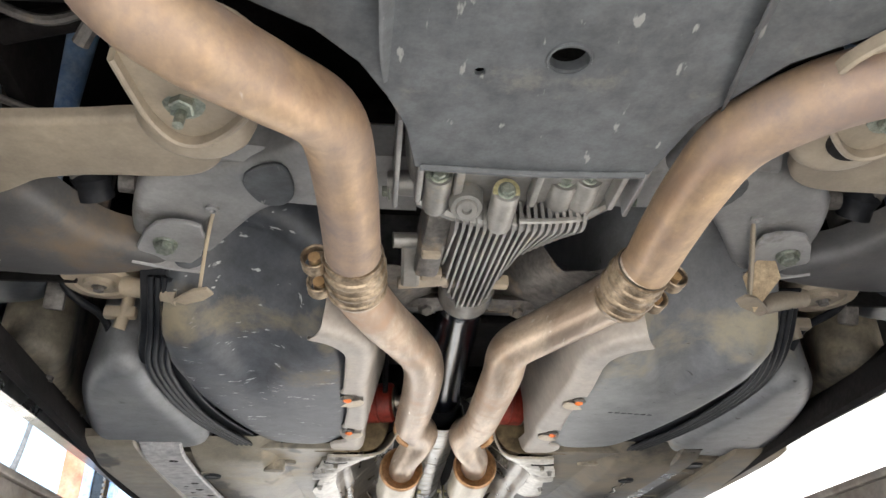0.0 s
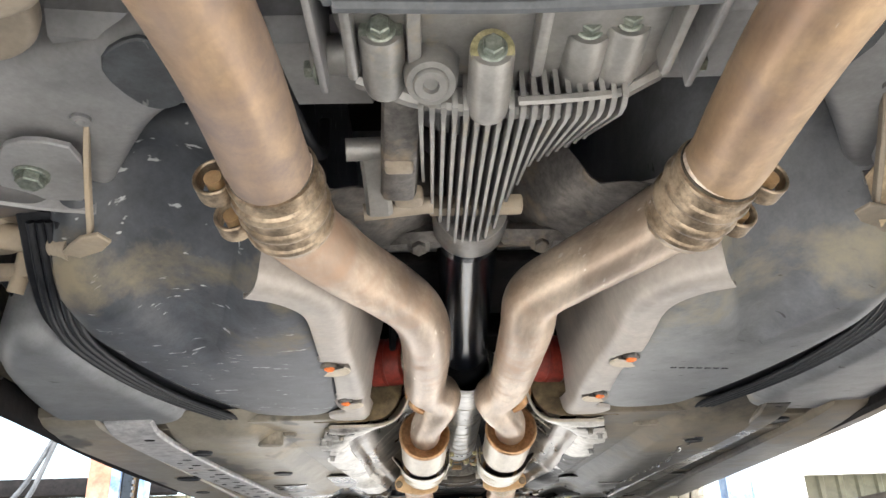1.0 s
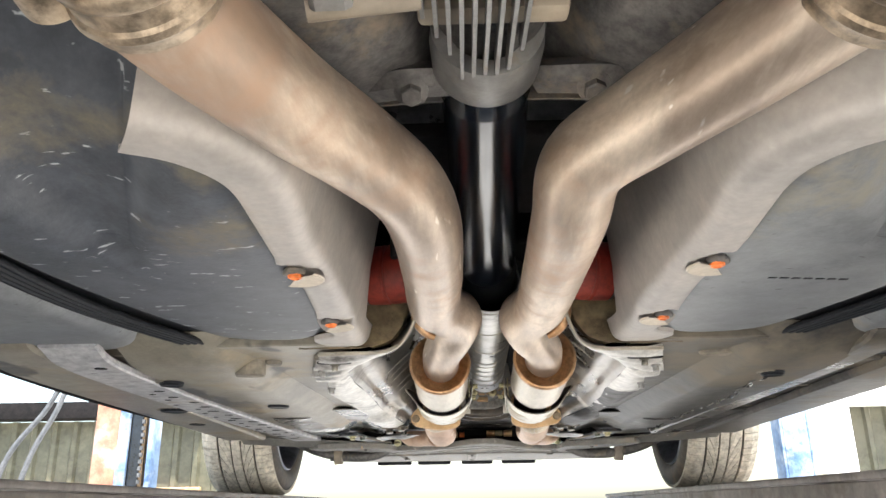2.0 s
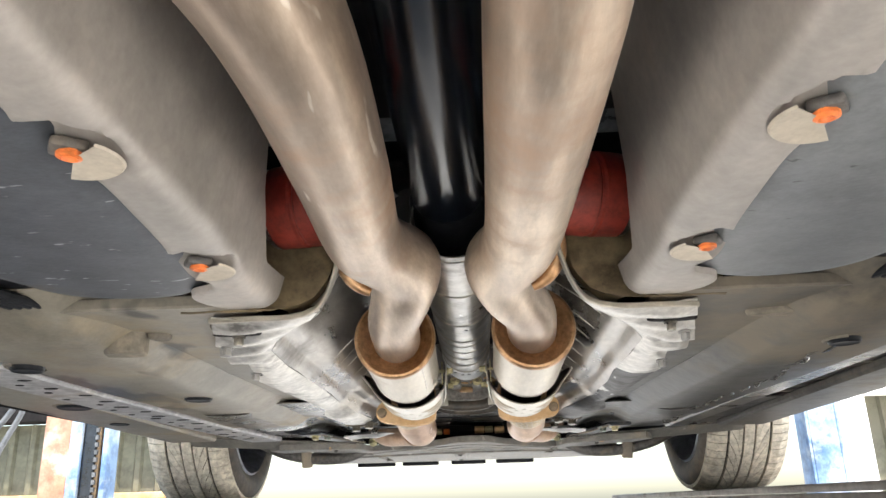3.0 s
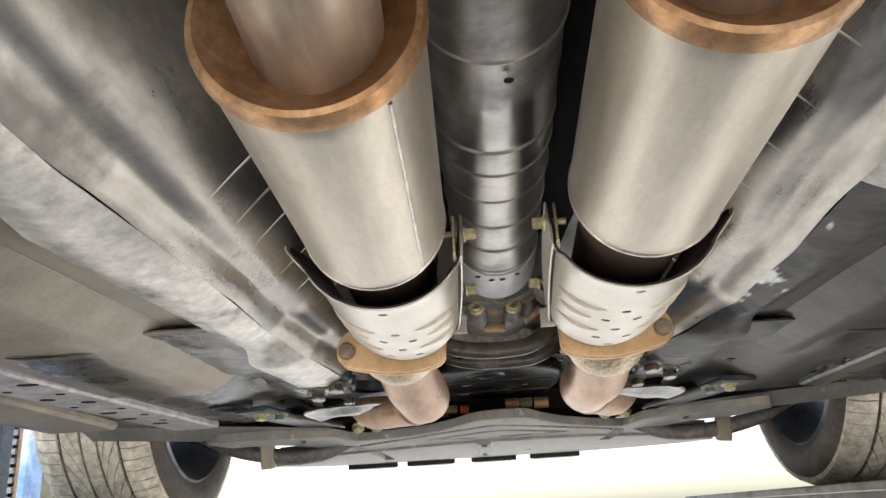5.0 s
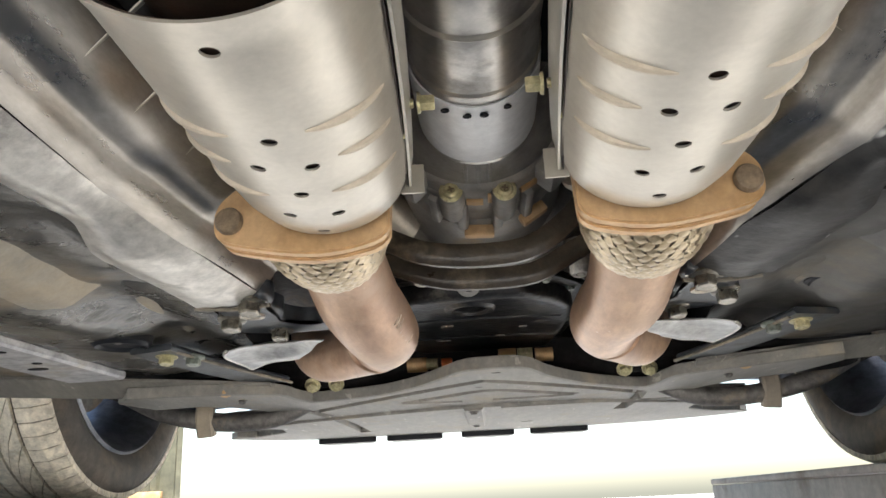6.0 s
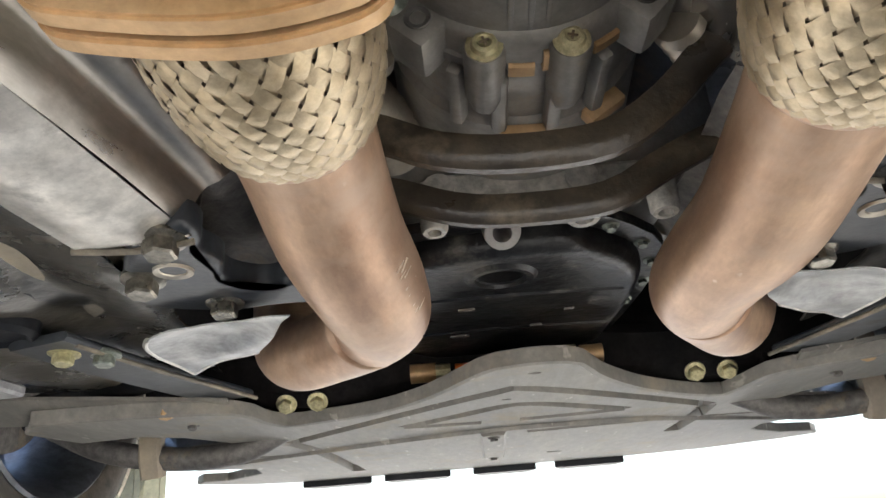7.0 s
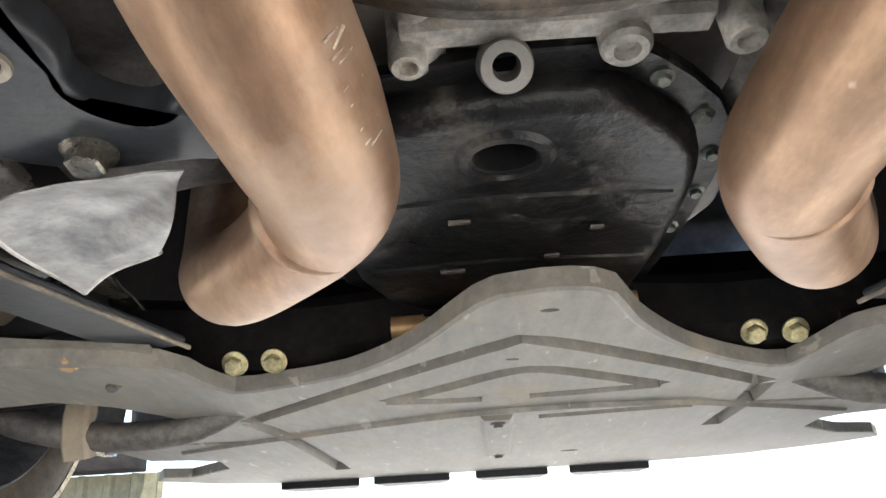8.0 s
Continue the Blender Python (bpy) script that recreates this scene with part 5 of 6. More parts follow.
cv = carve(plate(cover, 1.788, 0.005, 0.0015), [drill(-0.002, 1.259, 1.79, 0.0175, long=0.8, seg=28), drill(-0.076, 1.281, 1.79, 0.0052)])
rear_cover = part("rear_undercover", cv, COVER, car, "scuffed grey plastic undercover with two holes")
part("cover_lip", swept([(-0.118, 1.430, 1.788), (0.0, 1.432, 1.787), (0.118, 1.427, 1.788)], bar_profile(0.010, 0.008, 0.003)), COVER, rear_cover)
for a, b in (((-0.152, 1.0, 1.788), (-0.156, 1.30, 1.788)), ((0.125, 1.0, 1.788), (0.157, 1.315, 1.788))):
    a, b = Vector(a), Vector(b)
    part("cover_fold", tube([(*(a + (b - a) * f), r) for f, r in ((-0.5, 0.017), (0.2, 0.017), (0.6, 0.015), (0.85, 0.011), (1.0, 0.004))], seg=16, squash=0.12), COVER, rear_cover)
part("cover_stud", turned((0.0, 1.31, 1.86), (0.0, 1.30, 1.80), [(0, 0.004), (0.05, 0.004), (0.05, 1e-5)], 10), BOLT, rear_cover)
# added black block that keeps the view through the hole dark
part("hole_darkener", swept([(-0.16, 1.315, 1.90), (0.0, 1.318, 1.90), (0.15, 1.315, 1.90)], bar_profile(0.04, 0.17, 0.01)), DARK, car, "black bar added above the undercover to darken its hole")
part("cover_rim", turned((-0.002, 1.259, 1.788), (-0.002, 1.259, 1.78), [(-0.012, 0.0165), (0.0015, 0.0175), (0.0018, 0.0195), (0, 0.0205)], 32), COVER, rear_cover)

diff = group_part("differential", car, "cast aluminium differential with cooling fins")
part("housing", vessel(rounded_outline([(-0.130, 1.34), (0.125, 1.34), (0.130, 1.50), (0.112, 1.60), (0.06, 1.66), (-0.05, 1.66), (-0.105, 1.60), (-0.135, 1.50)], 2), 1.822, 2.08, 0.03), CAST, diff)
part("nose", turned((0.0, 1.58, 1.895), (-0.014, 1.96, 1.885), [(0, 0.03), (0, 0.085), (0.06, 0.072), (0.14, 0.055), (0.22, 0.046), (0.30, 0.044), (0.305, 0.046), (0.335, 0.046), (0.34, 0.034), (0.37, 0.032)], 40), CAST_DIRTY, diff)
part("nose_cap", turned((-0.013, 1.865, 1.868), (-0.014, 1.97, 1.872), [(0, 0.03), (0.0, 0.043), (0.02, 0.045), (0.05, 0.044), (0.062, 0.038), (0.066, 0.03)], 40), CAST, diff)
part("joint_lip", swept([(-0.112, 1.545, 1.822), (-0.06, 1.553, 1.806), (0.0, 1.560, 1.803), (0.06, 1.572, 1.812), (0.118, 1.565, 1.838)], bar_profile(0.014, 0.022, 0.004)), CAST, diff)
TIP_X = (-0.067, -0.056, -0.045, -0.036, -0.008, 0.008, 0.014, 0.026, 0.035, 0.057, 0.089)
TIP_Y = (1.732, 1.824, 1.826, 1.881, 1.883, 1.860, 1.800, 1.755, 1.720, 1.707, 1.694)
for i in range(19):
    x = -0.067 + 0.0085 * i
    yr, zr = 1.545 + 0.010 * math.exp(-((x + 0.016) / 0.016) ** 2), 1.787 + 0.006 * max(0, x - 0.03) / 0.05
    yf, zf = float(np.interp(x, TIP_X, TIP_Y)), float(np.interp(x, (-0.07, 0.01, 0.09), (1.826, 1.827, 1.850)))
    bm = bmesh.new()
    rim = [(yr, zr + 0.06), (yr - 0.004, zr + 0.010), (yr - 0.001, zr + 0.003), (yr + 0.008, zr), (yr + 0.02, zr + 0.001), (yf - 0.014, zf - 0.001), (yf - 0.004, zf + 0.002), (yf, zf + 0.009), (yf, zf + 0.05)]
    sides = []
    for e in (-1, 1):
        sides.append([bm.verts.new((x + e * (0.0021 if 0 < k < 4 else 0.0014), y, z)) for k, (y, z) in enumerate(rim)])
    for k in range(len(rim)):
        q = (k + 1) % len(rim)
        bm.faces.new((sides[0][k], sides[1][k], sides[1][q], sides[0][q]))
    bm.faces.new(sides[0][::-1])
    bm.faces.new(sides[1])
    part("fin", bm, CAST, diff, smooth=40)
for x, y, z, L, r in ((-0.093, 1.490, 1.818, 0.062, 0.0160), (-0.0165, 1.494, 1.803, 0.068, 0.0160), (0.0545, 1.504, 1.828, 0.060, 0.0165), (0.0815, 1.496, 1.828, 0.060, 0.0165)):
    a = Vector((x, y, z))
    b = a + Vector((0, 0.97, -0.10)).normalized() * L
    part("bolt_boss", turned(a, b, [(0, 1e-5), (0, r * 0.93), (0.002, r), (L - 0.012, r), (L - 0.004, r * 0.92), (L, r * 0.7), (L, 1e-5)], 30), CAST, diff)
    head = a + Vector((0, 0.001, 0))
    way = Vector((0, -1, -0.25)).normalized()
    part("bolt_washer", turned(head, head + way, [(0, 1e-5), (0, 0.0155), (0.002, 0.0155), (0.0028, 0.0140), (0.0028, 1e-5)], 28), BOLT_GOLD if x == -0.0165 else BOLT, diff, "round steel washer")
    part("boss_bolt", bolt(head + way * 0.0028, way, 0.0072, 1.45, 1.1), BOLT, diff, "greenish zinc hexagon bolt")
part("boss_block", box((0.052, 0.050, 0.030), (0.070, 1.535, 1.832), 0.008), CAST, diff)
part("cast_rim", swept([(0.005, 1.538, 1.791), (0.045, 1.538, 1.793), (0.085, 1.547, 1.803)], bar_profile(0.004, 0.008, 0.002)), CAST, diff)
part("flank_casting", box((0.034, 0.16, 0.06), (-0.086, 1.650, 1.842), 0.008, (-6, 0, 4)), CAST_DIRTY, diff)
part("flank_foot", box((0.030, 0.022, 0.018), (-0.082, 1.745, 1.822), 0.005), ARM, diff, "tan dusted cast foot")
part("flank_foot", box((0.026, 0.016, 0.014), (-0.088, 1.665, 1.812), 0.004), ARM, diff, "tan dusted cast foot")
pl = Vector((-0.059, 1.520, 1.797))
pd = Vector((0, -0.45, -1)).normalized()
part("plug_boss", turned(pl + pd * -0.03, pl, [(0, 0.022), (0.03, 0.019), (0.034, 0.0175), (0.034, 1e-5)], 30), CAST, diff)
part("drain_plug", turned(pl, pl + pd, [(0.004, 0.013), (0.0065, 0.0128), (0.008, 0.0115), (0.008, 0.006), (0.0055, 0.005), (0.0, 0.0045), (0.0, 1e-5)], 30), CAST, diff, "steel drain plug with hexagon socket")
for x, w in ((-0.070, 0.010), (0.018, 0.009), (-0.115, 0.008), (0.112, 0.008)):
    part("web", box((w, 0.15, 0.035), (x, 1.455, 1.822), 0.003), CAST, diff)
part("side_lug", turned((-0.150, 1.55, 1.845), (-0.07, 1.55, 1.845), [(0, 1e-5), (0, 0.014), (0.02, 0.016), (0.07, 0.018), (0.07, 1e-5)], 20), CAST, diff)
for s in (-1, 1):
    part("mount_plate", box((0.006, 0.17, 0.10), (s * 0.140, 1.475, 1.865), 0.002), SUBFRAME, diff)
    part("mount_bolt", bolt((s * 0.146, 1.555, 1.835), (s, 0, 0), 0.007, 1.7, 1.0), BOLT, diff)
part("arm_bracket", swept([(-0.114, 1.682, 1.843), (-0.112, 1.715, 1.832), (-0.111, 1.758, 1.812)], bar_profile(0.026, 0.016, 0.004)), CAST, diff)
part("bracket_pin", turned((-0.138, 1.684, 1.840), (-0.08, 1.690, 1.845), [(0, 1e-5), (0, 0.011), (0.055, 0.011), (0.055, 1e-5)], 18), CAST, diff)
part("bracket_pin", turned((-0.128, 1.765, 1.815), (-0.05, 1.768, 1.825), [(0, 1e-5), (0, 0.009), (0.07, 0.009), (0.07, 1e-5)], 18), ARM, diff)
part("nose_bracket", box((0.10, 0.02, 0.018), (-0.012, 1.80, 1.838), 0.004), ARM, diff)
part("vent_hose", tube([(-0.20, 1.52, 1.88), (-0.185, 1.60, 1.86), (-0.172, 1.68, 1.85), (-0.168, 1.74, 1.87), (-0.17, 1.76, 1.92)], 0.006, seg=12), BLACK, diff)

# rear wall of the tunnel behind the nose, with its pressed braces
part("tunnel_wall", fold([[(x, 1.98 + 0.10 * abs(x), z) for x in (-0.24, -0.15, -0.06, 0.06, 0.15, 0.24)] for z in (1.87, 1.90, 1.93)], 0.003), CAST_DIRTY, car)
for s in (-1, 1):
    part("tunnel_brace", swept([(s * 0.03, 1.945, 1.868), (s * 0.075, 1.93, 1.858), (s * 0.115, 1.95, 1.865)], [(-0.022, 0.0), (-0.010, -0.009), (0.010, -0.009), (0.022, 0.0), (0.01, 0.014), (-0.01, 0.014)]), CAST_DIRTY, car)
    part("brace_bolt", bolt((s * 0.075, 1.928, 1.850), (0, -0.5, -1), 0.009, 1.6, 0.9), CAST_DIRTY, car)
    top_edge = curve_points([(0.075, 1.815, 1.925), (0.09, 1.80, 1.91), (0.11, 1.78, 1.861), (0.117, 1.77, 1.847), (0.139, 1.75, 1.837), (0.160, 1.735, 1.825)], 0.008)
    low_edge = curve_points([(0.037, 1.90, 1.915), (0.056, 1.875, 1.905), (0.081, 1.86, 1.868), (0.122, 1.865, 1.845), (0.150, 1.85, 1.838), (0.172, 1.83, 1.83)], 0.008)
    front_edge = curve_points([(0.045, 1.97, 1.90), (0.08, 1.955, 1.868), (0.12, 1.945, 1.852), (0.150, 1.935, 1.84), (0.175, 1.92, 1.832)], 0.008)
    sheet = []
    for w in range(13):
        row = []
        for k in range(15):
            p0, p1, p2 = (Vector(e[min(len(e) - 1, round(k / 14 * (len(e) - 1)))][:3]) for e in (top_edge, low_edge, front_edge))
            f = w / 12
            p = p0 * (1 - f) * (1 - 2 * f) + p1 * 4 * f * (1 - f) + p2 * f * (2 * f - 1)
            row.append((s * p.x, p.y, p.z + 0.004 * noise.noise(p * 22)))
        sheet.append(row)
    part("tunnel_sheet", fold(sheet, 0.0015), CAST_DIRTY, car, "curved grey sheet beside the differential nose", smooth=70)
# near-black boxes put in as the shade above the shaft
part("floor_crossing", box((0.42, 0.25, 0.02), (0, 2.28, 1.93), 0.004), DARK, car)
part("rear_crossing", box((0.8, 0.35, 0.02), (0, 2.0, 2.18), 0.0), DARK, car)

for s in (-1, 1):
    dx = 0.0 if s < 0 else -0.022      # the right-hand side stands slightly nearer
    dy = 0.0 if s < 0 else -0.03

    def at(*pts):
        return [(s * p[0] + dx * (1 if s > 0 else 0), p[1] + dy, *p[2:]) for p in pts]

    sub = group_part("rear_subframe", car, "dusty grey pressed steel subframe arm")
    part("subframe_plate", vessel(rounded_outline(at((0.445, 1.58), (0.31, 1.565), (0.225, 1.49), (0.20, 1.58), (0.255, 1.645), (0.305, 1.66), (0.365, 1.745), (0.428, 1.845), (0.505, 1.815), (0.495, 1.70)), 2), 1.866, 1.95, 0.016), SUBFRAME, sub, smooth=50)
    part("subframe_beam", swept(at((0.36, 1.605, 1.915), (0.24, 1.605, 1.905), (0.11, 1.60, 1.90)), bar_profile(0.115, 0.075, 0.015)), SUBFRAME, sub)
    part("rubber_pad", plate(rounded_outline(at((0.335, 1.575), (0.275, 1.535), (0.262, 1.60), (0.275, 1.64), (0.312, 1.645)), 2), 1.860, 0.005), COVER, sub, "dark grey pad")
    br = [(q[0], q[1]) for q in at((0.50, 1.765), (0.458, 1.678), (0.418, 1.665), (0.383, 1.686), (0.414, 1.792), (0.458, 1.782))]
    part("bracket", plate(rounded_outline(br, 1), 1.846, 0.006), SUBFRAME, sub)
    part("bracket_lip", swept(at((0.500, 1.768, 1.843), (0.456, 1.786, 1.843), (0.412, 1.796, 1.843)), bar_profile(0.005, 0.016, 0.002)), SUBFRAME, sub)
    p = at((0.447, 1.727, 1.846))[0]
    part("subframe_nut", bolt(p, (0, -0.1, -1), 0.0125, 1.35, 0.7), BOLT, sub, "greenish zinc nut")
    part("hook_rod", swept(at((0.372, 1.66, 1.885), (0.388, 1.71, 1.85), (0.404, 1.775, 1.805)), bar_profile(0.005, 0.013, 0.001)), ARM, sub)
    part("hook_plate", plate([(q[0], q[1]) for q in at((0.392, 1.765), (0.386, 1.785), (0.402, 1.805), (0.432, 1.822), (0.448, 1.812), (0.43, 1.79), (0.412, 1.772))], 1.796, 0.004), ARM, sub)
    p = at((0.376, 1.662, 1.868))[0]
    part("rod_eye", turned(p, (p[0], p[1], 1.8), [(0, 1e-5), (0, 0.009), (0.006, 0.009), (0.007, 0.005), (0.003, 0.003), (0.003, 1e-5)], 18), SUBFRAME, sub)

    ua = group_part("control_arm", car, "dusty tan cast suspension arm with rubber bushing")
    limb = [(0.330, 1.440), (0.36, 1.428), (0.416, 1.432), (0.475, 1.442), (0.554, 1.449), (0.70, 1.462), (0.88, 1.475), (0.88, 1.63), (0.70, 1.615), (0.625, 1.605), (0.590, 1.586), (0.562, 1.566), (0.545, 1.557), (0.483, 1.545), (0.386, 1.545), (0.345, 1.525), (0.33, 1.49)]
    part("arm", vessel(rounded_outline([(q[0], q[1]) for q in at(*limb)], 2), 1.832, 1.851, 0.009, bulge=0.002), ARM, ua, smooth=70)
    c = Vector(at((0.344, 1.408, 1.80))[0])
    part("bushing_eye", turned(c, c + Vector((0, 0, 1)), [(-0.002, 1e-5), (-0.002, 0.038), (0.002, 0.047), (0.012, 0.056), (0.025, 0.060), (0.07, 0.060), (0.075, 0.05)], 40), ARM, ua)
    part("bushing_rubber", turned(c - Vector((0, 0.02, 0.009)), c + Vector((0, -0.02, 1)), [(0, 1e-5), (0, 0.032), (0.004, 0.034), (0.012, 0.034)], 36), DARK, ua, "black rubber bushing")
    bk = group_part("arm_bracket", car, "tan steel bracket over the arm bushing")
    shape = rounded_outline([(q[0], q[1]) for q in at((0.385, 1.25), (0.378, 1.316), (0.371, 1.360), (0.354, 1.392), (0.328, 1.394), (0.298, 1.368), (0.272, 1.332), (0.24, 1.27), (0.30, 1.20))], 2)
    part("bracket_plate", plate(shape, 1.784, 0.004), ARM, bk)
    rim = [(x, y, 1.780) for x, y in shape]
    part("bracket_rim", swept(rim[:-4], bar_profile(0.006, 0.016, 0.002), step=0.008), ARM, bk)
    part("bracket_side", fold([[q for q in at((0.388, 1.24, 1.80), (0.384, 1.30, 1.79), (0.374, 1.352, 1.784))], [q for q in at((0.430, 1.25, 1.90), (0.425, 1.31, 1.88), (0.405, 1.36, 1.86))]], 0.003), CAST_DIRTY, bk)
    p = Vector(at((0.338, 1.340, 1.787))[0])
    part("bracket_bolt", bolt(p, (0, -0.2, -1), 0.0115, 1.7, 0.9), BOLT, bk, "greenish zinc bolt")
    part("bolt_stud", turned(p + Vector((0, 0, -0.01)), p + Vector((0, -0.2, -1)), [(0, 0.005), (0.022, 0.005), (0.023, 1e-5)], 14), BOLT, bk)

    la = group_part("lower_arm", car, "large dark grey lower suspension arm")
    limb = [(0.45, 1.770), (0.493, 1.738), (0.525, 1.723), (0.551, 1.685), (0.577, 1.622), (0.600, 1.602), (0.66, 1.607), (0.88, 1.62), (0.88, 1.84), (0.704, 1.832), (0.626, 1.845), (0.516, 1.827), (0.455, 1.808)]
    part("arm", vessel(rounded_outline([(q[0], q[1]) for q in at(*limb)], 2), 1.838, 1.89, 0.026, bulge=0.004), ARM_GREY, la, smooth=70)
    d = Vector(at((0.572, 1.862, 1.842))[0])
    part("pivot_disc", turned(d + Vector((0, 0, 0.03)), d, [(0, 0.055), (0.024, 0.055), (0.030, 0.050), (0.031, 0.036), (0.027, 0.034), (0.027, 0.024), (0.033, 0.022), (0.034, 0.012), (0.030, 0.010), (0.030, 1e-5)], 36), ARM, la, "ribbed round pivot cap")
    part("pivot_bolt", bolt(d, (0, 0, -1), 0.008, 1.4, 0.9), CAST_DIRTY, la)
    part("link_tube", tube(at((0.53, 1.845, 1.835), (0.49, 1.838, 1.826), (0.44, 1.822, 1.808)), 0.015, seg=18), ARM, la)
    part("link_stub", tube(at((0.555, 1.93, 1.80), (0.545, 1.92, 1.84), (0.54, 1.90, 1.89)), 0.010, seg=12), ARM, la)
    part("link_ear", box((0.05, 0.018, 0.02), at((0.555, 1.925, 1.825))[0], 0.005), ARM, la)

    dp = group_part("damper", car, "blue rear damper tube")
    part("damper_tube", tube(at((0.60, 1.66, 1.90), (0.597, 1.645, 2.0), (0.57, 1.60, 2.25)), 0.026, seg=20), LIFT_BLUE, dp)
    part("brake_hose", tube(at((0.70, 1.88, 1.95), (0.64, 1.92, 1.86), (0.60, 1.98, 1.84), (0.585, 2.04, 1.80), (0.60, 2.06, 1.86)), 0.007, seg=10), BLACK, car)
    part("hose_bracket", box((0.03, 0.02, 0.05), at((0.665, 1.94, 1.86))[0], 0.004, (20, 0, 15)), CAST_DIRTY, car)
    part("rear_wing_panel", vessel(rounded_outline([(q[0], q[1]) for q in at((0.665, 2.05), (0.735, 1.99), (0.81, 2.06), (0.81, 2.40), (0.750, 2.47), (0.735, 2.27), (0.70, 2.13))], 3), 1.785, 2.2, 0.03), TAN_PANEL, car, "tan dusted wheel house panel")
    for x, y, r in ((0.748, 2.13, 0.026), (0.757, 2.25, 0.022), (0.762, 2.36, 0.020)):
        q = at((x, y, 1.787))[0]
        part("panel_plug", turned(q, (q[0], q[1], 1.7), [(0, r * 1.2), (0.006, r * 1.15), (0.008, r * 0.9), (0.004, r * 0.8), (0.003, 1e-5)], 20), FLOOR_WET, car, "dark rubber plug")
    part("wheel_house_sheet", vessel(rounded_outline([(q[0], q[1]) for q in at((0.668, 1.86), (0.72, 1.84), (0.82, 1.85), (0.82, 2.00), (0.70, 1.985), (0.672, 1.95))], 2), 1.855, 2.2, 0.03), SATIN, car, "dark satin wheel house sheet", smooth=60)
    # knuckle, hoses and links up in the wheel house
    part("knuckle", vessel(rounded_outline([(q[0], q[1]) for q in at((0.535, 1.66), (0.57, 1.70), (0.575, 1.76), (0.545, 1.77), (0.53, 1.72))], 2), 1.90, 1.98, 0.012), CAST_DIRTY, car)
    part("knuckle_lug", turned(at((0.50, 1.66, 1.90))[0], at((0.43, 1.67, 1.905))[0], [(0, 1e-5), (0, 0.014), (0.02, 0.016), (0.022, 0.011), (0.05, 0.011), (0.052, 0.016), (0.07, 0.016), (0.07, 1e-5)], 16), CAST_DIRTY, car)
    part("rubber_boot", turned(at((0.545, 1.625, 1.945))[0], at((0.535, 1.70, 1.885))[0], [(0, 0.012), (0.01, 0.024), (0.02, 0.019), (0.03, 0.027), (0.042, 0.021), (0.055, 0.028), (0.07, 0.022), (0.085, 0.024), (0.09, 1e-5)], 24), BLACK, car, "black rubber boot")
    part("link_yoke", swept(at((0.57, 1.60, 1.93), (0.555, 1.63, 1.91), (0.55, 1.665, 1.90)), bar_profile(0.022, 0.012, 0.004)), CAST_DIRTY, car)
    part("dust_hose", tube(at((0.585, 1.73, 1.93), (0.566, 1.783, 1.90), (0.537, 1.81, 1.895), (0.50, 1.77, 1.90), (0.475, 1.71, 1.91)), 0.012, seg=12), BLACK, car, "black rubber hose")
    part("cable_line", tube(at((0.64, 1.55, 1.95), (0.56, 1.57, 1.93), (0.50, 1.62, 1.93), (0.47, 1.66, 1.95)), 0.005, seg=8), CAST_DIRTY, car)
    part("cable_line", tube(at((0.62, 1.35, 1.95), (0.52, 1.40, 1.93), (0.44, 1.39, 1.95), (0.38, 1.43, 1.98)), 0.006, seg=8), CAST_DIRTY, car)
    part("link_rod", tube(at((0.47, 1.40, 1.90), (0.44, 1.36, 1.93), (0.42, 1.30, 1.97)), 0.009, seg=10), CAST_DIRTY, car)
    part("toe_link", tube(at((0.66, 1.33, 1.90), (0.50, 1.345, 1.92), (0.34, 1.36, 1.94)), 0.014, seg=14), DARK, car)
    part("lateral_bar", swept(at((0.80, 1.365, 1.97), (0.45, 1.36, 1.97), (0.2, 1.36, 1.97)), bar_profile(0.03, 0.05, 0.008)), SUBFRAME, car)
    part("upper_link", tube(at((0.72, 1.50, 1.96), (0.55, 1.46, 1.98), (0.35, 1.44, 2.02)), 0.016, seg=14), DARK, car)

# ---------------------------------------------------------------- front: gearbox, sump, crossmember, tray
gb = group_part("gearbox", car, "grimy cast gearbox tail with small bolts")
GB0, GB1 = Vector((0.010, 3.30, 1.893)), Vector((0.014, 3.70, 1.893))
part("tail_housing", turned(GB0, GB1, [(0, 0.05), (0.0, 0.066), (0.04, 0.074), (0.09, 0.0795), (0.112, 0.081), (0.114, 0.084), (0.118, 0.086), (0.136, 0.087), (0.142, 0.083), (0.15, 0.081), (0.20, 0.083), (0.205, 0.088), (0.30, 0.092)], 64), GEARCASE, gb)


def on_case(y, ang, r):
    """A place on the round gearbox tail; ang: degrees from straight down, towards +x."""
    t = radians(ang)
    return Vector((0.012 + r * math.sin(t), y, 1.893 - r * math.cos(t)))


for ang in (-18, 14):
    c = on_case(3.418, ang, 0.0885)
    way = Vector((0, 1, 0))
    part("lug", turned(c, c + way, [(0, 1e-5), (0, 0.0112), (0.003, 0.0125), (0.045, 0.0120), (0.058, 0.009), (0.062, 1e-5)], 24), GEARCASE, gb)
    part("lug_screw", turned(c + Vector((0, 0.0005, 0)), c - way, [(0, 0.0105), (0.0015, 0.0108), (0.0022, 0.0080), (0.0050, 0.0068), (0.0058, 0.0045), (0.0040, 0.0022), (0.0040, 1e-5)], 24), BOLT_GOLD, gb, "brassy cross-head screw")
    for lean in (0, 90):
        part("screw_slot", box((0.0060, 0.0008, 0.0015), tuple(c - way * 0.0054), 0.0002, (0, lean + ang, 0)), RUST, gb)
for ang in (-44, 46):
    c = on_case(3.430, ang, 0.091)
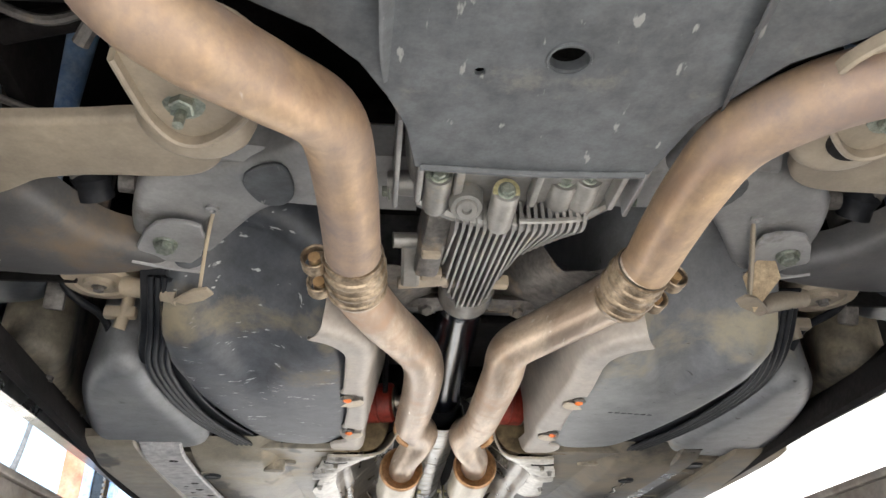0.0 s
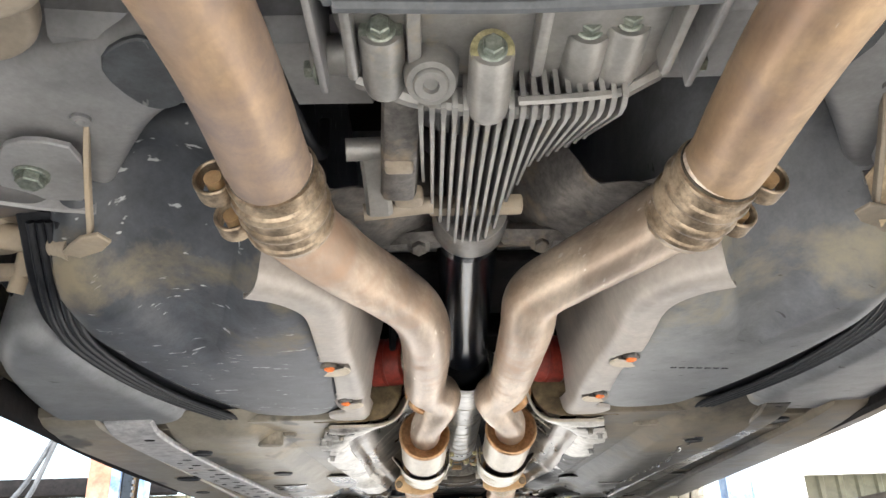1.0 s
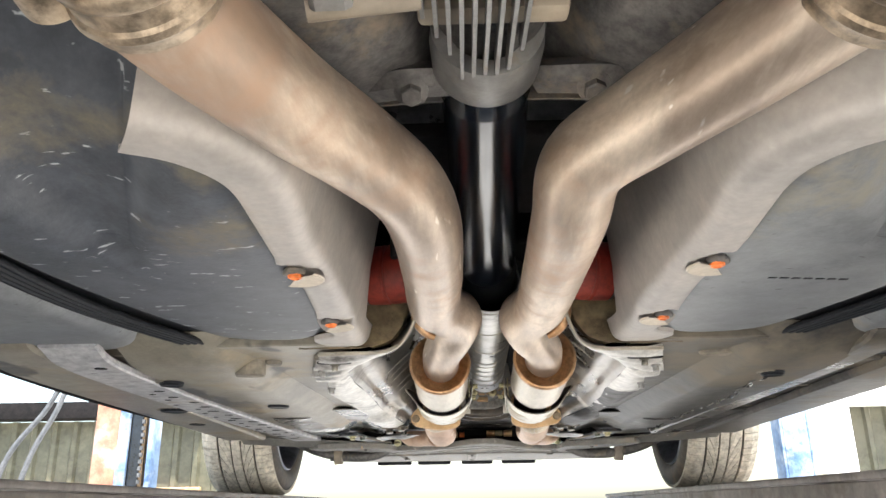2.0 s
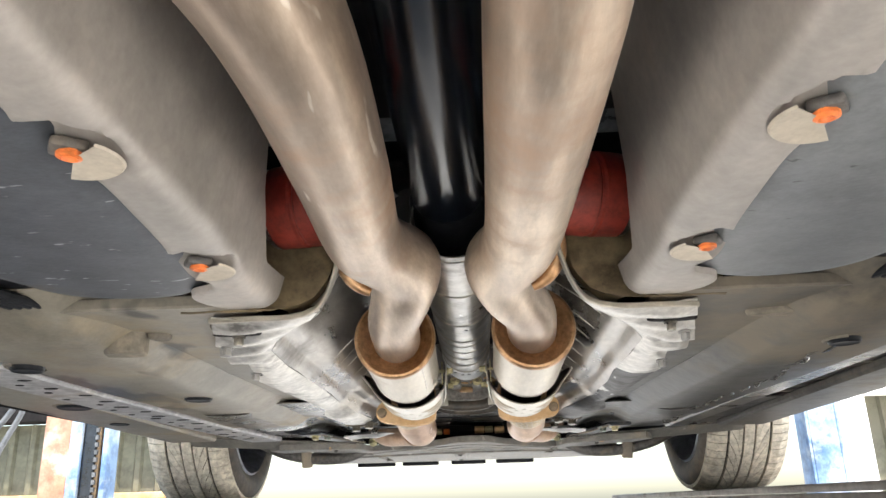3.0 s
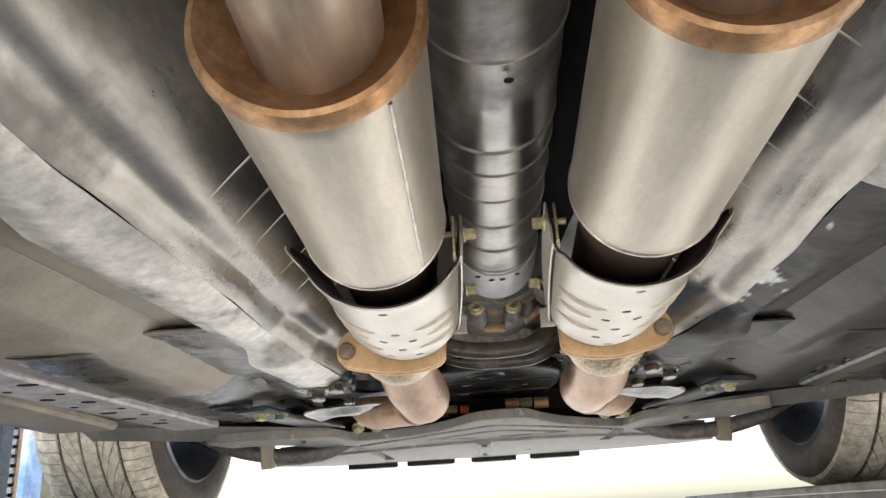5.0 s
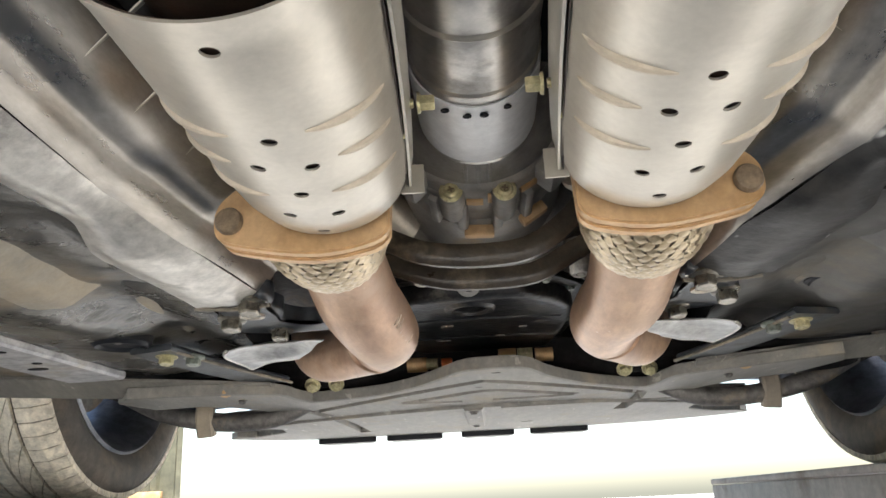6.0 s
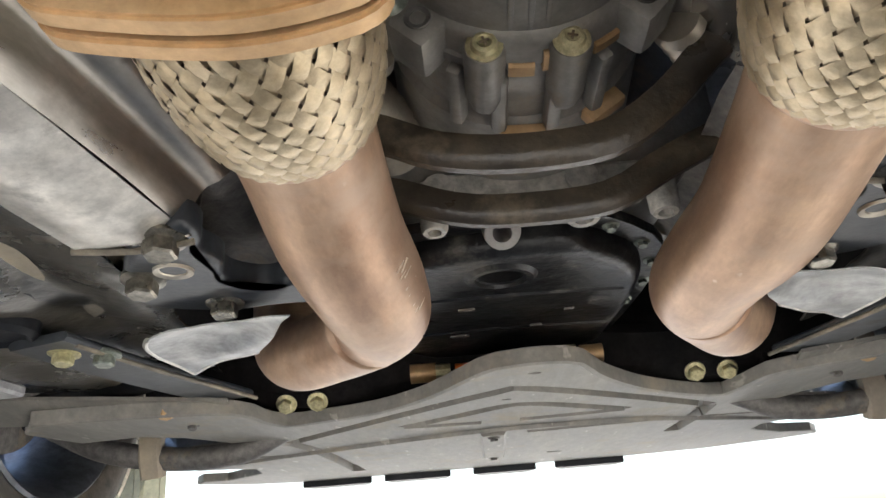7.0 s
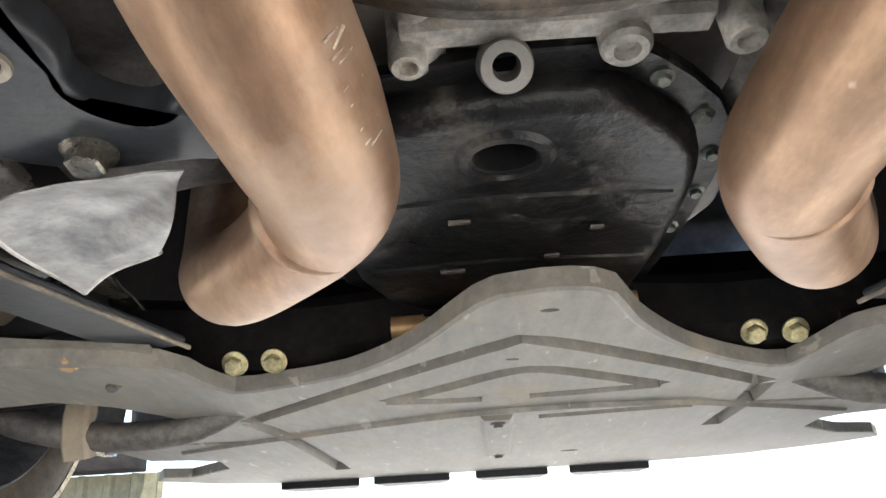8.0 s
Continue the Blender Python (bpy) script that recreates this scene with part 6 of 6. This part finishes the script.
    part("lug_block", box((0.030, 0.036, 0.028), tuple(c), 0.006, (0, -ang, 0)), GEARCASE, gb, "cast lug with a stud hole")
    part("lug_hole", turned(c + Vector((0, -0.0185, 0)), c + Vector((0, -1, 0)), [(-0.002, 0.0045), (0.0002, 0.0048), (0.0012, 0.0075), (0.0, 0.0080)], 20), CAST_DIRTY, gb)
    e = on_case(3.415, ang * 1.28, 0.093)
    part("lug", turned(e, e + Vector((0, 1, 0)), [(0, 1e-5), (0, 0.0105), (0.003, 0.0120), (0.04, 0.0110), (0.044, 1e-5)], 20), GEARCASE, gb)
    part("lug_screw", turned(e, e - Vector((0, 1, 0)), [(0, 0.0095), (0.002, 0.0095), (0.0035, 0.0065), (0.0055, 0.0040), (0.0055, 1e-5)], 20), BOLT, gb, "small pale screw")
for a0, a1, y, h in ((-23, -11, 3.424, 0.014), (-9, 1, 3.434, 0.012), (4, 22, 3.424, 0.018), (25, 40, 3.432, 0.010), (-36, -26, 3.432, 0.010)):
    arc = [tuple(on_case(y + h / 2, a0 + (a1 - a0) * k / 5, 0.0868)) for k in range(6)]
    part("pad", swept(arc, bar_profile(0.005, h, 0.0015), up=(0, 1, 0)), BOLT_TAN if a0 != -36 else CAST, gb, "tan dusted cast pad")
for ang, w in ((-9, 0.0035), (-1, 0.0035), (6, 0.0035)):
    c = on_case(3.39, ang, 0.0795)
    part("case_seam", box((w, 0.055, 0.003), tuple(c), 0.001, (0, -ang, 0)), GEARCASE, gb)
for ang in (-30, -12, 10, 30):
    c = on_case(3.475, ang, 0.088)
    part("case_rib", box((0.010, 0.060, 0.012), tuple(c), 0.003, (0, -ang, 0)), GEARCASE, gb)
for ang in (-2, 34):
    c = on_case(3.508, ang, 0.093)
    part("foot_pad", box((0.030, 0.012, 0.012), tuple(c), 0.002, (0, -ang, 0)), BOLT_TAN, gb, "tan dusted cast foot")
part("bell_housing", vessel(rounded_outline([(-0.15, 3.58), (0.17, 3.58), (0.19, 3.70), (0.19, 4.02), (-0.17, 4.02), (-0.17, 3.70)], 2), 1.815, 2.05, 0.03), GEARCASE, gb)
part("bell_web", swept([(-0.06, 3.592, 1.80), (0.02, 3.590, 1.798), (0.10, 3.596, 1.80)], bar_profile(0.022, 0.03, 0.004)), BELL, gb)
for x in (-0.052, 0.055):
    part("bell_boss", turned((x, 3.575, 1.80), (x, 3.64, 1.80), [(0, 1e-5), (0, 0.012), (0.05, 0.014), (0.05, 1e-5)], 18), BELL, gb)
for x, r in ((0.056, 0.0145), (-0.058, 0.011), (0.118, 0.012)):
    part("bell_stub", turned((x, 3.606, 1.815), (x, 3.600, 1.77), [(0, r * 1.15), (0.02, r), (0.038, r * 0.96), (0.041, r * 0.8), (0.041, r * 0.5), (0.034, r * 0.45), (0.034, 1e-5)], 20), BELL, gb, "pale cast stub")
c = Vector((-0.007, 3.597, 1.768))
dn = Vector((0, -0.75, -0.66)).normalized()
part("eye_boss", turned(c - dn * 0.03, c, [(0, 0.016), (0.026, 0.0145), (0.030, 0.0135), (0.030, 0.0075), (0.0, 0.0065), (0.0, 1e-5)], 28), CAST, gb, "pale cast eye")

for y, pts in ((3.45, [(-0.16, 1.80), (-0.09, 1.785), (-0.045, 1.766), (0.0, 1.760), (0.05, 1.764), (0.085, 1.785), (0.115, 1.815), (0.15, 1.84)]),
               (3.53, [(-0.16, 1.79), (-0.09, 1.782), (-0.04, 1.765), (0.0, 1.760), (0.06, 1.763), (0.10, 1.783), (0.15, 1.805), (0.19, 1.815)])):
    part("hanger_bar", swept([(x, y, z) for x, z in pts], [(-0.0085, -0.006), (-0.007, -0.011), (-0.003, -0.0145), (0.003, -0.0145), (0.007, -0.011), (0.0085, -0.006), (0.007, 0.006), (-0.007, 0.006)]), BAR, car, "brown dusty curved steel bar")
for s in (-1, 1):
    part("rubber_mount", turned((s * 0.090 + 0.01, 3.44, 1.83), (s * 0.13 + 0.01, 3.50, 1.83), [(0, 1e-5), (0, 0.014), (0.006, 0.017), (0.012, 0.014), (0.018, 0.017), (0.024, 0.014), (0.030, 0.017), (0.036, 0.012), (0.036, 1e-5)], 20), STEEL, car)

sump = group_part("oil_pan", car, "greasy black pressed oil pan")
flange = rounded_outline([(-0.135, 3.628), (0.052, 3.600), (0.092, 3.630), (0.134, 3.680), (0.146, 3.74), (0.142, 3.87), (0.125, 4.01), (-0.15, 4.01), (-0.155, 3.70)], 1)
part("pan_flange", plate(flange, 1.784, 0.008), OILPAN, sump)
part("pan_body", carve(vessel(rounded_outline([(-0.115, 3.642), (0.045, 3.622), (0.075, 3.645), (0.115, 3.69), (0.125, 3.75), (0.12, 3.87), (0.105, 3.99), (-0.13, 3.99), (-0.135, 3.70)], 2), 1.763, 1.79, 0.014), [drill(-0.008, 3.682, 1.77, 0.0205, 0.03, 0.8, 24)]), OILPAN, sump, smooth=50)
c = Vector((-0.008, 3.682, 1.763))
part("drain_dish", turned(c, c - Vector((0, 0, 1)), [(-0.001, 0.033), (0.0035, 0.028), (0.0035, 0.023), (-0.004, 0.0205)], 32), OILPAN, sump)
for y, w in ((3.752, 0.03), (3.86, 0.02)):
    part("pan_step", swept([(-0.115, y, 1.7645), (0.0, y - 0.006, 1.7638), (0.105, y + 0.004, 1.7645)], bar_profile(w, 0.006, 0.003)), OILPAN, sump)
for x, y in ((-0.055, 3.612), (0.083, 3.640), (0.116, 3.684), (0.133, 3.733), (0.135, 3.79), (0.128, 3.85), (-0.135, 3.66)):
    part("pan_bolt", bolt((x, y, 1.784), (0, -0.2, -1), 0.0042, 1.7, 0.9), BOLT, sump, "small steel bolt")
for x, y, w in ((-0.04, 3.765, 0.016), (0.06, 3.79, 0.010), (0.03, 3.84, 0.012), (-0.05, 3.86, 0.02)):
    part("pan_mark", box((w, 0.006, 0.002), (x, y, 1.7605), 0.0005), CAST_DIRTY, sump)

cross = group_part("front_crossmember", car, "dark front crossmember with yellow-zinc bolts")
part("crossmember", swept([(-0.40, 4.02, 1.77), (-0.2, 4.015, 1.755), (0.0, 4.01, 1.765), (0.2, 4.025, 1.755), (0.40, 4.03, 1.77)], bar_profile(0.10, 0.07, 0.015)), DARK, cross)
for x, y in ((-0.262, 3.957), (-0.225, 3.957), (0.219, 3.966), (0.258, 3.970)):
    part("cross_bolt", bolt((x, y + 0.004, 1.724), (0, -0.75, -0.6), 0.0082, 1.5, 1.0), BOLT_GOLD, cross, "yellow-zinc flanged bolt")
for x, y, w, m in ((-0.098, 3.955, 0.03, BOLT_TAN), (-0.075, 3.952, 0.018, BOLT_GOLD), (-0.052, 3.955, 0.016, ORANGE), (0.040, 3.915, 0.026, BOLT_TAN), (0.066, 3.912, 0.022, BOLT_GOLD), (0.095, 3.925, 0.026, BOLT_TAN)):
    part("pipe_fitting", turned((x - w / 2, y, 1.745), (x + w, y, 1.745), [(0, 1e-5), (0, 0.008 + 0.25 * (w - 0.016)), (w, 0.008 + 0.25 * (w - 0.016)), (w, 1e-5)], 8 if m is BOLT_GOLD else 16), m, cross, "brass pipe fitting" if m is not ORANGE else "copper pipe end")

# undertray
tray = group_part("undertray", car, "dusty grey plastic front undertray with pressed channels")
edge = [(-0.50, 3.845), (-0.40, 3.85), (-0.30, 3.875), (-0.285, 3.935), (-0.268, 3.982), (-0.22, 3.972), (-0.15, 3.943), (-0.085, 3.873), (-0.030, 3.775), (-0.005, 3.757), (0.03, 3.753), (0.060, 3.770), (0.086, 3.835), (0.14, 3.922), (0.21, 3.992), (0.262, 4.015), (0.278, 3.93), (0.295, 3.895), (0.38, 3.845), (0.47, 3.79)]
rear_curve = [tuple(q) for q in curve_points([(*p, 0) for p in edge], 0.03)]
outline = [(q[0], q[1]) for q in rear_curve] + [(0.50, 3.86), (0.47, 3.96), (0.40, 4.0), (0.369, 4.05), (0.350, 4.092), (0.356, 4.135), (0.417, 4.154), (0.46, 4.165), (0.455, 4.208), (0.27, 4.188), (0.27, 4.197), (0.46, 4.220), (0.50, 4.30), (0.435, 4.322), (0.414, 4.345), (0.416, 4.407), (0.487, 4.478), (0.55, 4.50), (0.579, 4.55), (0.529, 4.596), (0.396, 4.665), (0.254, 4.69), (-0.42, 4.69), (-0.50, 4.655), (-0.587, 4.574), (-0.56, 4.53), (-0.518, 4.545), (-0.435, 4.475), (-0.425, 4.40), (-0.455, 4.377), (-0.51, 4.36), (-0.52, 4.25), (-0.467, 4.240), (-0.31, 4.264), (-0.31, 4.255), (-0.467, 4.226), (-0.475, 4.19), (-0.44, 4.174), (-0.379, 4.164), (-0.361, 4.135), (-0.372, 4.074), (-0.402, 4.014), (-0.444, 3.98), (-0.52, 3.99), (-0.54, 3.90)]
cuts = []
for line in ([(-0.300, 4.13, 1.702), (-0.15, 3.995, 1.702), (-0.02, 3.885, 1.702), (0.02, 3.878, 1.702), (0.15, 3.985, 1.702), (0.262, 4.09, 1.702)],
             [(-0.135, 4.072, 1.702), (-0.06, 4.015, 1.702), (-0.01, 3.975, 1.702), (0.03, 3.975, 1.702), (0.09, 4.02, 1.702), (0.15, 4.07, 1.702)],
             [(0.15, 4.071, 1.702), (0.08, 4.080, 1.702), (0.015, 4.085, 1.702)], [(-0.135, 4.073, 1.702), (-0.08, 4.083, 1.702), (-0.035, 4.087, 1.702)],
             [(-0.300, 4.135, 1.702), (-0.285, 4.21, 1.702), (-0.275, 4.38, 1.702), (-0.272, 4.56, 1.702)], [(0.262, 4.095, 1.702), (0.268, 4.2, 1.702), (0.266, 4.34, 1.702)],
             [(0.03, 4.205, 1.702), (0.14, 4.195, 1.702), (0.21, 4.19, 1.702)]):
    cuts.append(swept(line, [(-0.015, -0.008), (0.015, -0.008), (0.0095, 0.012), (-0.0095, 0.012)], step=0.03))
cuts.append(drill(0.02, 3.80, 1.705, 0.007, long=0.6))
cuts.append(drill(-0.005, 3.93, 1.705, 0.006, long=0.6))
cuts.append(drill(0.09, 4.50, 1.705, 0.014, long=0.6))
part("tray_panel", carve(plate(outline, 1.702, 0.015, 0.002), cuts), TRAY, tray, smooth=40)
part("tray_lip", swept([(q[0], q[1] - 0.001, 1.710) for q in rear_curve], [(-0.004, -0.0085), (-0.0005, -0.0105), (0.004, -0.009), (0.005, 0.005), (-0.001, 0.005)], smooth=False), TRAY, tray)
part("tray_bracket", swept([(-0.02, 4.18, 1.700), (-0.019, 4.32, 1.698), (-0.018, 4.48, 1.699)], [(-0.020, 0.003), (-0.015, -0.004), (0.015, -0.004), (0.020, 0.003)]), TRAY, tray)
for y in (4.20, 4.455):
    part("tray_bolt", bolt((-0.019, y, 1.696), (0, 0, -1), 0.0055, 1.7, 0.6), CAST_DIRTY, tray)
part("tray_step", swept([(-0.44, 4.30, 1.7015), (-0.29, 4.235, 1.7005), (-0.05, 4.15, 1.6995), (0.15, 4.15, 1.6995), (0.27, 4.20, 1.7005), (0.42, 4.28, 1.7015)], [(-0.004, 0.002), (0.0, -0.003), (0.005, 0.002)]), TRAY, tray)
for a, b in ((-0.408, -0.267), (-0.241, -0.106), (-0.06, 0.067), (0.105, 0.244)):
    part("rubber_flap", vessel([(a, 4.685), (b, 4.685), (b - 0.012, 4.735), (a + 0.012, 4.735)], 1.690, 1.703, 0.003), BLACK, tray, "black rubber flap")
for s in (-1, 1):
    part("tray_wing", fold([[(s * 0.30, 3.86, 1.716), (s * 0.42, 3.83, 1.722), (s * 0.56, 3.815, 1.73), (s * 0.74, 3.80, 1.74)], [(s * 0.31, 3.93, 1.706), (s * 0.42, 3.90, 1.708), (s * 0.56, 3.875, 1.712), (s * 0.74, 3.86, 1.722)]], 0.004), TRAY, tray)
    part("wing_bolt", bolt((s * 0.365, 3.86, 1.712), (0, -0.3, -1), 0.008, 1.2, 1.2), BOLT_TAN, tray)
    part("wing_stud", bolt((s * 0.362, 3.93, 1.704), (0, -0.3, -1), 0.005, 1.6, 1.0), CAST_DIRTY, tray)
    lk = group_part("stabiliser", car, "dusty stabiliser bar in a tan strap")
    part("bar", tube([(s * 0.30, 4.10, 1.716), (s * 0.36, 4.10, 1.692), (s * 0.45, 4.10, 1.69), (s * 0.55, 4.11, 1.71), (s * 0.64, 4.14, 1.75)], 0.016, seg=18), CAST_DIRTY, lk)
    part("strap", swept([(s * 0.478, 4.10, 1.745), (s * 0.477, 4.092, 1.70), (s * 0.475, 4.10, 1.668)], bar_profile(0.030, 0.022, 0.004), up=(0, 1, 0)), ARM, lk, "tan steel strap")
    part("strap_bolt", bolt((s * 0.490, 4.10, 1.690), (s, 0, 0), 0.008, 1.4, 1.0), ARM, lk)
    part("front_arm", tube([(s * 0.30, 4.0, 1.745), (s * 0.45, 4.03, 1.735), (s * 0.60, 4.12, 1.75), (s * 0.70, 4.2, 1.78)], 0.026, seg=18, squash=0.7), DARK, car)
    part("tension_arm", tube([(s * 0.33, 3.80, 1.745), (s * 0.48, 3.92, 1.75), (s * 0.64, 4.10, 1.77)], 0.022, seg=16), DARK, car)
    part("tie_rod", tube([(s * 0.36, 4.14, 1.735), (s * 0.62, 4.20, 1.79)], 0.013, seg=14, smooth=False), DARK, car)
    bk = group_part("frame_bracket", car, "black steel frame bracket with zinc bolts")
    shape = [(0.190, 3.440), (0.213, 3.450), (0.240, 3.478), (0.268, 3.535), (0.272, 3.575), (0.245, 3.594), (0.209, 3.604), (0.172, 3.598), (0.146, 3.603), (0.146, 3.570), (0.156, 3.546), (0.172, 3.560), (0.189, 3.552), (0.199, 3.533), (0.190, 3.512), (0.192, 3.498), (0.198, 3.484), (0.186, 3.462)]
    part("bracket_plate", vessel(rounded_outline([(s * x, y) for x, y in shape], 2), 1.727, 1.745, 0.006), SATIN, bk)
    rows = [[(s * (0.13 + 0.018 * k), 3.44 + 0.032 * r, 1.768 + 0.012 * noise.noise(Vector((k * 0.9, r * 0.8, 2.0 + s))) + 0.03 * max(0, (3 - k)) / 3) for k in range(9)] for r in range(9)]
    part("mount_casting", fold(rows, 0.003), CAST_DIRTY, bk, "crumpled silver mount casting", smooth=80)
    for x, y, r in ((0.209, 3.457, 0.0105), (0.246, 3.519, 0.0105), (0.212, 3.580, 0.0100)):
        part("bracket_bolt", bolt((s * x, y, 1.728), (0, -0.15, -1), r * 0.92, 1.5, 1.0), BOLT_PALE, bk, "pale zinc hexagon bolt")
    part("bracket_hole", turned((s * 0.222, 3.508, 1.727), (s * 0.222, 3.508, 1.70), [(-0.004, 0.006), (0.001, 0.009), (0.002, 0.0125), (0, 0.013)], 20), STEEL, bk)
    corner = [[(0.165, 3.582), (0.20, 3.584), (0.247, 3.59), (0.282, 3.612)], [(0.178, 3.605), (0.21, 3.62), (0.252, 3.63), (0.294, 3.648)], [(0.19, 3.632), (0.222, 3.652), (0.258, 3.67), (0.293, 3.69)], [(0.214, 3.672), (0.24, 3.69), (0.265, 3.708), (0.287, 3.728)]]
    def blend(four, t):
        """A smooth line through four evenly spaced values."""
        w = [-(t - 1) * (t - 2) * (t - 3) / 6, t * (t - 2) * (t - 3) / 2, -t * (t - 1) * (t - 3) / 2, t * (t - 1) * (t - 2) / 6]
        return sum(g * v for g, v in zip(w, four))

    rows = []
    for r in range(19):
        row = []
        for k in range(19):
            p = [blend([blend([q[i] for q in line], k / 6) for line in corner], r / 6) for i in (0, 1)]
            bowl = 0.010 * math.sin(math.pi * k / 18) * math.sin(math.pi * min(1, r / 14))
            row.append((s * p[0], p[1], 1.714 + bowl + 0.0025 * noise.noise(Vector((p[0] * 30, p[1] * 22, s)))))
        rows.append(row)
    part("foil_shield", fold(rows, 0.0012), FOIL, bk, "crumpled bright foil shield", smooth=70)
    part("foil_rim", tube([row[-1] for row in rows[::3]], 0.0022, seg=8), ALU_WORN, bk, "bright folded rim")
    part("foil_rim", tube(rows[-1][::3], 0.0020, seg=8), ALU_WORN, bk, "bright folded rim")
    part("brace_edge", tube([(s * 0.346, 3.630, 1.7195), (s * 0.315, 3.72, 1.7155), (s * 0.275, 3.88, 1.7175)], 0.0022, seg=8), TRAY_EDGE, bk, "tan dusted edge")
    part("brace", swept([(s * 0.375, 3.625, 1.724), (s * 0.345, 3.72, 1.72), (s * 0.305, 3.88, 1.722)], bar_profile(0.06, 0.008, 0.003)), SATIN, bk)
    for x, y in ((0.365, 3.648), (0.338, 3.662)):
        part("brace_bolt", bolt((s * x, y, 1.720), (0, -0.15, -1), 0.008, 1.6, 1.0), BOLT_GOLD if x > 0.35 else BOLT, bk)
    # oily, uneven floor before the bulkhead
    rows = []
    start = 3.15 if s < 0 else 3.29
    for r in range(57):
        y = start + (3.84 - start) * r / 56
        row = []
        for k in range(41):
            x = 0.262 + 0.40 * k / 40 + 0.03 * max(0, (y - 3.6)) / 0.2
            rail = math.exp(-((x - 0.434 - 0.10 * max(0, y - 3.5)) / 0.066) ** 4) * (1 - 0.75 * min(1, max(0, (y - 3.42) / 0.3)))
            dent = 0.006 * noise.noise(Vector((x * 9, y * 6, s * 3.0))) + 0.0022 * noise.noise(Vector((x * 40, y * 22, s))) + 0.010 * math.exp(-((x - 0.33) / 0.03) ** 2) * min(1, max(0, (y - 3.40) / 0.1))
            row.append((s * x, y, 1.7385 - 0.0195 * rail + dent * min(1, (y - start) / 0.05)))
        rows.append(row)
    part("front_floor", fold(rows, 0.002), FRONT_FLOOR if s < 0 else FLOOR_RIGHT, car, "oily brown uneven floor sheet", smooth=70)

# corrugated joint above the down pipe
part("bellows", turned((-0.110, 3.505, 1.852), (-0.075, 3.585, 1.838), [(0.0045 * k, 0.021 if k % 2 else 0.026) for k in range(20)], 30), STEEL, car, "corrugated steel bellows", smooth=60)
# rubber plug in the oily floor
part("floor_plug", turned((-0.402, 3.609, 1.738), (-0.402, 3.609, 1.60), [(0, 0.034), (0.010, 0.033), (0.014, 0.028), (0.010, 0.024), (0.009, 1e-5)], 30), BLACK, car, "dark rubber floor plug")
